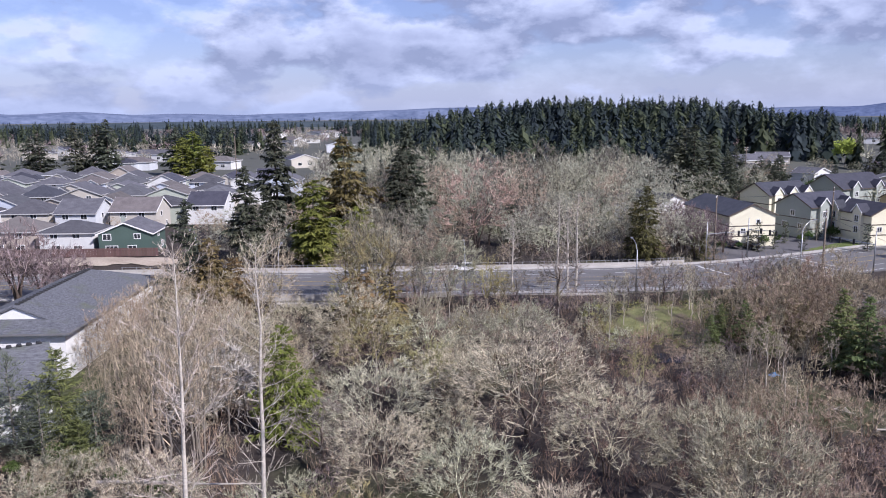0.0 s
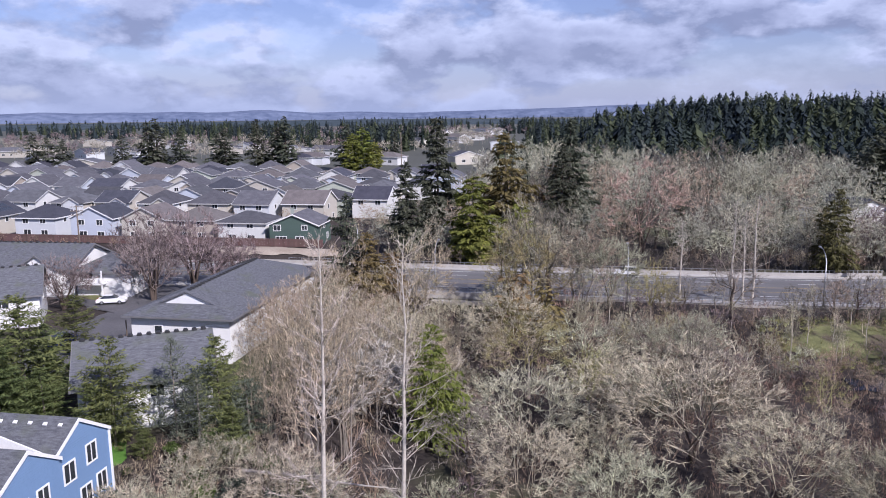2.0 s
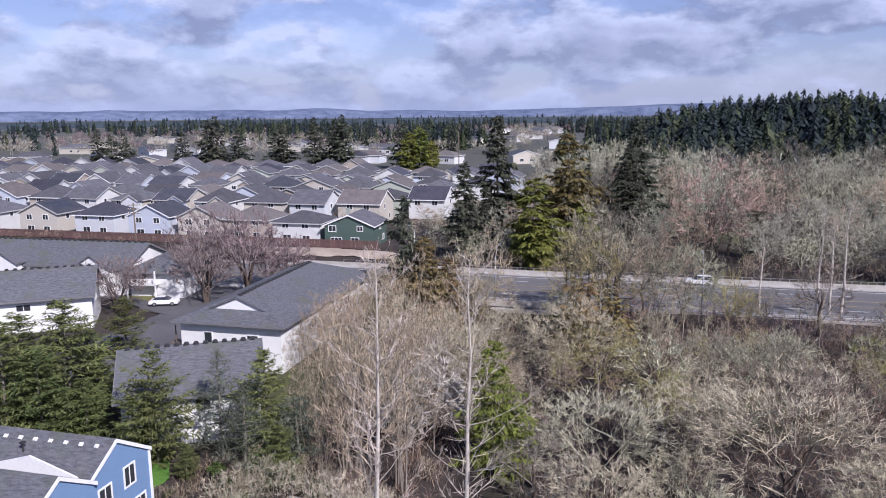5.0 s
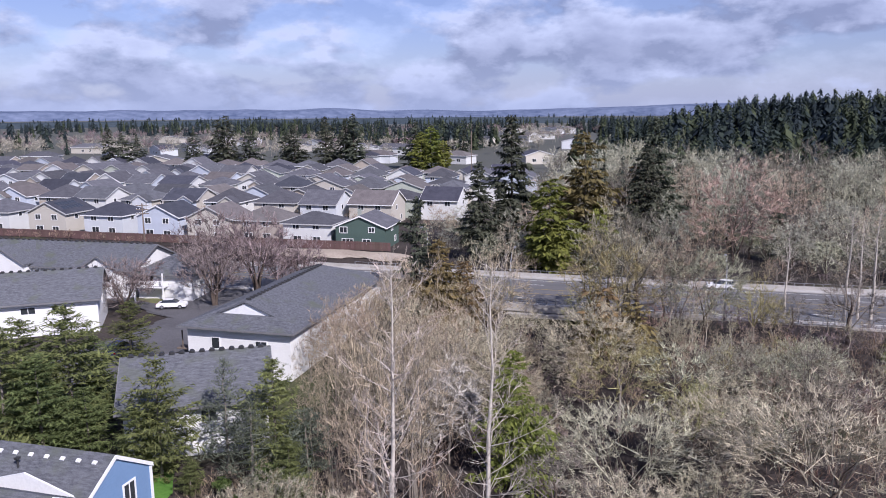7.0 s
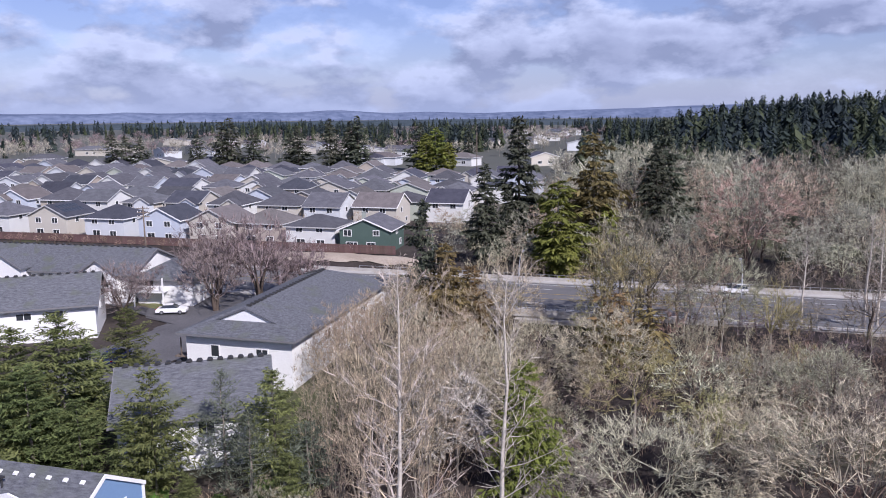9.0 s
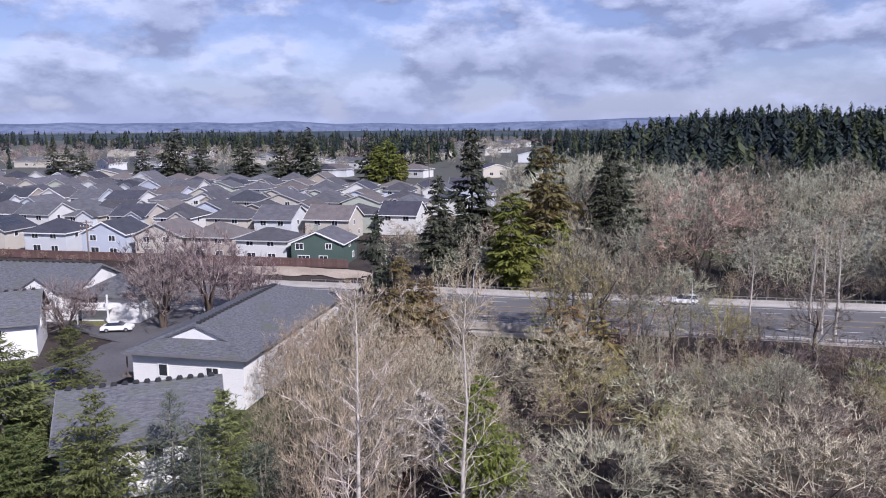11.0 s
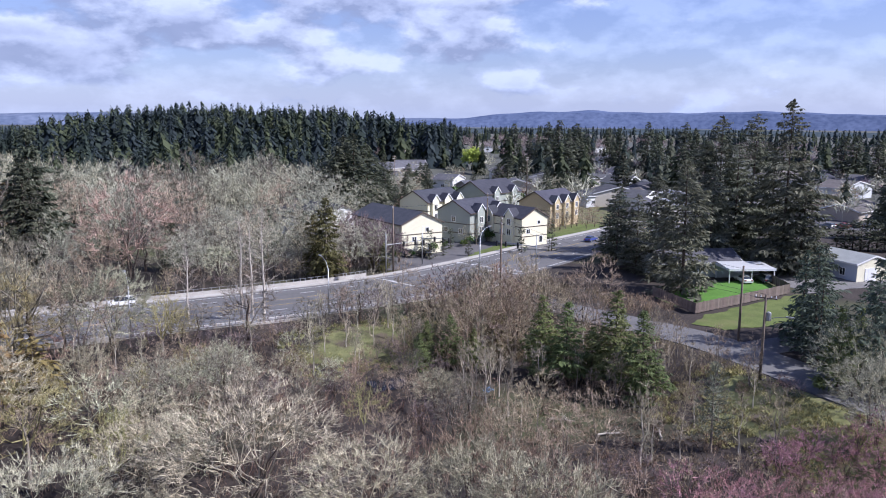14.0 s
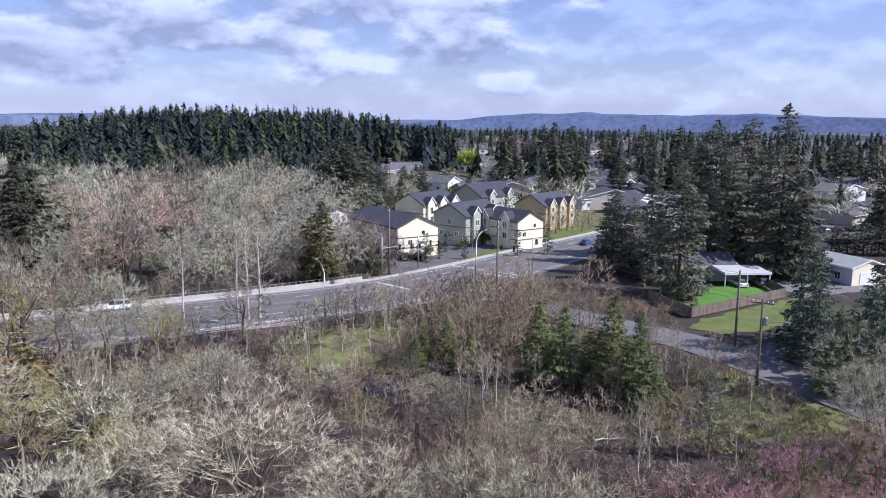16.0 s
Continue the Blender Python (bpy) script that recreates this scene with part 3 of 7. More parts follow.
# ---- buildings ----
def opening_at(face, w, d, u, z, out=0.0):
    """The pose of a window or door on a wall of a house that stands on its origin: u along the wall, z up, facing out."""
    if face == "front":
        return pose(u, -d / 2 - out, z)
    if face == "back":
        return pose(-u, d / 2 + out, z, 0, 0, 180)
    if face == "left":
        return pose(-w / 2 - out, -u, z, 0, 0, -90)
    return pose(w / 2 + out, u, z, 0, 0, 90)


MESHES = {}


def shared(key, make):
    if key not in MESHES:
        MESHES[key] = make()
    return MESHES[key]


def window(parent, m, w, h, bars=1, frame_mat=None):
    """A window with a proud frame, mullions and a set-back pane."""
    frame_mat = frame_mat or WHITE

    def make_frame():
        s, t = Shape(), 0.13
        s.box((-w / 2 - t, -0.07, -t), (w / 2 + t, 0.02, 0)).box((-w / 2 - t, -0.07, h), (w / 2 + t, 0.02, h + t))
        s.box((-w / 2 - t, -0.07, 0), (-w / 2, 0.02, h)).box((w / 2, -0.07, 0), (w / 2 + t, 0.02, h))
        for k in range(bars):
            x = -w / 2 + w * (k + 1) / (bars + 1)
            s.box((x - 0.04, -0.055, 0), (x + 0.04, 0.02, h))
        return s.mesh("window_frame", frame_mat)

    ob = part("window", shared(("frame", w, h, bars, frame_mat.name), make_frame), None, parent)
    ob.matrix_basis = m
    part("pane", shared(("pane", w, h), lambda: Shape().box((-w / 2, -0.025, 0), (w / 2, 0.01, h)).mesh("pane", GLASS)), None, ob)
    return ob


def door(parent, m, w, h, mat, name="door"):
    def make():
        s = Shape().box((-w / 2, -0.05, 0), (w / 2, 0.02, h))
        for r in range(3):
            for c in range(2 if w < 1.5 else 4):
                n = 2 if w < 1.5 else 4
                x0 = -w / 2 + w * c / n
                s.box((x0 + 0.07, -0.07, 0.1 + h * r / 3), (x0 + w / n - 0.07, -0.05, h * (r + 1) / 3 - 0.07))
        return s.mesh(name, mat)
    ob = part(name, shared((name, w, h, mat.name), make), None, parent)
    ob.matrix_basis = m
    return ob


def roof_shape(w, d, eave, rise, kind, over=0.5, thick=0.22):
    """Gable roofs have their ridge along x ('x') or y ('y'); 'hip' slopes on all sides."""
    s = Shape()
    if kind == "hip":
        W, D = w / 2 + over, d / 2 + over
        k = over * rise / (min(w, d) / 2)
        z0, z1 = eave - k, eave + rise
        r = max(W - D, 0.05) if w >= d else 0.05
        q = max(D - W, 0.05) if d > w else 0.05
        a, b = ((-r, 0, z1), (r, 0, z1)) if w >= d else ((0, -q, z1), (0, q, z1))
        c = [(-W, -D, z0), (W, -D, z0), (W, D, z0), (-W, D, z0)]
        polys = [[c[0], c[1], b, a], [c[1], c[2], b], [c[2], c[3], a, b], [c[3], c[0], a]] if w >= d else [[c[0], c[1], a], [c[1], c[2], b, a], [c[2], c[3], b], [c[3], c[0], a, b]]
        for p in polys:
            s.slab(p, thick)
        return s
    half, run = (d / 2, w / 2) if kind == "x" else (w / 2, d / 2)
    k = over * rise / half
    H, R = half + over, run + over * 0.7
    for sg in (-1, 1):
        poly = [(-R, sg * H, eave - k), (R, sg * H, eave - k), (R, 0, eave + rise), (-R, 0, eave + rise)]
        if sg > 0:
            poly = poly[::-1]
        if kind == "y":
            poly = [(y, x, z) for x, y, z in poly][::-1]
        s.slab([(x, y, z + thick) for x, y, z in poly], thick)
    return s


def wall_shape(w, d, eave, rise, kind):
    s = Shape()
    if kind == "hip":
        return s.box((-w / 2, -d / 2, -0.4), (w / 2, d / 2, eave))
    if kind == "x":
        return s.prism([(-d / 2, -0.4), (d / 2, -0.4), (d / 2, eave), (0, eave + rise), (-d / 2, eave)], -w / 2, w / 2, Matrix.Rotation(radians(90), 4, "Z"))
    return s.prism([(-w / 2, -0.4), (w / 2, -0.4), (w / 2, eave), (0, eave + rise), (-w / 2, eave)], -d / 2, d / 2)


def fascia_shapes(w, d, eave, rise, kind, over=0.5):
    """White boards: one along each eave, and a bent pair up each gable."""
    out = []
    if kind == "hip":
        W, D, k = w / 2 + over, d / 2 + over, over * rise / (min(w, d) / 2)
        z = eave - k
        for lo, hi in (((-W - 0.06, -D - 0.06), (W + 0.06, -D)), ((-W - 0.06, D), (W + 0.06, D + 0.06)), ((-W - 0.06, -D), (-W, D)), ((W, -D), (W + 0.06, D))):
            out.append(Shape().box((*lo, z - 0.26), (*hi, z - 0.02)))
        return out
    half, run = (d / 2, w / 2) if kind == "x" else (w / 2, d / 2)
    k = over * rise / half
    H, R = half + over, run + over * 0.7
    m = Matrix.Identity(4) if kind == "y" else Matrix.Rotation(radians(90), 4, "Z")
    for e in (-1, 1):
        y0, y1 = sorted((e * R, e * (R + 0.07)))
        a, b, c, d2 = eave - k - 0.10, eave - k + 0.2, eave + rise + 0.2, eave + rise - 0.10
        out.append(Shape().prism([(-H - 0.03, a), (0, d2), (H + 0.03, a), (H + 0.03, b), (0, c), (-H - 0.03, b)], y0, y1, m))
    for sg in (-1, 1):
        x0, x1 = sorted((sg * H, sg * (H + 0.08)))
        out.append(Shape().box((x0, -R, eave - k - 0.06), (x1, R, eave - k + 0.16), m))
    return out


def house(name, x, y, z, turn, w, d, eave, rise, kind, wall_mat, roof_mat, label, group="", openings=(), over=0.5, category="house", trim=None):
    root = thing(name, pose(x, y, z, 0, 0, turn), label, category, group)
    key = (w, d, eave, rise, kind, over)
    part("wall", shared(("wall", wall_mat.name) + key, lambda: wall_shape(w, d, eave, rise, kind).mesh("wall", wall_mat)), None, root)
    part("roof", shared(("roof", roof_mat.name) + key, lambda: roof_shape(w, d, eave, rise, kind, over).mesh("roof", roof_mat)), None, root)
    for me in shared(("fascia", trim) + key, lambda: [b.mesh("fascia", trim or WHITE) for b in fascia_shapes(w, d, eave, rise, kind, over)]):
        part("fascia", me, None, root)
    for face, u, zz, ww, hh, bars in openings:
        window(root, opening_at(face, w, d, u, zz), ww, hh, bars)
    return root


def wing(root, x, y, z, turn, w, d, eave, rise, kind, wall_mat, roof_mat, over=0.4, trim=None):
    """A porch, garage or cross gable that belongs to a house."""
    m = pose(x, y, z, 0, 0, turn)
    for nm, shp, mt in (("wing_wall", wall_shape(w, d, eave, rise, kind), wall_mat), ("wing_roof", roof_shape(w, d, eave, rise, kind, over), roof_mat), ("wing_fascia", fascia_shapes(w, d, eave, rise, kind, over)[0], trim or WHITE)):
        part(nm, shp, mt, root).matrix_basis = m


# the estate: rows of two-storey houses behind a red-brown fence
rng = random.Random(11)
estate_windows = (("front", -2.6, 3.9, 1.5, 1.2, 1), ("front", 2.2, 3.9, 1.5, 1.2, 1), ("front", -2.3, 0.9, 1.9, 1.4, 1), ("front", 2.4, 0.2, 1.7, 2.0, 1),
                  ("right", -1.5, 3.9, 1.0, 1.1, 0), ("right", 2.2, 1.0, 1.0, 1.1, 0), ("left", 1.5, 3.9, 1.0, 1.1, 0))
far_windows = (("front", -2.6, 3.9, 1.5, 1.2, 1), ("front", 2.4, 3.9, 1.5, 1.2, 1), ("right", 0.5, 3.9, 1.2, 1.1, 0))
ROOFS = [SHINGLE, SHINGLE, SHINGLE_BROWN, SHINGLE, SHINGLE_DARK]
WALL_WORDS = ["pale grey", "beige", "off-white", "pale blue", "tan", "sage green"]
ROOF_WORDS = {SHINGLE.name: "grey", SHINGLE_BROWN.name: "brown-grey", SHINGLE_DARK.name: "charcoal"}


def estate_house(x, y, turn, wall, roof, kind, w=11.0, d=10.5, eave=5.5, rise=2.6, wins=estate_windows, z=1.4):
    root = house("house", x, y, z, turn, w, d, eave, rise, kind, WALLS[wall], roof,
                 f"two-storey {WALL_WORDS[wall]} house with {ROOF_WORDS[roof.name]} {'hip' if kind == 'hip' else 'gable'} roof", "estate houses", wins, trim=WHITE if int(x * 7) % 4 == 0 else TRIM_PALE)
    return root


FRONT_ROW = [(-165, 0, SHINGLE, "hip", 2), (-147, 1, SHINGLE_DARK, "y", 1), (-131.5, 2, SHINGLE_DARK, "hip", 0), (-115.5, 3, SHINGLE_DARK, "y", 3), (-102, 1, SHINGLE_BROWN, "y", 1), (-90, 4, SHINGLE_BROWN, "hip", 4)]
for hx, _, roof, kind, wall in FRONT_ROW:
    root = estate_house(hx, 173.5 + (0 if kind == "y" else 1), 0, wall, roof, kind)
    if hx == -147:
        for row in range(2):
            for col in range(6):
                panel = Shape().box((-0.5, -0.8, 0), (0.5, 0.8, 0.06)).mesh("solar_panel", GLASS) if (row, col) == (0, 0) else panel
                slope = math.degrees(math.atan2(2.6, 5.5))
                part("solar_panel", panel, None, root).matrix_basis = pose(1.6 + row * 1.75, -3.2 + col * 1.15, 7.45 - row * 0.83, 0, slope, 0) @ pose(0, 0, 0.05, 0, 0, 90)
estate_house(-76.8, 172.5, 0, 2, SHINGLE, "hip", 11.6, 10.0, 5.3, 2.0)
green_house = house("house", -64.0, 172, 1.4, 3, 11.2, 11.0, 4.9, 2.3, "y", WALL_GREEN, SHINGLE, "dark green two-storey house with white trim and grey gable roof", "estate houses",
                    (("front", -3.8, 3.6, 1.6, 1.2, 1), ("front", 2.6, 3.8, 1.2, 1.0, 1), ("front", -2.9, 0.9, 2.4, 1.3, 2), ("front", 1.4, 0.2, 1.7, 2.0, 1), ("right", 0, 3.6, 1.2, 1.1, 1), ("right", 2.5, 0.9, 1.2, 1.1, 1)))
chim = part("chimney", Shape().box((-0.35, -0.35, 0), (0.35, 0.35, 1.8)).box((-0.42, -0.42, 1.7), (0.42, 0.42, 1.85)), WALL_GREYGREEN, green_house)
chim.matrix_basis = pose(-2.5, 2.0, 6.0)
for row_y, x0, x1, wins in ((206, -250, -66, estate_windows), (221, -262, -58, far_windows), (251, -280, -52, far_windows), (266, -285, -50, far_windows), (296, -300, -40, far_windows), (312, -320, -46, far_windows), (340, -330, -120, far_windows)):
    hx = x0 + rng.uniform(0, 5)
    while hx < x1:
        kind = rng.choice(["hip", "hip", "y", "x", "y"])
        roof = rng.choice(ROOFS)
        w, d = rng.choice([(11.0, 10.5), (12.0, 11.0), (10.4, 11.5)])
        root = estate_house(hx, row_y + rng.uniform(-1.5, 1.5), rng.choice([0, 0, 180, 0]) + rng.uniform(-2, 2), rng.choice([0, 1, 2, 2, 4, 5, 3]), roof, kind, w, d, 5.5, rng.choice([2.2, 2.6, 3.0]), wins)
        if rng.random() < 0.6:
            wing(root, rng.choice([-2.6, 2.6]), -d / 2 - 0.6, 0, 0, 5.0, 3.0, 3.0 if rng.random() < 0.5 else 5.3, 1.5, "y", WALLS[rng.randrange(6)], roof, trim=TRIM_PALE)
        hx += rng.uniform(13.2, 15.5)


def board_fence(name, pts, h, mat, label, board=0.45):
    """A board fence: posts, two rails and single boards."""
    root = thing(name, Matrix.Identity(4), label, "fence", kind="structure")
    bm = Shape().box((-board / 2 + 0.012, -0.015, 0.05), (board / 2 - 0.012, 0.015, h)).mesh("board", mat)
    pm = Shape().box((-0.06, 0.015, 0), (0.06, 0.13, h + 0.08)).mesh("post", mat)
    for a, b in zip(pts, pts[1:]):
        a, b = Vector(a), Vector(b)
        d, n = (b - a).normalized(), int((b - a).length / board)
        turn = math.degrees(math.atan2(d.y, d.x))
        for i in range(n):
            p = a + d * board * (i + 0.5)
            gz = ground_z(p.x, p.y) + 0.1
            part("board", bm, None, root).matrix_basis = pose(p.x, p.y, gz + 0.03 * rng.random(), 0, 0, turn)
            if i % 5 == 0:
                part("post", pm, None, root).matrix_basis = pose(p.x, p.y, gz, 0, 0, turn)
        for zz in (0.35, h - 0.3):
            part("rail", Shape().tube([(a.x, a.y, ground_z(*a) + 0.1 + zz), (b.x, b.y, ground_z(*b) + 0.1 + zz)], [0.04, 0.04], 4), mat, root)
    return root


board_fence("fence_yard", [(94.7, 115.3), (91.4, 102.1), (118.9, 105.1), (127, 118.6)], 1.8, FENCE, "weathered brown board fence round a lawn", 0.4)
board_fence("fence_estate", [(-175, 164.3), (-96, 164.5), (-82, 164.8), (-56, 164.8)], 1.9, FENCE_RED, "red-brown board fence behind a row of houses", 0.6)

# the apartment complex: white walls, weathered grey shingle roofs
APT = (("front", -3.0, 3.3, 1.0, 1.3, 0), ("front", 3.0, 3.3, 1.4, 1.2, 1), ("front", 3.0, 0.8, 1.4, 1.2, 1), ("left", -6, 3.3, 1.5, 1.2, 1), ("left", 6, 3.3, 1.5, 1.2, 1), ("left", 0, 0.7, 1.5, 1.2, 1),
       ("right", -6, 3.3, 1.5, 1.2, 1), ("right", 6, 3.3, 1.5, 1.2, 1))


def ridge_vents(root, pts, step=0.9):
    """The row of dark vent caps along a ridge or a gable edge."""
    cap = shared("ridge_cap", lambda: Shape().prism([(-0.28, 0), (0.28, 0), (0.16, 0.2), (-0.16, 0.2)], -0.26, 0.26).mesh("ridge_cap", DARK))
    for a, b in zip(pts, pts[1:]):
        a, b = Vector(a), Vector(b)
        n = int((b - a).length / step)
        for i in range(n):
            p = a.lerp(b, (i + 0.5) / n)
            part("ridge_cap", cap, None, root).matrix_basis = pose(p.x, p.y, p.z, 0, 0, math.degrees(math.atan2((b - a).y, (b - a).x)) + rng.uniform(-4, 4))


def apartment(x, y, turn, w, d, eave, rise, kind, label, wins=APT):
    root = house("apartment_building", x, y, 0, turn, w, d, eave, rise, kind, WALL_WHITE, SHINGLE_OLD, label, "apartment buildings", wins, 0.8, "apartment building", TRIM_GREY)
    return root


long_block = apartment(-49.5, 106, 0, 13.5, 31, 6.3, 2.5, "hip", "long white two-storey apartment building with weathered grey roof")
gable = Shape().prism([(-3.5, 7.02), (3.5, 7.02), (0, 8.45)], -13.4, -13.2)
part("gablet", gable, WHITE, long_block, "white triangular gablet board")
gs = Shape()
for sg in (-1, 1):
    poly = [(0, -13.6, 8.72), (sg * 4.1, -13.6, 7.02), (sg * 4.1, -9.0, 7.02), (0, -9.0, 8.72)]
    gs.slab(poly if sg < 0 else poly[::-1], 0.2)
part("gablet_roof", gs, SHINGLE_OLD, long_block)
ridge_vents(long_block, [(0, -13.0, 8.72), (0, 8.6, 8.82)])
ridge_vents(long_block, [(-0.4, 9.2, 8.65), (-6.6, 15.6, 6.3)])
tread = Shape().box((0, -0.6, 0), (0.3, 0.6, 0.08)).mesh("stair_tread", POLEWOOD)
for i in range(9):
    part("stair_tread", tread, None, long_block).matrix_basis = pose(-7.7 + i * 0.28, -14.2, 0.18 * i + 0.6)
part("landing", Shape().box((-0.9, -0.7, 2.6), (1.4, 0.7, 2.75)), POLEWOOD, long_block, "dark wooden outside landing").matrix_basis = pose(-7.9, -14.2, 0)
for px, lo in ((-8.0, 2.75), (-6.6, 0.0)):
    part("stair_post", Shape().box((0, -0.06, lo), (0.12, 0.06, 5.0)), POLEWOOD, long_block).matrix_basis = pose(px, -14.84, 0)
low_block = apartment(-44.6, 74.8, 30, 12.6, 9.6, 5.3, 2.9, "x", "white apartment building with grey shingle roof behind pines",
                      (("front", -4.0, 3.2, 1.3, 1.2, 1), ("front", 1.0, 3.2, 1.3, 1.2, 1), ("front", -4.0, 0.8, 1.3, 1.2, 1), ("right", 0.0, 3.2, 1.3, 1.2, 1), ("left", 0.0, 3.2, 1.3, 1.2, 1)))
ridge_vents(low_block, [(-6.4, 0, 8.4), (6.4, 0, 8.4)])
west_block = apartment(-94, 100, 33, 28, 11, 5.2, 3.0, "x", "white apartment building with a long grey shingle roof", (("front", 5, 3.3, 1.8, 0.9, 1), ("front", 9, 3.3, 1.8, 0.9, 1), ("front", 0, 3.3, 1.8, 0.9, 1), ("right", 0, 3.2, 1.2, 1.2, 1)))
ridge_vents(west_block, [(-14, 0, 8.4), (14, 0, 8.4)], 1.1)
north_block = apartment(-104, 127, 2, 34, 13, 5.2, 2.9, "x", "white apartment building with grey roof and dark windows", (("front", -10, 3.4, 2.6, 0.9, 2), ("front", 0, 3.4, 2.6, 0.9, 2), ("front", 8, 3.4, 1.6, 0.9, 1), ("front", -4, 0.7, 1.6, 1.3, 1), ("right", 0, 3.2, 1.2, 1.2, 1)))
wing(north_block, -7.5, -4.6, 0, 0, 9, 8, 5.6, 2.6, "y", WALL_WHITE, SHINGLE_OLD, trim=TRIM_GREY)
wing(north_block, 11.0, -3.6, 0, 0, 7, 8, 5.0, 2.2, "y", WALL_WHITE, SHINGLE_OLD, trim=TRIM_GREY)
ridge_vents(north_block, [(-16.8, 0, 8.3), (16.8, 0, 8.3)], 1.2)
small_block = apartment(-81.5, 125.5, 8, 9.5, 9, 5.0, 2.2, "hip", "small white building with a balcony and grey roof", (("front", -2.6, 3.2, 1.4, 1.2, 1), ("right", 0, 3.2, 1.3, 1.2, 1)))
balc = Shape().box((-4.6, -6.2, 2.5), (0.6, -4.5, 2.65))
for i in range(14):
    balc.box((-4.6 + i * 0.4, -6.2, 2.65), (-4.55 + i * 0.4, -6.14, 3.55))
balc.box((-4.6, -6.22, 3.55), (0.6, -6.1, 3.65)).box((-4.6, -6.2, 0), (-4.4, -6.0, 2.5)).box((0.4, -6.2, 0), (0.6, -6.0, 5.0))
part("balcony", balc, WHITE, small_block)

# the blue house
blue = house("house", -44.35, 54.1, 0, 0, 13.3, 7.2, 5.72, 2.18, "x", WALL_BLUE, SHINGLE_OLD, "bright blue two-storey house with white trim and grey shingle roof", "",
             (("right", -1.5, 3.6, 1.2, 1.45, 1), ("right", 1.2, 4.0, 1.1, 1.45, 1), ("right", 0.2, 0.9, 1.2, 1.45, 1), ("right", 2.2, 1.1, 1.1, 1.45, 1)), 0.15)
wing(blue, -0.17, -5.9, 0, 0, 14.0, 6.4, 6.0, 1.9, "x", WALL_BLUE, SHINGLE_OLD, 0.15)
for u, zz in ((-0.9, 3.1), (1.2, 3.2), (-0.9, 0.7)):
    window(blue, pose(-0.17, -5.9, 0) @ opening_at("right", 14.0, 6.4, u, zz), 1.1, 1.45, 1)
part("corner_board", Shape().box((6.63, 3.5, -0.3), (6.75, 3.7, 5.6)), WHITE, blue)
# outline fitted to the camera's view; the part it stands for is unknown
part("gablet", Shape().prism([(-4.4, 5.75), (6.6, 5.75), (6.6, 6.1), (1.9, 7.6), (-0.6, 6.9), (-4.4, 6.0)], -2.95, -2.8), WHITE, blue, "white triangular sheet between two roofs")
slope_b = math.degrees(math.atan2(2.0, 3.3))
vent = Shape().box((-0.15, -0.14, 0), (0.15, 0.14, 0.10)).box((-0.10, -0.10, 0.10), (0.10, 0.10, 0.16)).mesh("roof_vent", WHITE)
for i in range(10):
    part("roof_vent", vent, None, blue).matrix_basis = pose(-6.0 + i * 1.3, -0.75, 7.72, slope_b, 0, 0)
part("vent_pipe", Shape().tube([(0.15, -1.6, 6.9), (0.15, -1.6, 7.8)], [0.07, 0.07], 8, True).box((0.0, -1.75, 7.75), (0.3, -1.45, 7.9)), DARK, blue)

# the townhouses beyond the road: three storeys, cream gables, charcoal roofs
def townhouse(x, y, turn, w, d, label, wall=WALL_CREAM, eave=8.6, rise=2.9, kind="y", dormers=0, wins=()):
    root = house("townhouse", x, y, 0, turn, w, d, eave, rise, kind, wall, SHINGLE_DARK, label, "townhouses", wins, 0.5, "townhouse", TRIM_BROWN)
    for zz in (2.5, 4.9):
        b = Shape()
        b.box((-w / 2 - 0.05, -d / 2 - 0.05, zz), (w / 2 + 0.05, -d / 2, zz + 0.22)).box((-w / 2 - 0.05, -d / 2, zz), (-w / 2, d / 2, zz + 0.22)).box((w / 2, -d / 2, zz), (w / 2 + 0.05, d / 2, zz + 0.22))
        part("band_board", b, TRIM_BROWN, root)
    for i in range(dormers):
        u = -w / 2 + w * (i + 0.5) / dormers if kind == "x" else -d / 2 + d * (i + 0.5) / dormers
        at = (u, -d / 2 + 0.3, 0, 0) if kind == "x" else (-w / 2 + 0.3, -u, 0, -90)
        wing(root, *at, 3.0, 2.2, eave + 0.5, 1.6, "y", wall, SHINGLE_DARK, 0.3)
        m = pose(*at[:3], 0, 0, at[3])
        for zz in (2.8, 5.4):
            window(root, m @ pose(0, -1.1, zz), 1.2, 1.4, 1)
    return root


TW = (("front", -2.2, 3.4, 1.1, 1.0, 1), ("front", 1.4, 5.6, 0.8, 0.8, 0), ("front", 2.2, 0.9, 1.0, 1.5, 0))
SIDE_WINS = (("left", 5, 5.2, 1.2, 1.2, 1), ("left", -3, 5.2, 1.2, 1.2, 1), ("left", 1, 2.4, 1.2, 1.2, 1))
townhouse(76.3, 184.8, 5, 11.2, 24, "three-storey townhouse with cream gable and long charcoal roof", WALL_CREAM, 7.5, 2.5, wins=TW + SIDE_WINS)
townhouse(66, 212, 14, 12, 22, "dark-roofed townhouse behind bare trees", WALL_WHITE, 6.6, 2.6)
townhouse(107.6, 179.6, 8, 8.8, 16, "three-storey townhouse with pale cream gable and charcoal roof", WALL_CREAM, 7.3, 2.3, wins=TW, dormers=2)
townhouse(100.5, 189, 20, 15.0, 11, "three-storey grey-green townhouse with charcoal roof and bays", WALL_GREYGREEN, 8.0, 2.8, "x", wins=(("left", 0, 5.5, 1.2, 1.2, 1), ("left", 2.5, 2.5, 1.2, 1.2, 1), ("left", -2.5, 2.5, 1.2, 1.2, 1)), dormers=2)
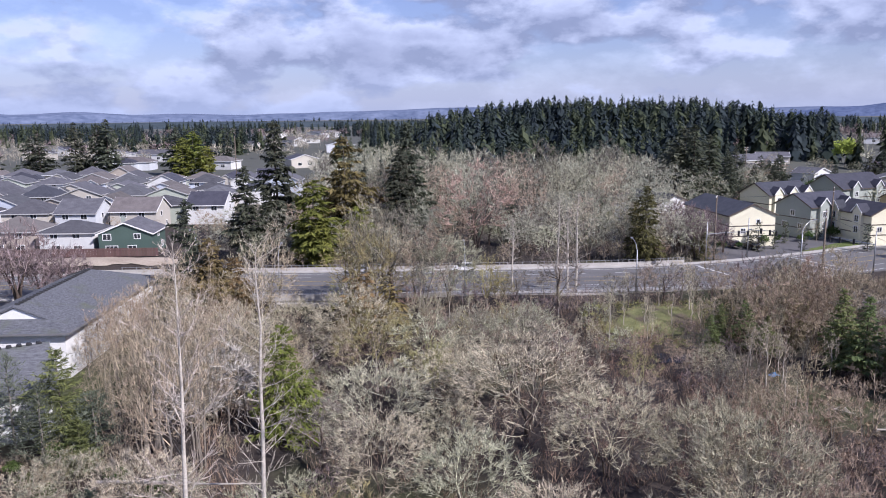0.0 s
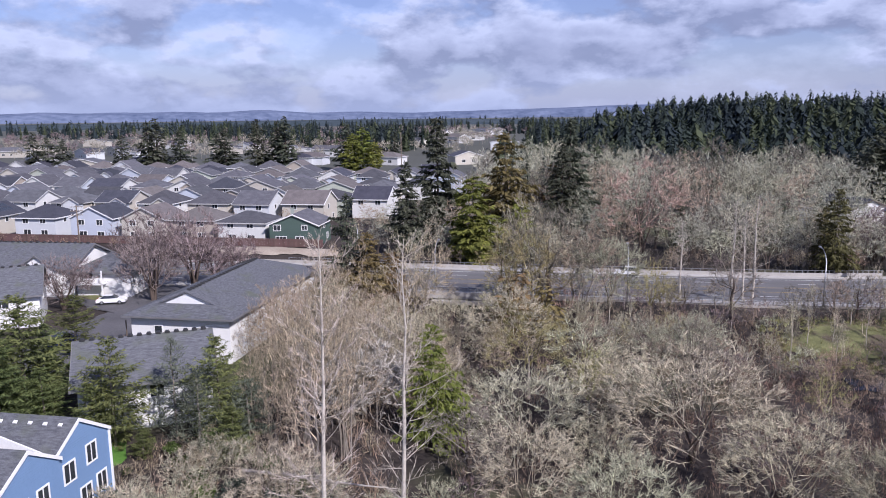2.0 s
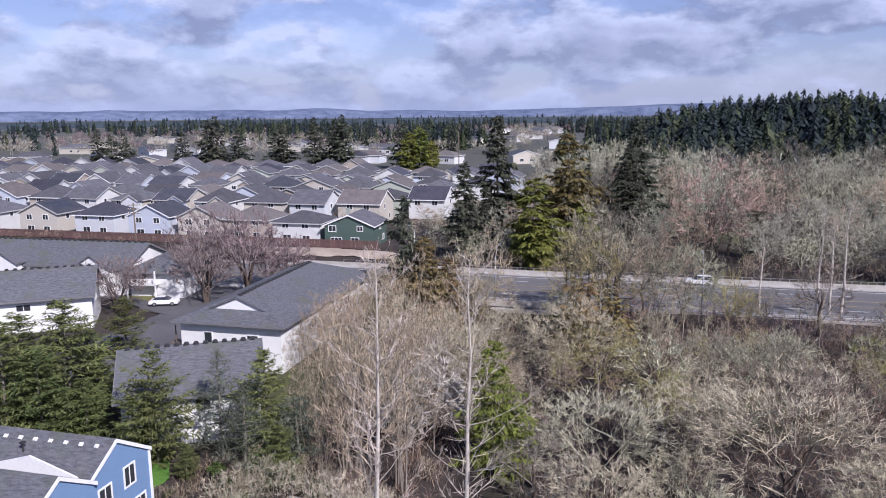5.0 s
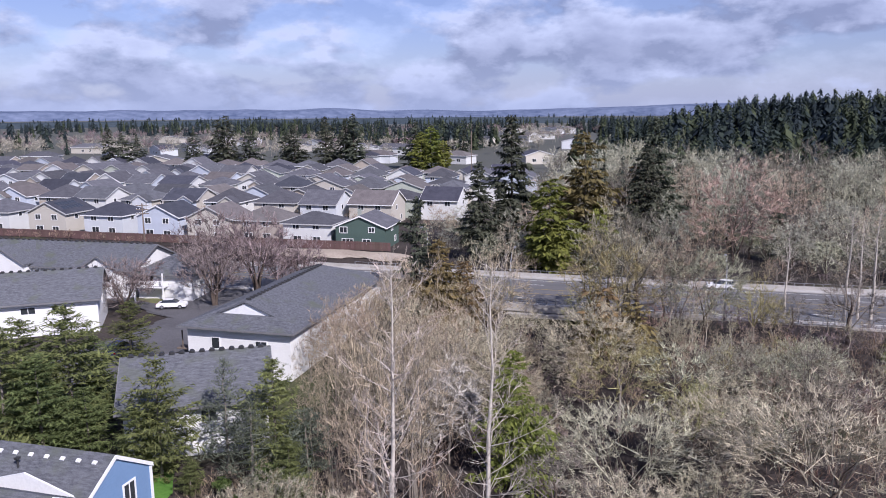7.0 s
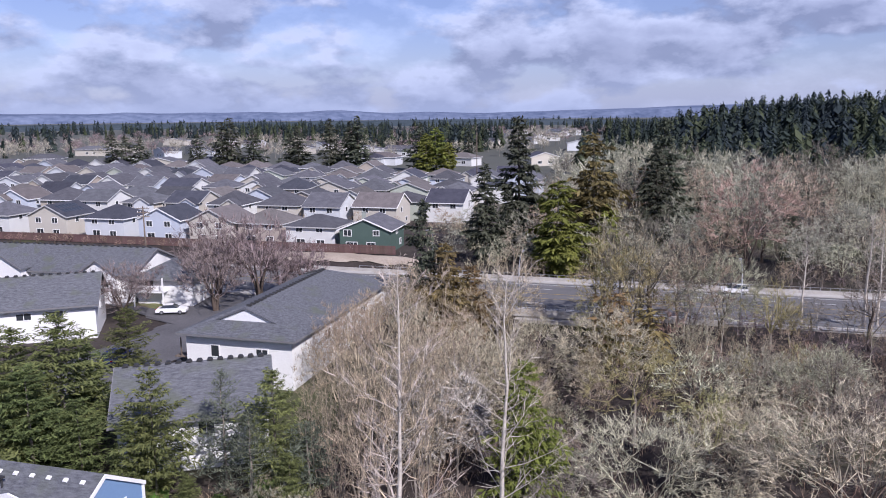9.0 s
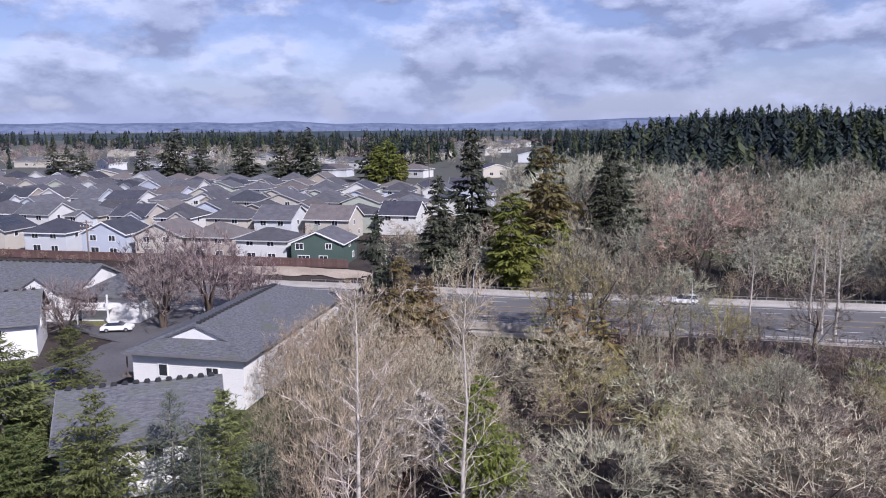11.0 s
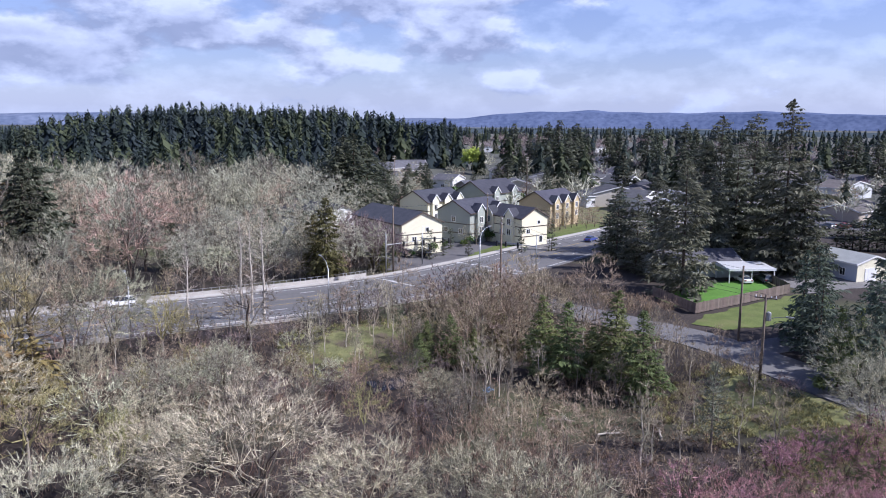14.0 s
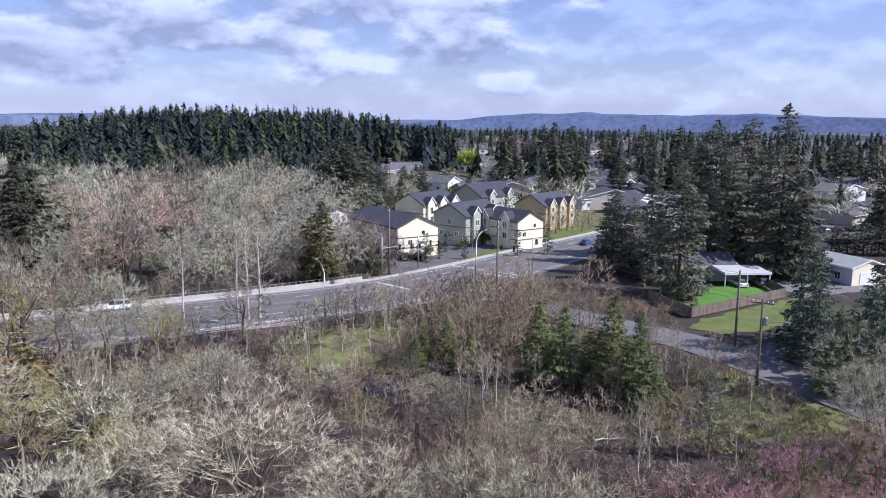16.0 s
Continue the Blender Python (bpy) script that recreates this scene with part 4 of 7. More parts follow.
townhouse(105, 220, 22, 17, 11, "row of cream townhouses with charcoal roof and dormers", WALL_CREAM, 7.6, 3.0, "x", 3)
townhouse(134, 234, 22, 20, 13, "townhouse row with a wide charcoal roof", WALL_GREYGREEN, 7.8, 3.8, "x", 2)
townhouse(138, 205, 22, 17, 11, "row of ochre townhouses with dormers and charcoal roof", WALL_OCHRE, 7.2, 3.2, "x", 3)

# scattered low houses beyond
for hx, hy, turn, wl, w, d, ev in ((150, 350, 10, 4, 12, 10, 3.6), (188, 402, -15, 1, 16, 11, 3.4), (172, 370, 30, 1, 12, 10, 4.5), (318, 384, 20, 2, 18, 11, 5.5), (330, 350, -10, 2, 14, 10, 4.0), (190, 222, 25, 2, 14, 10, 5.0),
                                   (182, 240, 10, 0, 13, 10, 4.5), (176, 205, 30, 2, 10, 9, 4.0), (235, 300, 0, 1, 15, 11, 4.5), (270, 320, 15, 0, 15, 10, 4.5), (228, 260, 40, 2, 13, 9, 4.5), (-30, 330, 0, 2, 20, 12, 4.5),
                                   (-8, 300, 10, 2, 16, 11, 4.0), (168, 322, 35, 2, 13, 10, 4.5), (206, 330, 10, 4, 13, 10, 4.5), (196, 296, -25, 2, 14, 10, 4.5), (218, 350, 20, 2, 16, 10, 4.5), (160, 285, 0, 4, 13, 10, 5.0)):
    house("bungalow", hx, hy, ground_z(hx, hy), turn, w, d, ev, 2.0, rng.choice(["x", "y", "hip"]), WALLS[wl], SHINGLE, f"low {WALL_WORDS[wl]} house among trees", "scattered houses",
          (("front", -2.5, 1.2, 1.8, 1.3, 1), ("front", 2.5, 1.2, 1.8, 1.3, 1), ("right", 0, 1.2, 1.4, 1.2, 1), ("left", 0, 1.2, 1.4, 1.2, 1)), 0.6)
def far_spread(n, a0, a1, r0, r1, seed):
    r = random.Random(seed)
    for _ in range(n):
        a, d = radians(r.uniform(a0, a1)), r.uniform(r0, r1)
        k, wl = r.choice(["x", "y", "hip"]), r.choice([2, 2, 0, 1])
        house("bungalow", d * math.sin(a), d * math.cos(a), ground_z(d * math.sin(a), d * math.cos(a)), r.uniform(-40, 40), r.choice([16, 20, 26]), 12, 5, 2.4, k, WALLS[wl], r.choice(ROOFS), f"far {WALL_WORDS[wl]} building among trees", "far buildings",
              (("front", -3, 1.4, 2.2, 1.5, 1), ("front", 3, 1.4, 2.2, 1.5, 1)), 0.6)


far_spread(34, -48, -4, 440, 900, 3)
far_spread(34, 23, 62, 290, 700, 4)

# carport house and shed behind the board fence
carport = thing("carport", pose(121.5, 117.5, 0, 0, 0, -25), "white carport with a pale flat roof over parked cars", "carport")
cr = Shape().slab([(-6, -3.8, 3.3), (6, -3.8, 3.3), (6, 3.8, 3.7), (-6, 3.8, 3.7)], 0.22)
part("roof", cr, ROOF_METAL, carport)
part("fascia", Shape().box((-6.1, -3.95, 2.85), (6.1, -3.8, 3.35)).box((-6.1, -3.8, 2.95), (-6.0, 3.8, 3.4)).box((6.0, -3.8, 2.95), (6.1, 3.8, 3.4)), WHITE, carport)
for px, py in ((-5.8, -3.6), (0, -3.6), (5.8, -3.6), (-5.8, 3.5), (5.8, 3.5)):
    part("post", Shape().box((px - 0.1, py - 0.1, 0), (px + 0.1, py + 0.1, 3.3)), WHITE, carport)
part("back_wall", Shape().box((-6, 3.6, 0), (6, 3.75, 3.4)), WALLS[0], carport)
carport.scale = (0.78, 0.85, 0.9)
house("bungalow", 117, 128, 0, -20, 18, 8.5, 3.2, 1.8, "x", WALLS[5], SHINGLE, "low grey house beside a carport", "", (("front", -4, 1.1, 1.6, 1.2, 1), ("front", 4, 1.1, 1.6, 1.2, 1)), 0.6)
# shade and sun put into colour: bluish siding on the walls, cream on the gable
shed = house("warehouse", 145.0, 110.3, 0, -100, 11, 9.0, 3.7, 1.4, "x", WALLS[3], ROOF_DULL, "metal-roofed shed, walls toned blue for shade, gable cream for sun", "", (("front", 2, 1.0, 1.2, 1.4, 1), ("front", -3, 1.0, 1.2, 1.4, 1)), 0.4, "shed")
part("gable_cladding", Shape().prism([(-4.5, -0.3), (4.5, -0.3), (4.5, 3.7), (0, 5.1), (-4.5, 3.7)], 0, 0.05), WALL_CREAM, shed, "gable face coloured cream as in sun").matrix_basis = pose(5.5, 0, 0, 0, 0, -90)
door(shed, opening_at("right", 11.12, 9.0, -1.0, 0.0), 3.0, 2.8, WHITE, "shed_door")
house("bungalow", 236, 170, 0, 10, 20, 12, 3.6, 2.0, "x", WALLS[4], SHINGLE_BROWN, "low brown-roofed building behind a car park", "", (("front", -4, 1.1, 1.6, 1.2, 1), ("front", 4, 1.1, 1.6, 1.2, 1)), 0.9, "building")

# ---- trees ----
def ribbon(s, pts, widths, r):
    """A thin twig: a narrow flat strip that ends in a tip."""
    d = (pts[-1] - pts[0]).normalized()
    side = d.cross(Vector((r.gauss(0, 1), r.gauss(0, 1), r.gauss(0, 1)))).normalized()
    v, f = [], []
    for p, w in zip(pts[:-1], widths):
        v += [p - side * w, p + side * w]
    v.append(pts[-1])
    for i in range(len(pts) - 2):
        f.append((2 * i, 2 * i + 1, 2 * i + 3, 2 * i + 2))
    n = 2 * (len(pts) - 2)
    f.append((n, n + 1, n + 2))
    s.add(v, f)


def along(line, t):
    s = t * (len(line) - 1)
    i = min(int(s), len(line) - 2)
    return line[i].lerp(line[i + 1], s - i)


def bare_tree(seed, h, radius, reach, twigs, width, low=0.12, stems=1, limbs=8, out=1.0, lift=0.3, curl=0.0, thick=1.0, shell=0.45, tip=0.16):
    """A leafless tree with a rounded crown: limbs fork from the trunk towards the crown's surface, branches grow from the
    nearest limb to points under that surface, and each ends in a spray of fine twigs."""
    r = random.Random(seed)
    trunk, crown = Shape(), Shape()
    R, mid = radius * h, (0.5 + 0.5 * low) * h
    tall = h - mid
    nodes, girth = [], []

    def surface(az, el, k):
        lump = 1 + 0.34 * noise.noise((math.cos(az) * 1.3 + seed, math.sin(az) * 1.3, el * 1.6)) + 0.18 * noise.noise((math.cos(az) * 3.1, math.sin(az) * 3.1 + seed, el * 3.4))
        c = math.cos(el)
        return Vector((math.cos(az) * c * R * k * lump, math.sin(az) * c * R * k * lump, mid + math.sin(el) * tall * k * min(lump, 1.12)))

    a0 = r.uniform(0, 6.28)
    for st in range(stems):
        az = a0 + st * 6.283 / stems + r.uniform(-0.4, 0.4)
        off = Vector((math.cos(az), math.sin(az), 0))
        hh = mid * r.uniform(0.95, 1.25)
        spread = 0.02 * h if stems == 1 else R * r.uniform(0.18, 0.42)
        pts = [off * (0.0 if stems == 1 else 0.15) + Vector((0, 0, -0.3))]
        for i in range(1, 5):
            t = i / 4
            pts.append(off * spread * t ** 1.4 + Vector((r.gauss(0, 0.012) * h, r.gauss(0, 0.012) * h, hh * t)))
        r0 = (0.012 * h + 0.03) * thick / (1 if stems == 1 else 1.4)
        trunk.tube(pts, [r0 * (1.3 if i == 0 else 1 - 0.75 * i / 4) for i in range(5)], 6)
        for k in range(max(2, limbs // stems)):
            t = r.uniform(max(low, 0.25), 1.0)
            p = along(pts, t)
            aim = surface(az + r.uniform(-1.3, 1.3) if stems > 1 else k * 2.4 + r.uniform(-0.4, 0.4), r.uniform(-0.1, 1.35), r.uniform(0.6, 0.88))
            bow = Vector((r.gauss(0, 0.05), r.gauss(0, 0.05), -0.06 + r.gauss(0, 0.04))) * h
            limb = [p, p.lerp(aim, 0.35) + bow, p.lerp(aim, 0.7) + bow * 0.7, aim]
            lr = max(r0 * (1 - 0.7 * t) * 0.62, width * 1.4)
            crown.tube(limb, [lr, lr * 0.75, lr * 0.5, lr * 0.2], 3)
            for q in range(1, 9):
                nodes.append(along(limb, q / 8)); girth.append(lr * (1 - 0.08 * q))
    have = np.array([tuple(p) for p in nodes])
    for k in range(reach):
        az, el = k * 2.39996 + r.uniform(-0.3, 0.3), math.asin(r.uniform(-0.55, 1.0))
        aim = surface(az, el, 1 - shell * r.random() ** 1.6)
        if aim.z < 0.25:
            continue
        near = np.linalg.norm(have - np.array(tuple(aim)), axis=1) + 0.5 * np.maximum(have[:, 2] - aim.z, 0)
        i = int(np.argmin(near))
        o = Vector(have[i])
        span = (aim - o).length
        way = aim - Vector((0, 0, mid - 0.35 * tall))
        way.normalize()
        knee = o.lerp(aim, 0.5) + Vector((r.gauss(0, 0.10), r.gauss(0, 0.10), r.gauss(-0.08, 0.08))) * span
        w0 = max(min(girth[i] * 0.6, width * 2.2), width * 1.1)
        ribbon(crown, [o, knee, aim], [w0, width * 1.05], r)
        have = np.vstack((have, tuple(knee))) if k % 2 else have
        if k % 2:
            girth.append(w0)
        for j in range(twigs):
            u = r.random() ** 0.6
            b = o.lerp(knee, u * 2) if u < 0.5 else knee.lerp(aim, u * 2 - 1)
            d = (way * out + Vector((r.gauss(0, 0.55), r.gauss(0, 0.55), r.gauss(lift, 0.45)))).normalized()
            ln = tip * R * r.uniform(0.55, 1.3)
            e = b + d * ln
            if curl and j % 4 == 1:
                ribbon(crown, [b, b + d * ln * 0.5, e + Vector((r.gauss(0, 0.3), r.gauss(0, 0.3), curl)) * ln * 0.5], [width, width * 0.75], r)
            else:
                ribbon(crown, [b, e], [width], r)
    return trunk, crown


def birch_like(seed, h, spread, laterals, twigs, width, base=0.2, rise=0.8, thick=1.0):
    """A slim straight trunk that runs to the top, with many thin ascending laterals, longest below the middle."""
    r = random.Random(seed)
    trunk, crown = Shape(), Shape()
    sway = Vector((r.gauss(0, 0.010), r.gauss(0, 0.010), 0))
    pts = [Vector((0, 0, -0.3))] + [Vector((sway.x * h * t + r.gauss(0, 0.0035) * h, sway.y * h * t + r.gauss(0, 0.0035) * h, h * t)) for t in (0.15, 0.3, 0.45, 0.6, 0.75, 0.9, 1.0)]
    r0 = (0.0075 * h + 0.03) * thick
    trunk.tube(pts, [r0 * k for k in (1.25, 1.0, 0.86, 0.7, 0.54, 0.38, 0.2, 0.06)], 7)
    for k in range(laterals):
        t = base + (0.985 - base) * ((k + r.random()) / laterals) ** 0.9
        p = along(pts, t)
        az = k * 2.4 + r.uniform(-0.6, 0.6)
        el = rise * r.uniform(0.55, 1.25) * (0.6 + 0.5 * t)
        L = h * spread * (1.05 - 0.92 * t) ** 0.8 * min(1.0, 0.45 + 1.6 * (t - base)) * r.uniform(0.55, 1.2)
        d = Vector((math.cos(az) * math.cos(el), math.sin(az) * math.cos(el), math.sin(el)))
        limb = [p]
        for j in range(4):
            d = (d + Vector((r.gauss(0, 0.09), r.gauss(0, 0.09), r.gauss(0.07, 0.07)))).normalized()
            limb.append(limb[-1] + d * L / 4)
        lr = max(r0 * (1 - 0.8 * t) * r.uniform(0.14, 0.32), width * 1.3)
        trunk.tube(limb, [lr, lr * 0.75, lr * 0.5, lr * 0.3, 0], 3)
        n = max(3, int(L * 2.4))
        for b in range(n):
            s = 0.15 + 0.85 * (b + r.random()) / n
            q = along(limb, min(s, 0.98))
            bd = (d * 0.9 + Vector((r.gauss(0, 0.6), r.gauss(0, 0.6), r.gauss(0.2, 0.35)))).normalized()
            bl = L * r.uniform(0.22, 0.42) * (1.15 - 0.5 * s)
            knee = q + bd * bl * 0.55
            end = knee + (bd + Vector((r.gauss(0, 0.2), r.gauss(0, 0.2), 0.1))).normalized() * bl * 0.45
            ribbon(crown, [q, knee, end], [width * 1.1, width * 0.9], r)
            for _ in range(twigs):
                o = q.lerp(end, r.uniform(0.2, 1.0))
                td = (bd + Vector((r.gauss(0, 0.5), r.gauss(0, 0.5), r.gauss(0.1, 0.45)))).normalized()
                ribbon(crown, [o, o + td * bl * r.uniform(0.35, 0.8)], [width * 0.75], r)
    return trunk, crown


def blade(s, p, d, side, length, width):
    s.add([p, p + d * length * 0.5 + side * width, p + d * length, p + d * length * 0.45 - side * width], [(0, 1, 2, 3)])


def conifer(seed, h, radius, tiers, per, fronds, droop=0.35, bare=0.08, shape=0.85, gap=0.0, tuft=1.0, thin=0.22):
    """A trunk and uneven whorls of drooping boughs; each bough carries many flat sprays, and here and there one is short or lost."""
    r = random.Random(seed)
    trunk, crown = Shape(), Shape()
    lean = Vector((r.gauss(0, 0.01), r.gauss(0, 0.01), 0))
    pts = [Vector((0, 0, -0.3)) + (lean * h + Vector((0, 0, h))) * (i / 5) for i in range(6)]
    trunk.tube(pts, [(0.012 * h + 0.05) * (1 - 0.95 * i / 5) for i in range(6)], 7)
    for w in range(tiers):
        full = r.uniform(0.72, 1.18)
        turn = r.uniform(0, 6.28)
        for k in range(per):
            t = (w + 0.5 + r.gauss(0, 0.5)) / tiers
            if not 0 < t < 0.985:
                continue
            az = turn + k * 6.2832 / per + r.uniform(-0.35, 0.35)
            out = Vector((math.cos(az), math.sin(az), 0))
            side = Vector((-out.y, out.x, 0))
            z = h * (bare + (1 - bare) * t)
            lump = noise.noise((out.x * 1.0 + seed, out.y * 1.0, z * 4.5 / h))
            if r.random() < gap or lump < -0.46:
                continue
            R = radius * ((1 - t) ** shape) * min(1.0, 0.66 + 1.7 * t) + 0.12
            L = R * full * (0.95 + 0.62 * lump) * (r.uniform(0.8, 1.2) if r.random() < 0.8 else r.uniform(0.35, 0.7))
            if L < 0.12:
                continue
            lift = 0.35 * (t - 0.35) - droop * r.uniform(0.4, 1.2)
            root = Vector((lean.x * z, lean.y * z, z))
            n = max(3, int(fronds * (0.35 + 0.65 * L / (radius + 0.12))))
            for f in range(n):
                s = 0.22 + 0.78 * ((f + r.random()) / n) ** 0.7
                p = root + out * L * s + Vector((0, 0, L * (lift * s + 0.2 * s * s))) + side * r.gauss(0, 0.17) * L * (1.15 - 0.6 * s)
                d = (out * r.uniform(0.3, 1.0) + side * r.gauss(0, 0.75) + Vector((0, 0, r.gauss(-0.15 - droop * 0.8, 0.35)))).normalized()
                ln = (0.13 * L + 0.32) * r.uniform(0.7, 1.5) * tuft
                up = Vector((r.gauss(0, 0.5), r.gauss(0, 0.5), 1)).normalized()
                blade(crown, p - d * ln * 0.3, d, d.cross(up).normalized(), ln * 1.35, ln * thin)
            crown.tube([root, root + out * L * 0.85 + Vector((0, 0, L * 0.85 * (lift + 0.12)))], [0.03 + 0.004 * L, 0], 3)
    top = pts[-1]
    for f in range(12):
        w = r.uniform(0, 6.28)
        d = Vector((math.cos(w) * 0.6, math.sin(w) * 0.6, 0.7)).normalized()
        blade(crown, top - Vector((0, 0, 0.05 * h * r.random() + 0.1)), d, d.orthogonal(), 0.014 * h + 0.2, 0.003 * h + 0.05)
    return trunk, crown


def pine(seed, h, radius, clumps, needles_per):
    """A rounded pine: level boughs that end in upturned bristling clumps, with dark gaps between them."""
    r = random.Random(seed)
    trunk, crown = Shape(), Shape()
    pts = [Vector((r.gauss(0, 0.1) * i / 6, r.gauss(0, 0.1) * i / 6, h * i / 6 * 0.97 - 0.2)) for i in range(7)]
    trunk.tube(pts, [(0.014 * h + 0.05) * (1 - 0.85 * i / 6) for i in range(7)], 7)
    for k in range(clumps):
        t = 0.18 + 0.82 * (k + r.random()) / clumps
        R = radius * 1.2 * max(1.03 - t, 0.02) ** 0.6 * min(1.0, 0.6 + t * 1.4)
        R *= r.choice((r.uniform(0.45, 0.8), r.uniform(0.8, 1.15), r.uniform(0.8, 1.1)))
        az = k * 2.39996 + r.uniform(-0.4, 0.4)
        root = Vector((0, 0, h * t * 0.93))
        c = Vector((math.cos(az) * R, math.sin(az) * R, h * t + r.uniform(-0.12, 0.16) * R))
        crown.tube([root, root.lerp(c, 0.6) + Vector((0, 0, -0.1 * R)), c], [0.05, 0.03, 0.01], 3)
        size = r.uniform(0.55, 0.95) * radius / 2.6 * (1.15 - 0.5 * t)
        flat = (c - root).normalized()
        for _ in range(needles_per):
            d = Vector((r.gauss(0, 0.8), r.gauss(0, 0.8), r.gauss(0.75, 0.45))).normalized()
            o = c + Vector((r.gauss(0, 0.42), r.gauss(0, 0.42), r.gauss(0, 0.12))) * size - flat * r.random() ** 2 * R * 0.4
            blade(crown, o, (d + flat * 0.35).normalized(), d.orthogonal(), size * r.uniform(0.4, 0.74), size * 0.05)
    return trunk, crown


def leafy(seed, h, radius, n, size):
    """A bush or small broad tree of many single leaf sprays."""
    r = random.Random(seed)
    trunk, crown = bare_tree(seed, h * 0.9, radius / h * 0.9, 26, 2, 0.02)
    for _ in range(n):
        a, u = r.uniform(0, 6.28), r.random()
        el = math.asin(r.uniform(-0.55, 1))
        k = 0.7 + 0.4 * noise.noise((math.cos(a) * 1.6, math.sin(a) * 1.6, el * 1.5 + seed))
        q = radius * k * u ** 0.33
        p = Vector((math.cos(a) * math.cos(el) * q, math.sin(a) * math.cos(el) * q, h * 0.58 + math.sin(el) * q * 0.42 * h / radius))
        if p.z < 0.1:
            continue
        d = Vector((r.gauss(0, 1), r.gauss(0, 1), r.gauss(0.1, 0.7))).normalized()
        blade(crown, p, d, d.orthogonal(), size * r.uniform(0.7, 1.3), size * 0.35)
    return trunk, crown


class Kind:
    """A kind of tree: a few grown examples at a unit height, that are set out with their own turn and size."""

    def __init__(self, name, category, label, made, bark, leaf, group):
        self.name, self.category, self.label, self.group = name, category, label, group
        self.made = [(h, t.mesh("trunk", bark, True), c.mesh("crown", leaf)) for h, t, c in made]
        self.count = 0

    def plant(self, x, y, h, turn=None, z=None, label="", wide=1.0, which=None):
        n = self.count
        self.count += 1
        h0, trunk, crown = self.made[(n if which is None else which) % len(self.made)]
        s = h / h0
        zz = ground_z(x, y) if z is None else z
        root = thing(self.name, pose(x, y, zz, 0, 0, n * 77.0 if turn is None else turn), label or self.label, self.category, self.group)
        root.scale = (s * wide, s * wide, s)
        part("trunk", trunk, None, root)
        part("crown", crown, None, root)
        return root


def grown(make, seeds, h, *a, **k):
    return [(h, *make(s, h, *a, **k)) for s in seeds]


def kind_of(name, category, label, seeds, h, args, bark, leaf, group="bare trees", **more):
    return Kind(name, category, label, grown(bare_tree, seeds, h, *args, **more), bark, leaf, group)


# crowns: radius as a share of the height, branches, twigs on each, half a twig's width
alder = kind_of("alder_tree", "tree", "leafless grey alder with lichen-grey twigs", (1, 2, 3), 12.0, (0.29, 150, 8, 0.021), BARK, TWIG_GREY, limbs=10, lift=0.55, shell=0.6)
maple = kind_of("maple_tree", "tree", "broad leafless tree with a dense tan crown", (5, 6, 7), 11.0, (0.40, 190, 9, 0.019), BARK, TWIG_TAN, stems=2, limbs=10, lift=0.5, low=0.08)
mossy = kind_of("maple_tree", "tree", "broad leafless tree with mossy olive branches", (8, 9), 11.0, (0.40, 190, 8, 0.021), BARK, TWIG_OLIVE, limbs=11, thick=1.3, lift=0.4)
reddish = kind_of("bare_tree", "tree", "leafless tree with red-brown budding twigs", (10, 11), 10.0, (0.36, 180, 9, 0.018), BARK_DARK, TWIG_RED, stems=3, limbs=9, lift=0.55)
lichen = kind_of("bare_tree", "tree", "spreading leafless tree covered in pale lichen", (12, 13, 14, 68), 10.0, (0.56, 540, 11, 0.0185), BARK_DARK, TWIG_GREY, stems=3, limbs=15, out=1.0, lift=0.2, curl=-0.15, thick=1.0, low=0.03, tip=0.12, shell=0.45)
lichen_green = kind_of("bare_tree", "tree", "spreading leafless tree furred with grey-green lichen", (69, 70), 10.0, (0.54, 540, 11, 0.0185), BARK_DARK, TWIG_LICHEN, stems=3, limbs=15, out=1.0, lift=0.25, curl=-0.1, thick=1.0, low=0.03, tip=0.12, shell=0.45)
oak = kind_of("oak_tree", "tree", "broad dark leafless tree with heavy twisting limbs", (90, 91), 11.0, (0.44, 230, 9, 0.022), BARK_DARK, TWIG_DARK, limbs=14, thick=2.0, curl=-0.1, lift=0.2)
airy = kind_of("alder_tree", "tree", "slender leafless tree with thin tan twigs", (92, 93, 94), 11.0, (0.25, 130, 8, 0.0165), BARK, TWIG_TAN, stems=2, limbs=8, lift=0.9, out=0.7, shell=0.65, tip=0.3)
magenta = kind_of("shrub", "shrub", "leafless shrub with purplish-red stems", (95, 96), 4.5, (0.48, 90, 6, 0.017), BARK_DARK, TWIG_MAGENTA, "shrubs", stems=4, limbs=8, low=0.03, lift=0.6, tip=0.22)
mauve = kind_of("shrub", "shrub", "leafless shrub with purple-brown twigs", (97, 98), 4.5, (0.48, 90, 6, 0.018), BARK_DARK, TWIG_MAUVE, "shrubs", stems=4, limbs=8, low=0.03, lift=0.5, tip=0.22)
far_alder = kind_of("alder_tree", "tree", "tall leafless tree with a pale grey crown", (61, 62), 16.0, (0.38, 250, 9, 0.036), BARK_DARK, TWIG_SAGE, stems=2, limbs=12, lift=0.15, low=0.06, shell=0.42, tip=0.11)
far_tan = kind_of("bare_tree", "tree", "tall leafless tree with a tan brown crown", (64, 65), 15.0, (0.36, 220, 8, 0.036), BARK, TWIG_FAWN, stems=2, limbs=10, lift=0.3, low=0.05, tip=0.12)
far_red = kind_of("bare_tree", "tree", "rounded leafless tree with red-brown twigs", (57, 58), 14.0, (0.42, 260, 9, 0.036), BARK_DARK, TWIG_RUST, stems=3, limbs=12, lift=0.3, low=0.03, shell=0.35, tip=0.12)
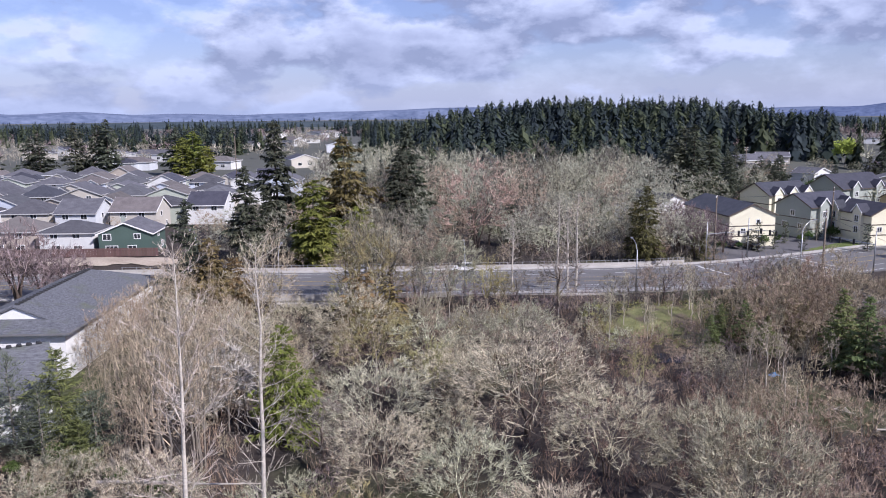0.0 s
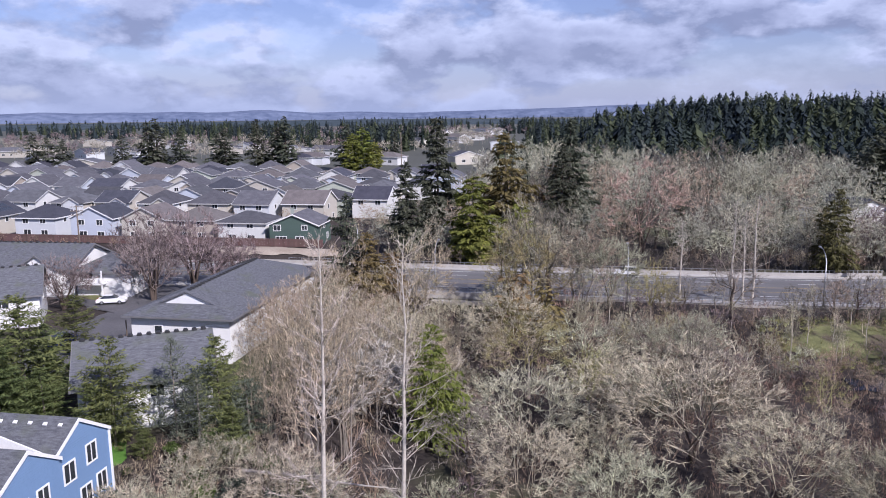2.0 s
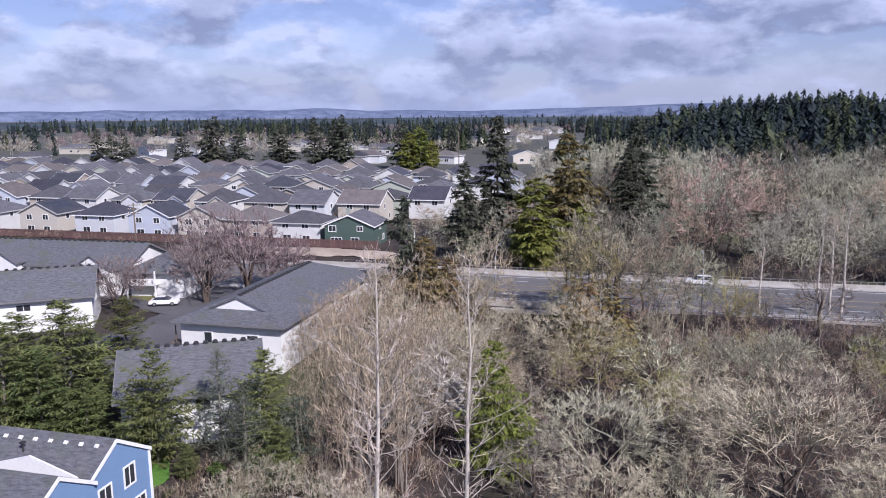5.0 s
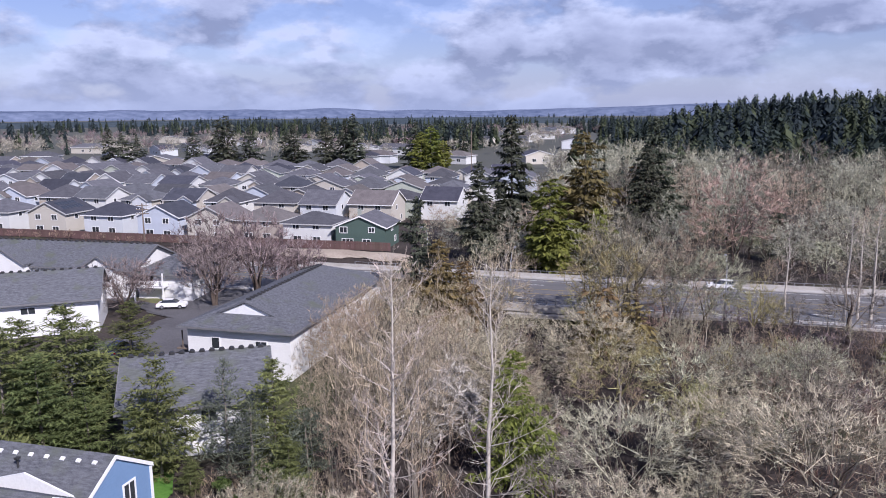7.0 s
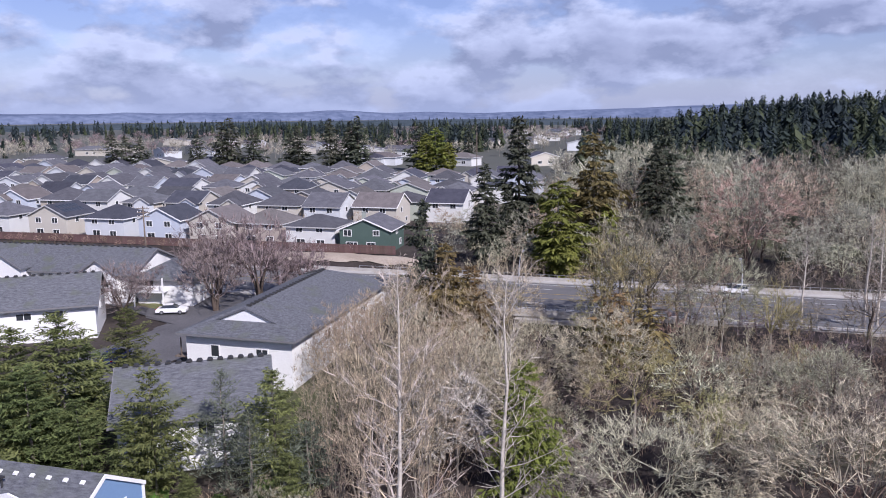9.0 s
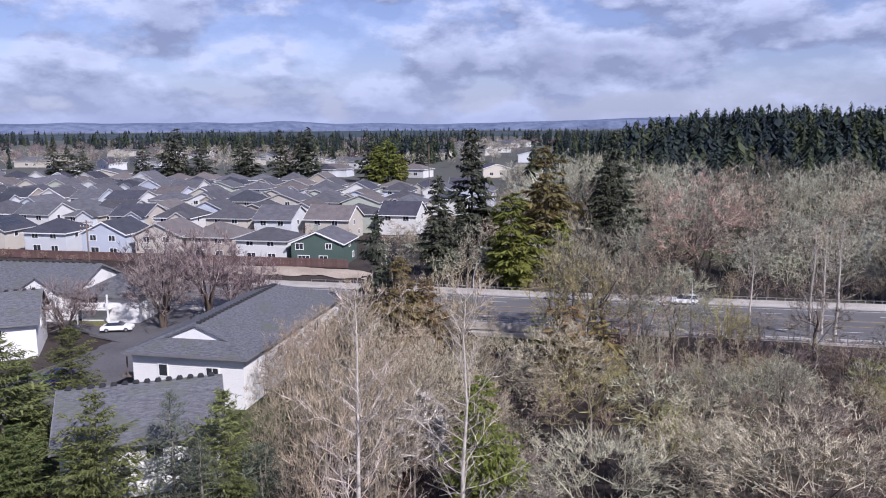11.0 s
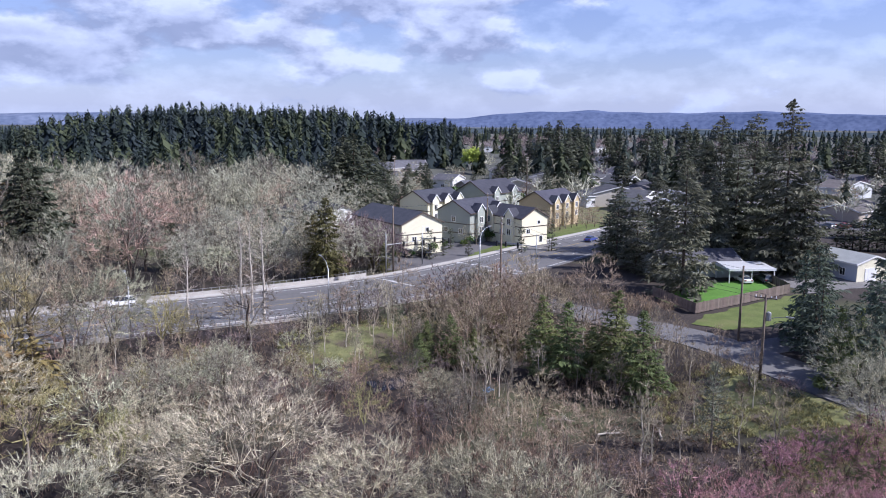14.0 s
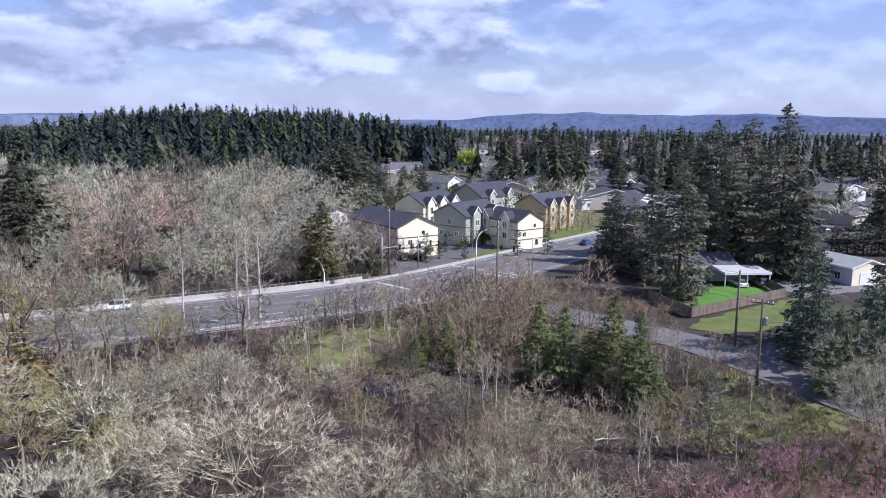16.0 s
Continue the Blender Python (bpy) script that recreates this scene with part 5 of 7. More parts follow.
far_dark = kind_of("bare_tree", "tree", "dark leafless tree with twisting limbs", (59, 60), 15.0, (0.36, 200, 8, 0.042), BARK_DARK, TWIG_DARK, limbs=12, thick=1.4, low=0.08)
far_pale = kind_of("bare_tree", "tree", "tall leafless tree with silvery lichen-pale twigs", (66, 67, 63), 16.0, (0.40, 270, 9, 0.036), BARK_DARK, TWIG_SILVER, stems=3, limbs=12, lift=0.15, low=0.05, shell=0.36, tip=0.105)
plane = kind_of("plane_tree", "tree", "large leafless tree with dense purple-brown twigs", (81, 82), 12.0, (0.42, 420, 9, 0.027), BARK_DARK, TWIG_MAUVE, stems=5, limbs=22, lift=0.9, low=0.05, out=0.7, shell=0.75, tip=0.2, thick=1.7)
thicket = kind_of("shrub", "shrub", "leafless many-stemmed shrub in the undergrowth", (15, 16, 17), 5.0, (0.42, 80, 6, 0.018), BARK, TWIG_TAN, "shrubs", stems=4, limbs=8, low=0.03, lift=0.7, tip=0.24)
thicket_red = kind_of("shrub", "shrub", "leafless red-stemmed shrub in the undergrowth", (18, 19), 5.0, (0.42, 80, 6, 0.018), BARK_DARK, TWIG_RED, "shrubs", stems=4, limbs=8, low=0.03, lift=0.7, tip=0.24)
sapling = kind_of("sapling", "tree", "slender leafless sapling with a pale stem", (20, 21, 22), 9.0, (0.19, 80, 7, 0.02), BARK_PALE, TWIG_GREY, limbs=10, low=0.3, lift=0.8, out=0.8, shell=0.8, tip=0.3, thick=0.8)
birch = Kind("birch_tree", "tree", "tall leafless birch with a white trunk and spreading limbs", grown(birch_like, (23, 24, 25), 22.0, 0.31, 54, 5, 0.015, 0.14, 0.66, 0.95), BARK_PALE, TWIG_BIRCH, "birches")
birch_road = Kind("birch_tree", "tree", "slender pale birch beside the road", grown(birch_like, (26, 27), 20.0, 0.22, 40, 3, 0.026, 0.2, 0.8, 1.1), BARK_PALE, TWIG_BIRCH, "birches")
lichen_bush = kind_of("shrub", "shrub", "tangled leafless shrub grey with lichen", (83, 84), 5.0, (0.55, 150, 7, 0.02), BARK_DARK, TWIG_GREY, "shrubs", stems=4, limbs=10, low=0.03, tip=0.16)
lichen_bush_green = kind_of("shrub", "shrub", "tangled leafless shrub furred with grey-green lichen", (85, 86), 5.0, (0.55, 150, 7, 0.02), BARK_DARK, TWIG_LICHEN, "shrubs", stems=4, limbs=10, low=0.03, tip=0.16)
slender = kind_of("alder_tree", "tree", "tall slender leafless tree with fine tan twigs", (101, 102, 103), 17.0, (0.19, 250, 8, 0.0115), BARK, TWIG_TAN, stems=3, limbs=14, lift=0.8, out=0.7, shell=0.7, tip=0.2, low=0.08, thick=0.42)
pale_bush = kind_of("blossom_shrub", "shrub", "shrub with pale white buds", (25,), 5.0, (0.5, 160, 14, 0.034), BARK, TWIG_PALE, "shrubs", stems=4, limbs=10, low=0.05)

great_fir = Kind("fir_tree", "tree", "very tall dark green fir with heavy drooping boughs", grown(conifer, (71, 72, 73, 74), 32.0, 7.8, 32, 9, 36, 0.46, 0.03, 0.58, 0.08, 0.82), BARK_DARK, FIR_GREAT, "conifers")
hedge_fir = Kind("fir_tree", "tree", "slim dark conifer in a tall hedge", grown(conifer, (78, 79), 8.0, 1.5, 11, 6, 8, 0.1, 0.02, 0.4, 0.0, 1.2), BARK_DARK, FIR, "conifers")
tall_fir = Kind("fir_tree", "tree", "tall dark green fir with drooping boughs", grown(conifer, (75, 76, 77), 24.0, 4.1, 30, 9, 30, 0.42, 0.06, 0.55, 0.05, 1.1), BARK_DARK, FIR, "conifers")
fir = Kind("fir_tree", "tree", "tall dark green fir among houses", grown(conifer, (31, 32, 33), 24.0, 4.2, 25, 8, 11, 0.36, 0.04, 0.58, 0.02, 1.6), BARK_DARK, FIR, "conifers")
near_fir = Kind("fir_tree", "tree", "young dark green fir at the wood's edge", grown(conifer, (34, 35), 10.0, 3.1, 21, 9, 26, 0.18, 0.10, 0.95, 0.02, 0.66), BARK_DARK, FIR_YOUNG, "conifers")
spruce = Kind("spruce_tree", "tree", "grey-green spruce with full boughs", grown(conifer, (36, 37), 14.0, 3.8, 20, 8, 18, 0.38, 0.04, 0.7, 0.1, 0.8), BARK_DARK, SPRUCE, "conifers")
cedar = Kind("cedar_tree", "tree", "yellow-green cedar with feathery boughs", grown(conifer, (38, 39), 13.0, 3.7, 21, 9, 24, 0.5, 0.05, 0.55, 0.05, 1.0), BARK, CEDAR, "conifers")
near_cedar = Kind("cedar_tree", "tree", "yellow-green cedar among bare trees", grown(conifer, (51,), 12.0, 3.4, 32, 10, 36, 0.5, 0.05, 0.6, 0.04, 0.5), BARK, CEDAR, "conifers")
broad_fir = Kind("fir_tree", "tree", "broad dark green fir before the road", grown(conifer, (55, 56), 16.0, 3.9, 27, 9, 26, 0.34, 0.05, 0.7, 0.02, 0.82), BARK_DARK, FIR, "conifers")
cedar_low = Kind("cedar_tree", "tree", "low olive-brown cedar among bare trees", grown(conifer, (50,), 8.0, 2.8, 14, 7, 11, 0.45, 0.06, 0.5, 0.1), BARK, CEDAR_BROWN, "conifers")
bronze = Kind("cedar_tree", "tree", "tall bronze-brown cedar with thinning crown", grown(conifer, (40, 41), 24.0, 4.9, 28, 9, 26, 0.5, 0.06, 0.5, 0.05, 1.1), BARK, CEDAR_BROWN, "conifers")
olive_cedar = Kind("cedar_tree", "tree", "olive-brown cedar beside townhouses", grown(conifer, (54,), 16.0, 3.6, 24, 9, 24, 0.5, 0.05, 0.55, 0.05, 0.9), BARK, CEDAR_OLIVE, "conifers")
pines = Kind("pine_tree", "tree", "dense green pine with clumped needles", grown(conifer, (42, 43, 44), 9.0, 2.9, 22, 10, 50, 0.02, 0.04, 0.6, 0.1, 0.52, 0.13), BARK, PINE, "conifers")
ragged_pine = Kind("pine_tree", "tree", "grey-green pine with thin clumped needles", grown(pine, (45, 46), 9.0, 2.8, 60, 40), BARK, PINE_GREY, "conifers")
broadleaf = Kind("evergreen_bush", "shrub", "rounded dark evergreen bush beside townhouses", grown(leafy, (47, 48), 3.0, 1.8, 420, 0.3), BARK, EVERGREEN, "bushes")
broadleaf_grey = Kind("shrub", "shrub", "tangled grey-green growth", grown(leafy, (52, 53), 4.0, 2.2, 520, 0.3), BARK, SPRUCE, "shrubs")
willow = Kind("willow_tree", "tree", "round willow in fresh yellow leaf", grown(leafy, (49,), 10.0, 6.0, 2000, 0.7), BARK, WILLOW, "bushes")

# conifers and birches: x, y and height
BIGFIR = [(101.3, 114.5, 24.8), (138.8, 140.1, 33.2), (149.4, 139.9, 33.6), (135.8, 119.9, 36.2), (107.9, 126.3, 18.8), (135.5, 115.3, 22.1), (137.9, 144.1, 27.0), (138.3, 134.6, 26.6), (145.9, 131.4, 24.8), (113.5, 146.5, 17.5), (119.5, 140.5, 20.0), (108.5, 134.5, 16.5), (126.0, 131.0, 22.0)]
SPRUCE_R = [(123.2, 155.9, 15.3), (117.8, 154.1, 12.3), (92.0, 83.3, 13.8), (82.3, 65.3, 17.9), (102.0, 80.9, 6.7), (108.1, 80.4, 2.6), (105.3, 85.1, 4.6), (114.9, 143.2, 12.8), (112.8, 135.6, 11.9), (90.5, 78.4, 6.4), (88.8, 73.7, 6.9), (87.0, 69.0, 9.2), (94.7, 82.9, 3.7)]
NEARFIR = [(55.5, 95.2, 7.2), (56.1, 91.0, 7.1), (60.1, 86.3, 8.9), (59.9, 81.0, 7.5), (56.5, 67.1, 7.2), (78.2, 68.0, 9.1), (60.0, 90.4, 3.9), (84.3, 69.7, 8.0)]
FIR_L = [(-32.8, 180.4, 30.0), (-37.2, 167.3, 20.9), (-35.5, 116.1, 19.2), (-2.8, 203.0, 29.4), (-4.4, 188.0, 22.8), (-34.6, 175.0, 14.8), (5.0, 252.9, 18.2)]
CEDAR_L = [(-22.0, 161.8, 17.2), (-13.5, 172.7, 14.3), (-20.6, 160.0, 10.5), (-24.9, 163.5, 8.2)]
BRONZE = [(-16.3, 177.5, 28.9), (-7.0, 203.0, 18.1)]
CEDAR_NEAR = [(-14.5, 78.0, 9.2)]
PINE_L = [(-62.8, 72.2, 10.6), (-57.2, 72.0, 12.3), (-58.0, 76.7, 8.1), (-55.0, 65.8, 9.5), (-42.8, 65.8, 10.9), (-37.7, 68.1, 10.1), (-33.7, 69.3, 10.5), (-65.2, 91.5, 7.7), (-30.5, 68.7, 7.1), (-50.9, 66.9, 6.8), (-34.0, 65.7, 8.1), (-58.4, 65.2, 11.5), (-44.3, 64.7, 6.8), (-38.7, 63.8, 3.4), (-30.9, 66.2, 5.5)]
FARFIR = [(-265.5, 341.1, 22.5), (-249.3, 340.9, 18.9), (-222.1, 347.8, 20.6), (-218.3, 373.8, 28.6), (-203.8, 370.6, 22.8), (-179.1, 372.2, 23.6), (-177.0, 406.3, 27.4), (-159.1, 403.0, 28.8), (-121.7, 395.0, 24.9), (-109.7, 450.2, 19.4), (-185.3, 374.8, 20.7), (-165.3, 405.9, 25.8), (-224.6, 375.8, 26.5), (-257.4, 341.0, 20.3)]
FARCEDAR = [(-114.0, 397.4, 21.4), (-106.5, 394.3, 14.3), (-117.6, 391.1, 18.7)]
THCEDAR = [(47.3, 155.9, 16.5), (59.8, 161.6, 4.7), (61.1, 158.8, 6.2), (46.8, 161.3, 12.6)]
TOWNFIR = [(84.1, 238.1, 26.7), (84.7, 232.5, 27.7), (92.5, 240.1, 24.0), (81.0, 244.7, 22.8), (78.8, 231.6, 23.9), (175.3, 291.9, 13.5), (189.6, 294.4, 16.8), (199.1, 274.9, 21.0), (206.9, 275.1, 22.1), (210.4, 252.4, 19.3), (227.8, 249.7, 21.0), (181.7, 293.7, 15.7), (345.6, 241.5, 26.0), (338.0, 226.0, 24.0), (352.0, 252.0, 25.0), (202.0, 137.9, 20.7), (226.0, 150.6, 21.1), (212.4, 222.5, 22.1)]
THYOUNG = [(76.3, 167.0, 6.8), (99.8, 164.3, 6.4), (86.0, 166.1, 4.0), (80.9, 169.1, 4.6), (108.0, 163.4, 6.6)]
BIRCH = [(-16.4, 49.7, 23.6), (-11.9, 54.1, 22.6), (-21.1, 70.3, 20.6)]
BIRCH_R = [(27.4, 129.7, 17.8), (24.6, 132.5, 16.5), (16.7, 133.1, 13.0), (26.8, 134.0, 14.9)]
LEFT_TREES = [(-28.7, 69.5, 15.3), (-29.1, 75.9, 15.5), (-26.4, 72.7, 17.8), (-26.2, 81.2, 18.0), (-25.3, 89.9, 18.1), (-22.4, 72.0, 16.5), (-23.0, 65.4, 15.7), (-25.0, 75.3, 17.6), (-22.3, 86.6, 17.2), (-23.6, 80.0, 17.8), (-34.7, 75.5, 9.5), (-32.7, 74.3, 11.2), (-34.0, 80.3, 9.9), (-29.3, 73.6, 11.9), (-27.2, 72.4, 13.6), (-27.4, 67.9, 11.0), (-28.7, 67.3, 10.2)]
PALE = [(-23.1, 82.2, 9.7), (-22.4, 84.5, 7.8), (-23.7, 79.9, 8.5)]
POLES = [(74.2, 75.5, 10.6), (84.8, 87.8, 11.2)]

for px, py, h in BIGFIR:
    great_fir.plant(px, py, h, wide=1.0 if h > 30 else 1.2, label="very tall dark green fir beside a fenced lawn")
for px, py, h in SPRUCE_R:
    spruce.plant(px, py, h)
for px, py, h in NEARFIR:
    if px < 62 and py < 75:
        ragged_pine.plant(px, py, h - ground_z(px, py), wide=0.7, label="thin ragged conifer among bare trees")
    else:
        near_fir.plant(px, py, 1.15 * (h - ground_z(px, py)), wide=1.05 if px < 62 else 0.95)
for px, py, h in FIR_L:
    if py < 130:
        broad_fir.plant(px, py, h, wide=0.92)
    else:
        tall_fir.plant(px, py, h, wide=1.15)
for px, py, h in CEDAR_L + FARCEDAR:
    cedar.plant(px, py, h * 1.05, wide=1.3)
for px, py, h in THCEDAR:
    olive_cedar.plant(px, py, h, wide=1.0)
for px, py, h in BRONZE:
    bronze.plant(px, py, h, wide=1.2)
for px, py, h in ((-31.5, 113.5, 14.0), (-28.5, 117.0, 11.0)):
    bronze.plant(px, py, h, wide=1.35, label="bronze-brown cedar beside an apartment building")
for px, py, h in CEDAR_NEAR:
    near_cedar.plant(px, py, 1.06 * (h - ground_z(px, py)), wide=1.1)
for i, (px, py, h) in enumerate(PINE_L):
    (ragged_pine if i in (5, 8, 10) else pines).plant(px, py, h * (1.06 if px < -50 else 1.0), wide=0.75 if i == 5 else 1.25 if px < -50 or i in (7, 8) else (0.95 if h > 8 else 1.15))
for i, (px, py, h) in enumerate(FARFIR + TOWNFIR):
    fir.plant(px, py, h, wide=1.15 if py < 152 else 1.5, label="dark green fir among houses")
for px, py, h in THYOUNG:
    hedge_fir.plant(px, py, h, label="slim young fir beside townhouses")
for i, (px, py, h) in enumerate(BIRCH):
    (birch if i < 2 else slender).plant(px, py, h - ground_z(px, py), wide=0.9)
for px, py, h in BIRCH_R:
    birch_road.plant(px, py, h - ground_z(px, py), wide=1.3)
willow.plant(216, 381, 16, wide=0.85)

# woods: set out by stretches of the plan
def free(x, y):
    """Keeps trees off roads, glades and buildings, and out of some of the camera's sight lines."""
    if 126 < y < 157 and x < 62:
        return False
    for line, wd in ((ARTERIAL, 14.5), (SIDE, 7.0), (DRIVE, 5.5)):
        for p in line:
            if abs(p[0] - x) < wd + 6 and abs(p[1] - y) < wd + 6 and math.hypot(p[0] - x, p[1] - y) < wd:
                return False
    # the glade, and the ground across which the camera sees it
    if 27 < x < 43 and 103 < y < 120 and x > 27 + (y - 103) * 0.2:
        return False
    if y < 128 and x < -3 - 0.45 * (y - 13):        # kept clear for the camera's view of the pines and apartments
        return False
    if 84 < y < 128 and abs(x + 4 + 0.115 * (y - 15)) < 3.6:          # sight corridor from the camera to the bridge opening
        return False
    if 44 < y < 80 and abs(x + 14.5 * (y - 13) / 65 + 1.5) < 3.0:   # sight corridor from the camera to the small cedar
        return False
    return True


def clearing(x, y):
    """The dim open ground under the young firs, and the bank before the side street."""
    return 44 < x < 76 and 62 < y < 100 and y < 136 - 0.62 * x


def sightline_height(y, share):
    """Height at y under the camera's sight line to the road's near edge, times share."""
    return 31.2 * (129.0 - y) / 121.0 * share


wood = random.Random(7)
TAKEN = []
# the broad crowns of the wetland: x, y, height, kind and breadth
for px, py, h, kd, wd in ((11.3, 76.5, 11.5, lichen, 1.4), (-4.5, 78.5, 11.0, lichen_green, 1.2), (17.5, 67.0, 9.5, lichen, 1.1), (-5.5, 91.5, 10.5, mossy, 1.3), (26.5, 88.0, 6.0, mossy, 1.1), (4.0, 62.0, 9.5, lichen_green, 1.15), (-3.5, 64.0, 9.0, lichen, 1.0), (24.0, 77.0, 7.5, maple, 1.2)):
    kd.plant(px, py, h, wide=wd)
    TAKEN += [(px + 4.2 * wd * math.cos(k), py + 4.2 * wd * math.sin(k)) for k in range(6)] + [(px, py)]


def scatter(n, x0, x1, y0, y1, kinds, hmin, hmax, apart, share=None, taken=TAKEN):
    done = tries = 0
    while done < n and tries < n * 40:
        tries += 1
        x, y = wood.uniform(x0, x1), wood.uniform(y0, y1)
        if not free(x, y) or (clearing(x, y) and kinds[0] is not sapling) or any((x - a) ** 2 + (y - b) ** 2 < apart * apart for a, b in taken):
            continue
        lump = noise.noise((x / 13.0, y / 13.0, 6.0))
        h = min(max(wood.uniform(hmin, hmax) * (1 + 0.35 * lump), hmin * 0.8), hmax * 1.15)
        g = ground_z(x, y)
        # capped so that the road stays in the camera's view
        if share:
            h = min(h, sightline_height(y, share) * wood.uniform(0.75, 1.0) - g)
        if 86 < y < 110 and 19 < x < 43:        # held low so that the camera sees the clearing behind
            h = min(h, 4.8)
        if h < 2.0:
            continue
        taken.append((x, y))
        stand = 0.5 + 0.75 * noise.noise((x / 11.0, y / 11.0, 1.0)) + wood.uniform(-0.22, 0.22)
        kinds[min(max(int(stand * len(kinds)), 0), len(kinds) - 1)].plant(x, y, h, wide=wood.uniform(0.9, 1.2))
        done += 1


# wetland before the road: broad lichen-grown crowns near by, tan and reddish ones towards the road
scatter(62, 44, 72, 44, 60, [magenta], 3.2, 4.8, 1.4)
scatter(26, 34, 60, 50, 66, [thicket_red, mauve, thicket], 2.5, 4.5, 1.6)
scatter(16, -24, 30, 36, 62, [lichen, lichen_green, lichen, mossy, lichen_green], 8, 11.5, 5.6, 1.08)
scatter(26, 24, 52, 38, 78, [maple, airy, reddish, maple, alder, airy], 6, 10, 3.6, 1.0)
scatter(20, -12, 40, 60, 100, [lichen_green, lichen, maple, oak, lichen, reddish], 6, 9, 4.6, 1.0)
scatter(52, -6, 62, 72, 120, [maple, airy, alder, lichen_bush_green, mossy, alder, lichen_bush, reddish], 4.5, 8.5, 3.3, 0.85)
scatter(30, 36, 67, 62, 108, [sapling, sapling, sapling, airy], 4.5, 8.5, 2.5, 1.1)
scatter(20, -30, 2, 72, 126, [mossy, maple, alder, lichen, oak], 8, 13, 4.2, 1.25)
scatter(17, -40, -16, 66, 125, [slender, airy, alder, slender, maple], 8, 12.5, 3.6)
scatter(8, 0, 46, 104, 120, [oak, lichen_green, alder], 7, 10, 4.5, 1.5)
scatter(38, -4, 58, 96, 126, [mauve, mauve, thicket_red, thicket], 3, 5, 2.0)
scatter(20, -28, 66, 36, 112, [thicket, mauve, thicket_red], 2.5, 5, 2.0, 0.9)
scatter(26, -2, 60, 119, 126, [airy, sapling, oak, mauve, alder], 4, 7.5, 2.2)
scatter(26, 55, 66, 82, 131, [airy, maple, reddish, sapling, airy], 4.5, 9, 2.4)
scatter(20, 48, 66, 104, 131, [maple, airy, reddish, maple], 6, 9, 2.2)
scatter(16, 54, 67, 98, 126, [maple, oak, maple, far_tan], 8, 10.5, 2.2)
for i, (px, py, h) in enumerate(((50, 104, 9.5), (53, 106.5, 11), (56.5, 103.5, 10), (58.5, 108.5, 11.5), (61.5, 104.5, 10.5), (63.5, 109.5, 12), (60, 113, 11), (55, 111, 10), (64, 115, 11), (48.5, 109, 9))):
    (maple, airy, reddish, airy)[i % 4].plant(px, py, h + 1.5, wide=1.1, label="tan leafless tree beside the junction")
    TAKEN.append((px, py))
for px, py, h in ((43.5, 106, 6.5), (46.5, 104.5, 7.5), (41.5, 104, 5.5), (48.5, 101.5, 6.0)):
    near_fir.plant(px, py, h, wide=1.15, label="dark young fir in the shade of bare trees")
    TAKEN.append((px, py))
# the wood behind the road
TAKEN += [(3 + 3 * a, 159 + 3.5 * b) for a in range(5) for b in range(4)]      # left empty so that the camera sees the rust-brown tree
scatter(36, -34, 62, 158, 172, [far_pale, far_alder, far_pale, alder, far_alder, far_pale], 8, 13, 3.6)
scatter(30, -30, 60, 156.5, 164, [thicket, thicket, mauve, thicket_red], 2.5, 5, 2.0)
far_red.plant(13.5, 174, 20.5, wide=1.15, label="large rounded rust-brown leafless tree behind the road", which=0)
far_red.plant(7.0, 166, 13, wide=1.0, which=1)
FAR_SPOTS = [(13.5, 174, 0), (7.5, 170, 0)]


def remember(n, x0, x1, y0, y1, hmin, hmax, apart):
    tries = 0
    while n and tries < 9000:
        tries += 1
        x, y = wood.uniform(x0, x1), wood.uniform(y0, y1)
        if free(x, y) and all((x - a[0]) ** 2 + (y - a[1]) ** 2 > apart * apart for a in FAR_SPOTS):
            FAR_SPOTS.append((x, y, wood.uniform(hmin, hmax)))
            n -= 1


remember(42, -28, 62, 172, 214, 9, 19, 6.6)
remember(54, -22, 74, 214, 292, 13, 22, 7.8)
remember(34, -44, -6, 226, 345, 8, 13, 5.0)


def joined_wood(name, kinds, spots, label):
    """The countless trees of a wood, stems and crowns, in one mesh of each look."""
    for ki, kind in enumerate(kinds):
        for which, nm in ((1, name + "_stems"), (2, name)):
            vs, fs, base = [], [], 0
            for i, (x, y, h) in enumerate(spots):
                if not h:
                    continue
                v = noise.noise((x / 17.0, y / 17.0, 3.0)) * 1.0 + 0.55 + 0.32 * math.sin(i * 12.9898)
                if min(max(int(v * len(kinds)), 0), len(kinds) - 1) != ki:
                    continue
                ex = kind.made[i % len(kind.made)]
                me = ex[which]
                co = np.empty(len(me.vertices) * 3, np.float32)
                me.vertices.foreach_get("co", co)
                co = co.reshape(-1, 3) * (h / ex[0])
                a = i * 1.7
                rot = np.array([[math.cos(a), math.sin(a), 0], [-math.sin(a), math.cos(a), 0], [0, 0, 1]])
                vs.append(co @ rot + (x, y, ground_z(x, y)))
                fs += [tuple(v + base for v in q.vertices) for q in me.polygons]
                base += len(co)
            if not vs:
                continue
            me = bpy.data.meshes.new(nm)
            me.from_pydata(np.concatenate(vs).tolist(), [], fs)
            me.materials.append(kind.made[0][which].materials[0])
            tagged(new(nm, me), label, "woods", kind="stuff")


joined_wood("leafless_wood", [far_tan, far_pale, far_alder, far_pale, far_dark, far_alder, far_pale, far_alder, far_dark], FAR_SPOTS, "leafless wood of pale grey and tan trees behind the road")
scatter(16, -52, -24, 158, 215, [far_tan, alder, far_pale], 7, 10, 4.6)
scatter(22, 54, 68, 104, 134, [reddish, airy, maple, mauve, airy, maple], 5, 9.0, 2.8)
scatter(22, -30, 44, 116, 127, [sapling, alder, mossy, maple], 4, 8, 2.0)
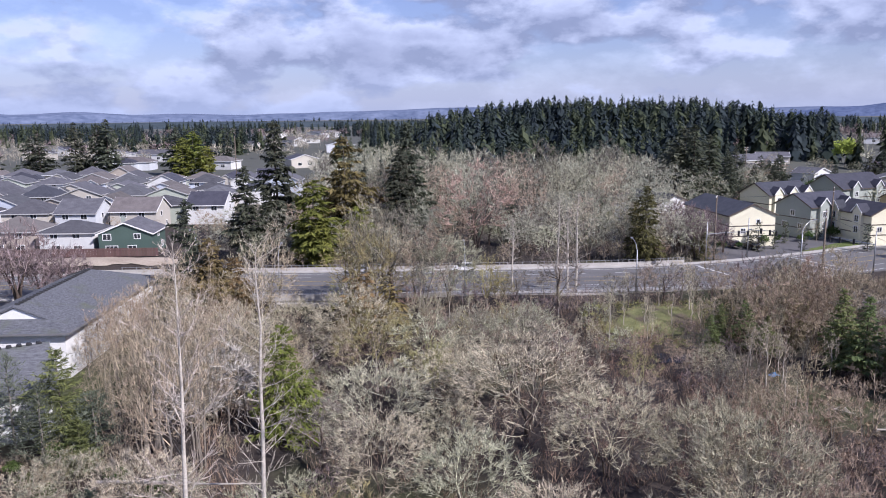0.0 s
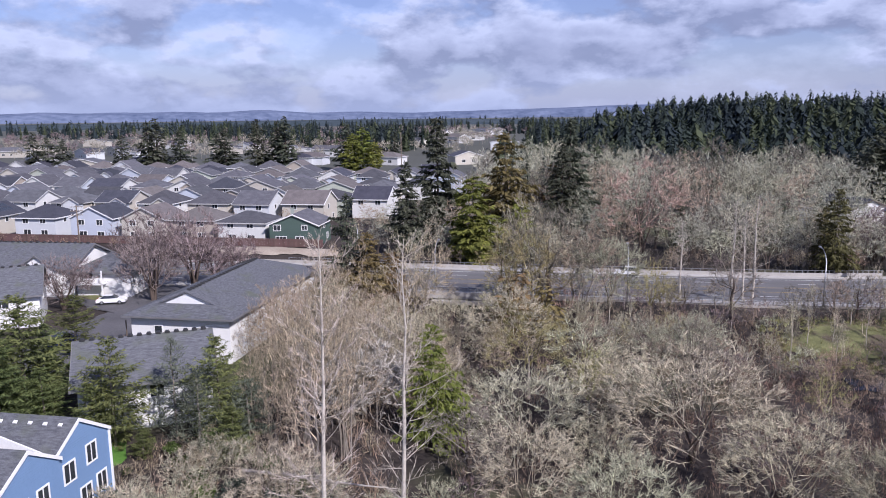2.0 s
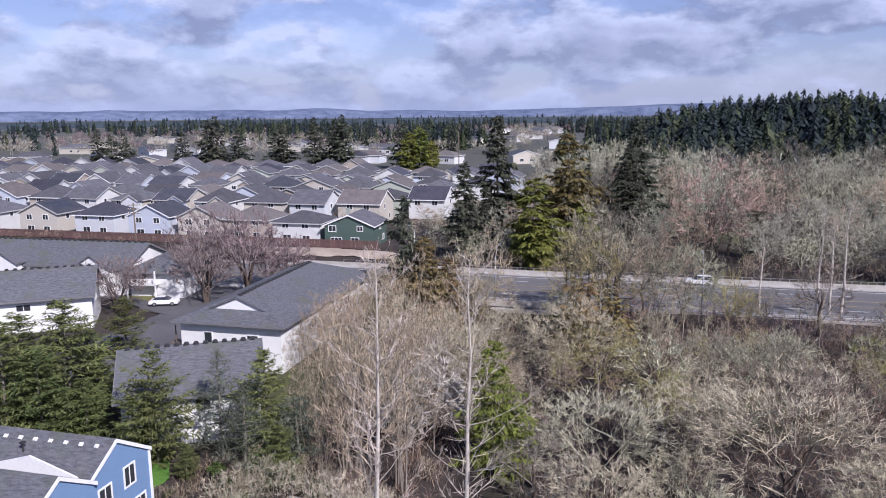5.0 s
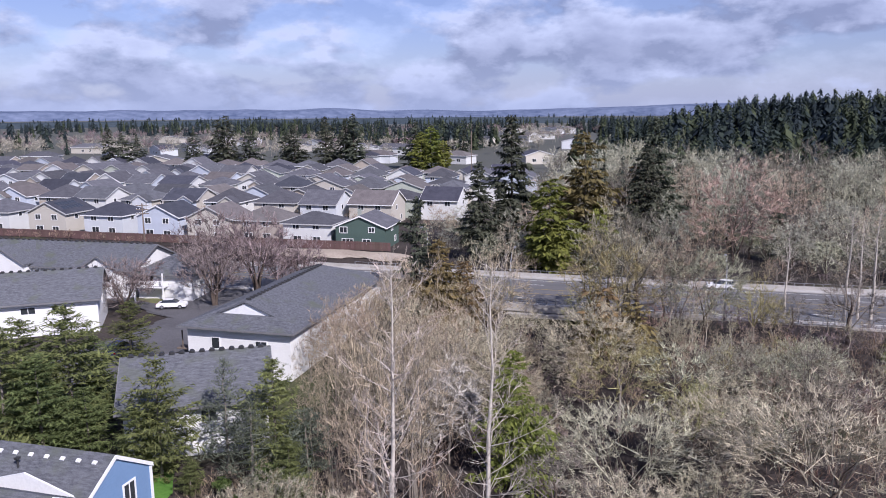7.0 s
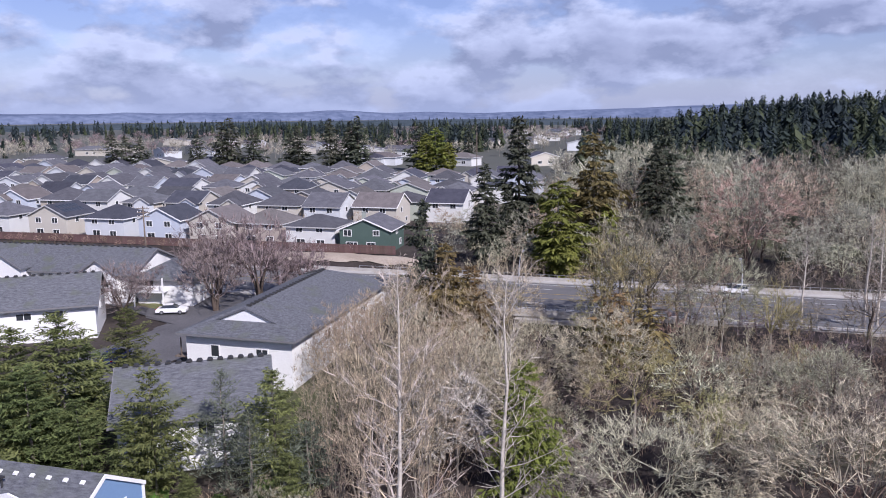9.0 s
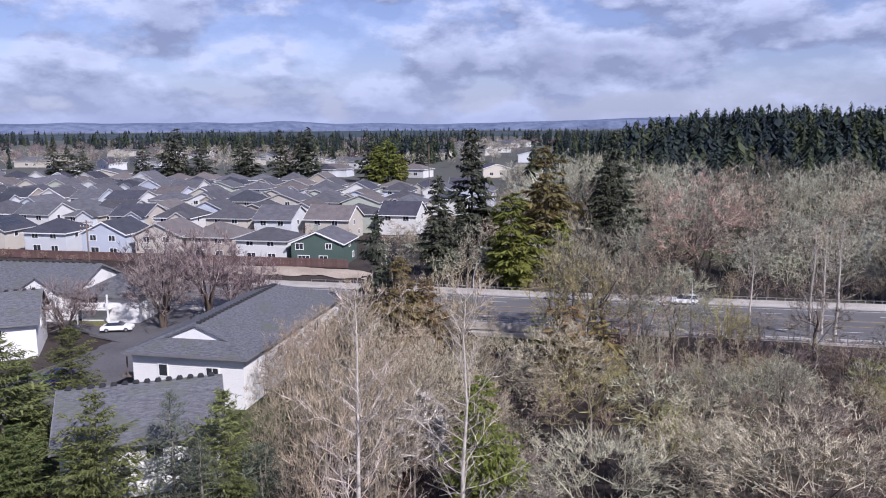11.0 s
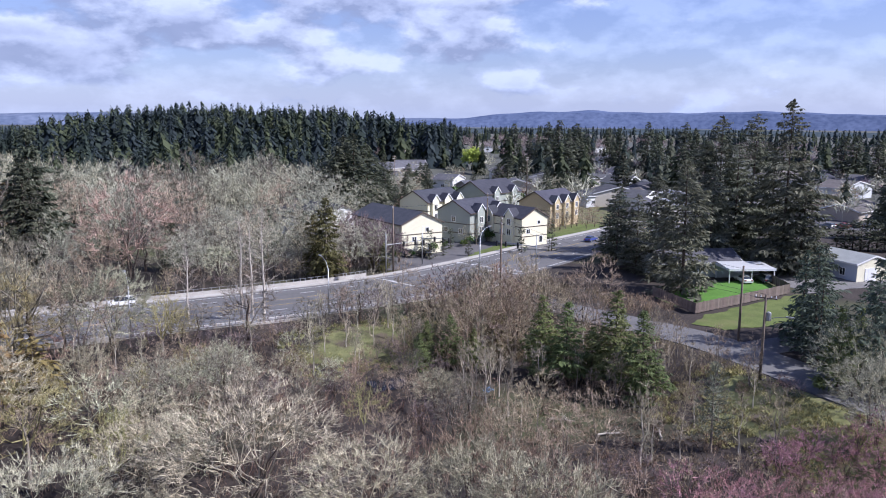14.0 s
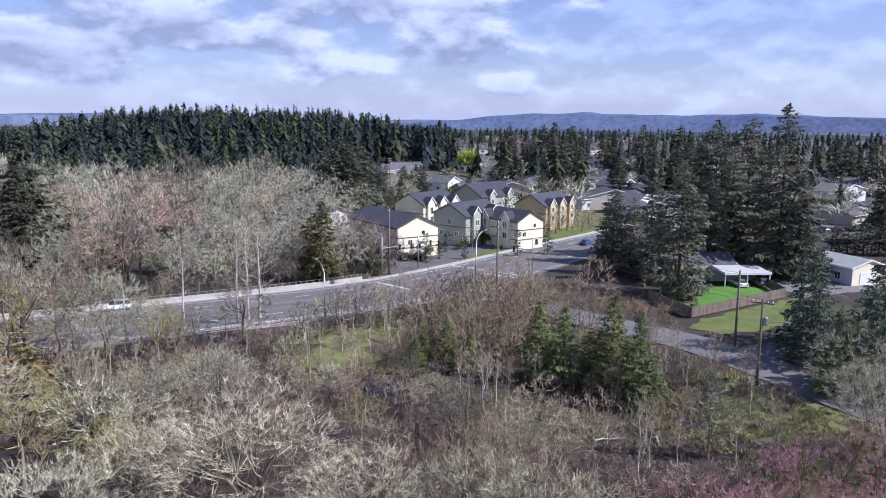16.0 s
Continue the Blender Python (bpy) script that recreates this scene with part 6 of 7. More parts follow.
scatter(8, -20, 58, 170, 205, [fir], 9, 13, 3.0)
# shrubs and young trees along the townhouses
for k in range(9):
    (alder, thicket_red, reddish)[k % 3].plant(124 + 3.4 * k, 186.5 + 1.7 * k, (7.5, 4.0, 6.5)[k % 3], label="leafless street tree before ochre townhouses")
for k in range(22):
    t = k / 21
    px, py = 66 + 74 * t + wood.uniform(-1, 1), 166 + 34 * t + wood.uniform(-1.5, 1.5)
    if free(px, py):
        (broadleaf if k % 3 else hedge_fir).plant(px, py, wood.uniform(2.0, 4.0) if k % 3 else wood.uniform(4, 6), label="" if k % 3 else "slim young fir beside townhouses")
for px, py, h in ((112, 186, 7), (118, 189, 8), (124, 190, 8), (130, 193, 7), (137, 196, 8), (92, 178, 6), (96, 179, 7), (60, 170, 9), (64, 176, 9), (148, 205, 8)):
    alder.plant(px, py, h, label="small leafless street tree beside townhouses")
for px, py, h in ((61, 163, 9), (64, 168, 10), (66, 173, 9), (58, 168, 11), (61, 175, 11), (68, 166, 7)):
    plane.plant(px, py, h, wide=1.0, label="leafless brown tree beside townhouses")
# a dark hedge of slim conifers
for k in range(18):
    hedge_fir.plant(172 + 1.6 * k, 132 - 1.05 * k, wood.uniform(6.5, 8.5), wide=1.5)
# tangled growth beside the blue house
for k in range(34):
    px, py = wood.uniform(-41, -22), wood.uniform(47, 69)
    if px < -33:
        continue
    kd, hh = ((lichen_bush_green, 4.0), (lichen_bush, 5.0), (thicket, 4.0), (airy, 5.0))[k % 4]
    kd.plant(px, py, hh * wood.uniform(0.75, 1.1), label="tangled growth beside a blue house")
for k in range(22):
    (broadleaf_grey, lichen_bush_green, lichen_bush, thicket)[k % 4].plant(wood.uniform(-36, -25), wood.uniform(43, 56), wood.uniform(2.0, 3.6), label="low tangled growth beside a blue house")
# by the apartments
for i, (px, py, h) in enumerate(LEFT_TREES):
    if i % 3 == 1:
        continue
    (slender, slender, airy, slender)[i % 4].plant(px, py, h, wide=1.0, label="leafless tan tree on the slope before apartments")
for px, py, h, kd, wd in ((-76, 129, 14.5, plane, 1.2), (-67, 127, 14.5, plane, 1.2), (-71, 120, 12.5, plane, 1.2), (-61, 131, 10, plane, 1.1), (-82, 112, 9, plane, 1.4), (-88, 110, 7.5, plane, 1.3), (-66, 133, 9, plane, 1.1), (-84, 121, 7, plane, 1.2),
                          (73.5, 106, 11.5, maple, 0.95), (78, 66, 9, lichen_green, 1.1), (86, 60, 9, lichen, 1.1), (69, 56, 10, lichen_green, 0.85), (72, 60, 8, lichen_green, 1.1), (90, 70, 9, alder, 1.0)):
    kd.plant(px, py, h, wide=wd)
for px, py, h in PALE:
    pale_bush.plant(px, py, 0.78 * (h - ground_z(px, py)))
for px, py, h, kd in ((-9, 124.5, 19, alder), (-4.5, 123.5, 17, oak), (-10.5, 121, 14, mossy), (-1, 125, 15, alder), (-7, 119, 13, mossy), (5, 124.5, 12, lichen_green), (1, 121, 14, maple), (11, 121, 9, mossy), (-24, 119, 12, maple), (-28, 124, 13, alder), (-7, 126, 15, maple), (23, 122, 10, oak)):
    kd.plant(px, py, h - ground_z(px, py), label="tall leafless tree beside the bridge")
for px, py, h in ((-33.5, 119, 9.5), (-30.5, 121, 8.5), (-36.5, 117.5, 8.0), (-9, 116, 8.5), (-10.2, 112.5, 5.0), (-4.5, 115, 6.5)):
    cedar_low.plant(px, py, h * 0.9 - ground_z(px, py), wide=1.45)

for px, py, h in ((-87.5, 123.8, 3.0), (-85.3, 122.8, 2.4)):
    pale_bush.plant(px, py, h, label="white-budded shrub beside a balcony")
for k in range(7):
    thicket_red.plant(140 + 5.0 * k, 189.5 + 2.2 * k, wood.uniform(3, 4.5), label="maroon leafless shrub beside the street")

# leafless trees and growth among the houses behind the townhouses
among = random.Random(17)
for k in range(72):
    a, r = radians(among.uniform(19, 36)), among.uniform(250, 400)
    px, py = r * math.sin(a), r * math.cos(a)
    if free(px, py) and not (27.8 < math.degrees(a) < 31.2 and k % 2):
        kd, hh = ((far_alder, 9), (far_tan, 8), (far_red, 7), (fir, 15), (broadleaf, 5))[k % 5]
        kd.plant(px, py, hh * among.uniform(0.7, 1.2), wide=1.2, label=("leafless tree among houses", "leafless tree among houses", "leafless tree among houses", "dark green fir among houses", "evergreen bush among houses")[k % 5])

# growth against the long apartment building
for k in range(9):
    (airy, maple, thicket)[k % 3].plant(-40.6 + among.uniform(-0.6, 1.2), 91 + 3.1 * k, among.uniform(5.5, 7.5) if k % 3 < 2 else 4.5, label="leafless tan growth beside an apartment wall")
for k in range(9):
    (slender, airy)[k % 2].plant(-37.6 + among.uniform(-1.5, 1.5), 90 + 3.3 * k, among.uniform(8.5, 11.0), wide=1.25, label="fine tan leafless tree beside an apartment wall")
for k in range(16):
    thicket_red.plant(-140 + 5.2 * k + among.uniform(-2, 2), (189.5, 236.5)[k % 2] + among.uniform(-3, 3), among.uniform(4.0, 6.0), z=1.4, label="maroon leafless garden tree between houses")

for k in range(18):
    thicket_red.plant(-158 + 4.4 * k + among.uniform(-1, 1), 162.4 + among.uniform(-1.2, 0.8), among.uniform(1.6, 2.8), wide=1.3, label="maroon leafless shrub along a board fence")

# firs that shade the side street
for px, py, h in ((86, 76, 13), (91, 80, 15), (93, 73, 14), (97, 84, 14)):
    spruce.plant(px, py, h, wide=1.15, label="dark spruce shading the side street")
# rough growth on the bank
for k in range(34):
    px, py = among.uniform(58, 75), among.uniform(56, 81)
    if free(px, py) and k % 2:
        (broadleaf_grey, thicket, lichen_bush_green, thicket)[k // 2 % 4].plant(px, py, among.uniform(0.9, 1.8), label="low olive growth on a bank beside the street")
for px, py, h in ((256, 186, 10), (247, 182, 9), (262, 170, 11), (226, 178, 8), (238, 186, 9)):
    (far_tan if h % 2 else far_red).plant(px, py, h, wide=1.2, label="leafless tree beside a low brown-roofed building")
# tall firs in clumps among the far houses
ROOFED = [o.location.copy() for o in bpy.data.objects if o.name.split(".")[0] in ("bungalow", "house", "townhouse")]
for az in (33.4, 35.2, 35.9, 36.6, 38.1, 38.7, 41.0, 43.0, 43.6, 46.2, 47.0):
    for k in range(2):
        r = among.uniform(385, 460)
        px, py = -4 + r * math.sin(radians(az + 0.7 * k)), 15 + r * math.cos(radians(az + 0.7 * k))
        if all((px - q.x) ** 2 + (py - q.y) ** 2 > 150 for q in ROOFED):
            fir.plant(px, py, among.uniform(19, 31), wide=1.25, label="tall dark fir in a clump among houses")
# more growth between the townhouses and the far houses
for k in range(22):
    a, r = radians(among.uniform(18.5, 25)), among.uniform(238, 330)
    px, py = r * math.sin(a), r * math.cos(a)
    (fir, far_pale, far_tan, fir)[k % 4].plant(px, py, among.uniform(9, 15), wide=1.2, label="tree behind the townhouses")

# undergrowth on the near slope below the blue house
SLOPE = [(px, py, among.uniform(2.4, 4.8)) for px, py in ((among.uniform(-37, -8), among.uniform(38, 63)) for _ in range(72)) if px > -34 or py > 60]
joined_wood("slope_undergrowth", [lichen_bush_green, broadleaf_grey, thicket, lichen_bush_green, broadleaf_grey, lichen_bush], SLOPE, "tangled leafless undergrowth on the slope near a blue house")
for px, py, h in ((-23.3, 62.8, 2.6), (-27.8, 66.0, 2.2)):
    broadleaf.plant(px, py, h, wide=1.3, label="fresh green bush in the undergrowth")

# tangled yard growth beside the blue house
YARD = [(px, py, among.uniform(2.0, 3.9) * (0.55 if px < -33 else 1.0)) for px, py in ((among.uniform(-39.8, -28.7), among.uniform(56.9, 66.2)) for _ in range(42)) if px > -36.4 or 58.5 < py < 62]
joined_wood("yard_growth", [broadleaf_grey, lichen_bush, lichen_bush_green, broadleaf, lichen_bush_green, thicket], YARD, "tangled grey-green yard growth beside a blue house")

# low brush over the creek, set along the camera's line to the bridge
for k in range(24):
    py = 84 + 1.45 * k + among.uniform(-1, 1)
    px = -4 - 0.115 * (py - 15) + among.uniform(-3.4, 3.4)
    (lichen_bush_green, thicket, mauve, lichen_bush)[k % 4].plant(px, py, among.uniform(3.2, 4.8), wide=1.3, label="leafless brush leaning over the creek")
for k in range(9):
    py = 95 + 2.4 * k
    px = -4 - 0.115 * (py - 15) + (3.6 if k % 2 else -3.6) + among.uniform(-0.8, 0.8)
    (airy, maple, airy)[k % 3].plant(px, py, among.uniform(5.0, 7.0), wide=1.1, label="leafless tan tree leaning over the creek")
# slim trees and brush on the dim bank before the side street
for k in range(30):
    px, py = among.uniform(58, 73), among.uniform(68, 97)
    if free(px, py):
        (sapling, thicket, mauve, airy, thicket_red)[k % 5].plant(px, py, among.uniform(5, 8) if k % 5 in (0, 3) else among.uniform(1.8, 3.2), label="leafless growth on a dim bank beside the side street")

# low brush and slim saplings round the clearing
joined_wood("clearing_brush", [thicket, mauve, thicket_red], [(among.uniform(25, 44), among.uniform(101, 112.5), among.uniform(1.8, 3.2)) for _ in range(30)] + [(among.uniform(30, 46), among.uniform(112.5, 120), among.uniform(0.8, 1.6)) for _ in range(7)],
            "low leafless brown brush round a clearing")
for k in range(9):
    sapling.plant(among.uniform(27, 45), among.uniform(106, 119), among.uniform(5.5, 8.5), wide=0.9, label="slim pale sapling in a clearing")

# ---- woods far off ----
def far_conifers(name, spots, label, mats, tiers=9, per=7):
    """Far firs, in a few greens; each tree has a pointed core and uneven overlapping boughs, some broad and blunt, some thin."""
    rr = random.Random(21)
    shapes = [Shape() for _ in mats]
    for x, y, z, h, R in spots:
        s = shapes[int(rr.random() ** 1.2 * len(mats))]
        R *= rr.uniform(0.8, 1.3)
        sharp = rr.uniform(0.38, 0.8)
        verts, faces = [], []
        verts.append((x, y, z + h * 0.9))
        for k in range(5):
            a = k * 1.2566 + rr.random()
            verts.append((x + math.cos(a) * R * 0.5, y + math.sin(a) * R * 0.5, z))
        faces += [(0, 1 + k, 1 + (k + 1) % 5) for k in range(5)]
        lop = rr.uniform(0, 6.28)
        for t in range(tiers * per):
            f = ((t + rr.random()) / (tiers * per)) ** 0.9
            zz = z + h * (0.08 + 0.89 * f)
            a = t * 2.4 + rr.uniform(-0.6, 0.6)
            L = (R * (1 - f) ** sharp + 0.35) * (0.85 + 0.25 * math.cos(a - lop) + 0.3 * math.sin(zz * 0.9 + lop)) * rr.uniform(0.6, 1.25)
            w = (0.22 + 0.26 * L) * rr.uniform(0.7, 1.4)
            c, sn = math.cos(a), math.sin(a)
            dip = rr.uniform(0.35, 1.25) * L
            n = len(verts)
            verts += [(x + c * L * 0.1, y + sn * L * 0.1, zz + 0.12 * L), (x + c * L * 0.6 - sn * w, y + sn * L * 0.6 + c * w, zz - 0.35 * dip), (x + c * L * 1.1, y + sn * L * 1.1, zz - dip), (x + c * L * 0.6 + sn * w, y + sn * L * 0.6 - c * w, zz - 0.5 * dip)]
            faces.append((n, n + 1, n + 2, n + 3))
        s.add(verts, faces)
    for s, mat in zip(shapes, mats):
        tagged(new(name, s.mesh(name, mat)), label, "forest", kind="stuff")


def polar(n, a0, a1, r0, r1, hmin, hmax, seed, keep=None, width=0.15):
    rr, out = random.Random(seed), []
    while len(out) < n:
        a, r = radians(rr.uniform(a0, a1)), math.sqrt(rr.uniform(r0 * r0, r1 * r1))
        x, y = r * math.sin(a), r * math.cos(a)
        if keep and not keep(x, y, math.degrees(a), r):
            continue
        h = hmin + (hmax - hmin) * rr.random() ** (0.8 if rr.random() < 0.7 else 2.0)
        out.append((x, y, ground_z(x, y) - 0.3, h, h * width * rr.uniform(0.8, 1.2)))
    return out


def off_estate(x, y, a, r):
    return not (x < -28 and y < 430)


def off_willow(x, y, a, r):
    return free(x, y) and not (27.8 < a < 31.2 and r < 430) and not (21.5 < a < 30 and r < 455)


def clumped(x, y, a, r):
    """Leaves gaps between stands of firs."""
    return off_willow(x, y, a, r) and off_estate(x, y, a, r) and noise.noise((x / 95.0, y / 95.0, 2.5)) > (0.02 if a > -4 else 0.17)


far_conifers("forest_hill", polar(1000, 0.5, 29, 322, 660, 13, 28, 31, off_willow, 0.24) + polar(300, 3, 28, 575, 670, 13, 23, 39, off_willow, 0.24) + polar(110, 0.5, 20, 296, 340, 13, 23, 36, None, 0.19) + polar(420, -24, 1, 500, 800, 12, 21, 32, clumped, 0.21), "dark dense fir forest on a low hill", [FOREST, FOREST_BLUE, FOREST_GREEN], 8, 7)
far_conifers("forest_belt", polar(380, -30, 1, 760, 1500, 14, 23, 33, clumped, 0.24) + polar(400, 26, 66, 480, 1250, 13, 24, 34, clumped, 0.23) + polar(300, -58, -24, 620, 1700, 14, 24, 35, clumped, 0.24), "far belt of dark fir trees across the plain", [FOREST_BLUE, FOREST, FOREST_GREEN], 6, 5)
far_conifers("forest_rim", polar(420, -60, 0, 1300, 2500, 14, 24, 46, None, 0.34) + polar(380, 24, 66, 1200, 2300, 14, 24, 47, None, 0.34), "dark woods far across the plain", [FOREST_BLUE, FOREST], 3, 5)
far_conifers("town_firs", polar(50, 24, 60, 290, 480, 13, 25, 37, off_willow, 0.22) + polar(46, -6, 2, 250, 420, 14, 24, 38, None, 0.17), "dark firs scattered among far houses", [FIR, FOREST_GREEN, FOREST], 11, 8)


def far_bare(name, spots, label, mat, seed):
    """Far leafless woods: short stems and fans of fine twigs."""
    rr = random.Random(seed)
    s = Shape()
    for x, y, z, h, R in spots:
        s.tube([(x, y, z), (x, y, z + h * 0.6)], [0.14, 0.05], 3)
        for _ in range(70):
            a, el = rr.uniform(0, 6.28), rr.uniform(0.1, 1.3)
            q = rr.random() ** 0.5
            o = Vector((x + math.cos(a) * R * q * 0.6, y + math.sin(a) * R * q * 0.6, z + h * (0.35 + 0.5 * rr.random() * (1 - 0.4 * q))))
            d = Vector((math.cos(a) * math.cos(el), math.sin(a) * math.cos(el), math.sin(el)))
            ribbon(s, [o, o + d * h * rr.uniform(0.14, 0.28)], [0.17], rr)
    return tagged(new(name, s.mesh(name, mat)), label, "woods", kind="stuff")


far_bare("far_bare_woods", polar(170, -6, 20, 255, 335, 14, 19, 41, None, 0.28) + polar(150, 24, 62, 260, 460, 8, 14, 42, off_willow, 0.35), "leafless grey woods in the middle distance", TWIG_SILVER, 1)
far_bare("far_bare_belt", polar(250, -54, -3, 560, 1300, 9, 15, 43, off_estate, 0.42) + polar(260, 22, 62, 340, 900, 9, 16, 44, off_willow, 0.4), "leafless grey-brown woods between far houses", TWIG_MAUVE, 2)
far_bare("far_village_trees", polar(120, -8, 1.5, 262, 480, 6, 11, 48, None, 0.45), "pale leafless trees round far houses", TWIG_SILVER, 6)
far_bare("far_pale_belt", polar(360, -54, -6, 415, 900, 8, 14, 45, off_estate, 0.45) + polar(190, 21, 64, 330, 900, 8, 15, 49, off_willow, 0.42), "pale leafless trees beyond the estate", TWIG_FAR, 5)


def free_ground(x, y):
    return all(math.hypot(p[0] - x, p[1] - y) > 5.2 for p in SIDE)


def underbrush(name, n, x0, x1, y0, y1, hmin, hmax, mat, label, seed, keep=None, anywhere=False):
    """Uncountable stems and brambles that cover the wood's floor."""
    rr = random.Random(seed)
    s = Shape()
    while n > 0:
        x, y = rr.uniform(x0, x1), rr.uniform(y0, y1)
        if not (anywhere or free(x, y)) or (keep and not keep(x, y)) or (clearing(x, y) and rr.random() < 0.6):
            continue
        n -= 1
        z, h = ground_z(x, y), rr.uniform(hmin, hmax)
        for _ in range(rr.randint(5, 9)):
            d = Vector((rr.gauss(0, 0.45), rr.gauss(0, 0.45), 1)).normalized()
            b = Vector((x + rr.gauss(0, 0.35), y + rr.gauss(0, 0.35), z - 0.05))
            m = b + d * h * 0.55
            tip = m + (d + Vector((rr.gauss(0, 0.4), rr.gauss(0, 0.4), 0))).normalized() * h * 0.5
            ribbon(s, [b, m, tip], [0.022, 0.017], rr)
            for _ in range(2):
                e = Vector((rr.gauss(0, 0.7), rr.gauss(0, 0.7), 0.7)).normalized()
                o = b.lerp(tip, rr.uniform(0.35, 0.95))
                ribbon(s, [o, o + e * h * 0.35], [0.018], rr)
    return tagged(new(name, s.mesh(name, mat)), label, "undergrowth", kind="stuff")


underbrush("undergrowth", 1800, -32, 60, 36, 126, 0.8, 2.6, BRUSH, "tangled brown brambles and stems on the wood's floor", 51)
underbrush("undergrowth_slope", 420, -38, -4, 34, 66, 0.8, 2.2, BRUSH, "tangled brown stems on the near slope", 55, None, True)
underbrush("undergrowth_red", 600, 10, 66, 36, 118, 0.8, 2.2, BRUSH_RED, "red-brown brambles on the wood's floor", 52)
underbrush("undergrowth_side", 600, 54, 86, 96, 136, 0.8, 2.4, BRUSH, "brown brush between the road and the side street", 54)
underbrush("undergrowth_bank", 420, 62, 80, 78, 106, 0.6, 1.8, BRUSH, "brown stems and brambles beside the side street", 56, free_ground, True)
underbrush("undergrowth_shade", 300, 79, 92, 106, 135, 0.8, 2.0, BRUSH, "brown brush in the shade of tall firs", 57, free_ground, True)
underbrush("undergrowth_back", 1300, -46, 66, 156, 215, 1.0, 2.8, TWIG_DARK, "grey-brown brush at the edge of the wood behind the road", 53)


def grass_tufts(name, n, x0, x1, y0, y1, mat, label, seed, keep=None):
    """Coarse tussocks: fans of short blades."""
    rr, s = random.Random(seed), Shape()
    while n > 0:
        x, y = rr.uniform(x0, x1), rr.uniform(y0, y1)
        if not free_ground(x, y) or (keep and not keep(x, y)) or noise.noise((x * 0.4, y * 0.4, 5.0)) < -0.12:
            continue
        n -= 1
        o = Vector((x, y, ground_z(x, y)))
        for _ in range(7):
            d = Vector((rr.gauss(0, 0.6), rr.gauss(0, 0.6), rr.uniform(0.4, 1.0))).normalized()
            ribbon(s, [o + Vector((rr.gauss(0, 0.2), rr.gauss(0, 0.2), 0)), o + d * rr.uniform(0.35, 0.8)], [0.055], rr)
    return tagged(new(name, s.mesh(name, mat)), label, "grass", kind="stuff")


TUFT = twigs("olive_grass_blades", (0.20, 0.20, 0.08), (0.44, 0.43, 0.18))
grass_tufts("grass_tufts_bank", 1300, 58, 76, 56, 82, TUFT, "olive grass tussocks on a bank beside the street", 61)
grass_tufts("grass_tufts_glade", 900, 26, 49, 106, 123, TUFT, "green grass tussocks in a clearing below the road", 62)
grass_tufts("grass_tufts_wood", 700, 42, 66, 62, 92, BRUSH, "dead brown grass under young firs", 63)

# ---- poles, lamps and signals ----
def utility_pole(x, y, h, turn, label, arms=1, transformer=False, lamp=False):
    root = thing("utility_pole", pose(x, y, ground_z(x, y), 0, 0, turn), label, "utility pole", "poles")
    part("pole", Shape().tube([(0, 0, -0.4), (0, 0, h)], [0.2, 0.13], 8, True), POLEWOOD, root, smooth=True)
    for k in range(arms):
        z = h - 0.5 - 0.9 * k
        arm = part("crossarm", Shape().box((-1.3, -0.08, z), (1.3, 0.08, z + 0.16)), POLEWOOD, root)
        for u in (-1.15, -0.6, 0.6, 1.15):
            part("insulator", Shape().tube([(u, 0, z + 0.16), (u, 0, z + 0.4)], [0.07, 0.05], 6, True), WHITE, arm)
    if transformer:
        part("transformer", Shape().tube([(0.45, 0, h - 3.2), (0.45, 0, h - 2.2)], [0.3, 0.3], 10, True).tube([(0.45, 0, h - 2.2), (0.45, 0, h - 2.08)], [0.3, 0.12], 10, True), METAL, root)
    if lamp:
        arm = part("lamp_arm", Shape().tube([(0, 0, h - 3.4), (1.2, 0, h - 2.7), (2.6, 0, h - 2.5)], [0.05, 0.045, 0.04], 6), METAL, root)
        part("lamp_head", Shape().box((2.4, -0.16, h - 2.58), (3.3, 0.16, h - 2.42)), METAL, arm)
    return root


for i, (px, py, h) in enumerate(POLES):
    utility_pole(px, py, h, -60 + 20 * i, "brown wooden utility pole beside the street" if i else "wooden utility pole with crossarm and street lamp", 1 - i, i == 0, i == 0)
utility_pole(70.3, 128.4, 14.4, 62, "tall wooden utility pole with crossarms by the junction", 2, True)
utility_pole(62.4, 157, 14, 62, "tall wooden utility pole with crossarms", 1)
utility_pole(101, 182, 13, 62, "tall wooden utility pole behind the junction", 2)
utility_pole(-108, 153, 12, 20, "wooden utility pole by the estate fence", 3)
for p in ((130, 300), (175, 270)):
    utility_pole(*p, 17, 30, "wooden utility pole among far trees", 2)
utility_pole(-70, 300, 22, 0, "tall grey pole among houses", 0)


def signal_pole(x, y, turn, reach, label):
    root = thing("traffic_signal", pose(x, y, 0.28, 0, 0, turn), label, "traffic signal", "traffic signals")
    part("pole", Shape().tube([(0, 0, 0), (0, 0, 8.2)], [0.15, 0.10], 8, True), METAL, root, smooth=True)
    arm = part("mast_arm", Shape().tube([(0, 0, 5.6), (reach, 0, 6.1)], [0.11, 0.06], 6, True), METAL, root)
    for u in (0.45, 0.75, 0.97):
        head = part("signal_head", Shape().box((reach * u - 0.18, -0.15, 5.1), (reach * u + 0.18, 0.12, 6.2)), DARK, arm)
        for k in range(3):
            part("lens", Shape().tube([(reach * u, -0.15, 5.3 + 0.33 * k), (reach * u, -0.24, 5.3 + 0.33 * k)], [0.12, 0.13], 8, True), DARK, head)
    return root


signal_pole(60.5, 156.5, 0, 9.0, "steel traffic signal with a long mast arm")
signal_pole(87.2, 141.0, 125, 9.0, "steel traffic signal beside the junction")
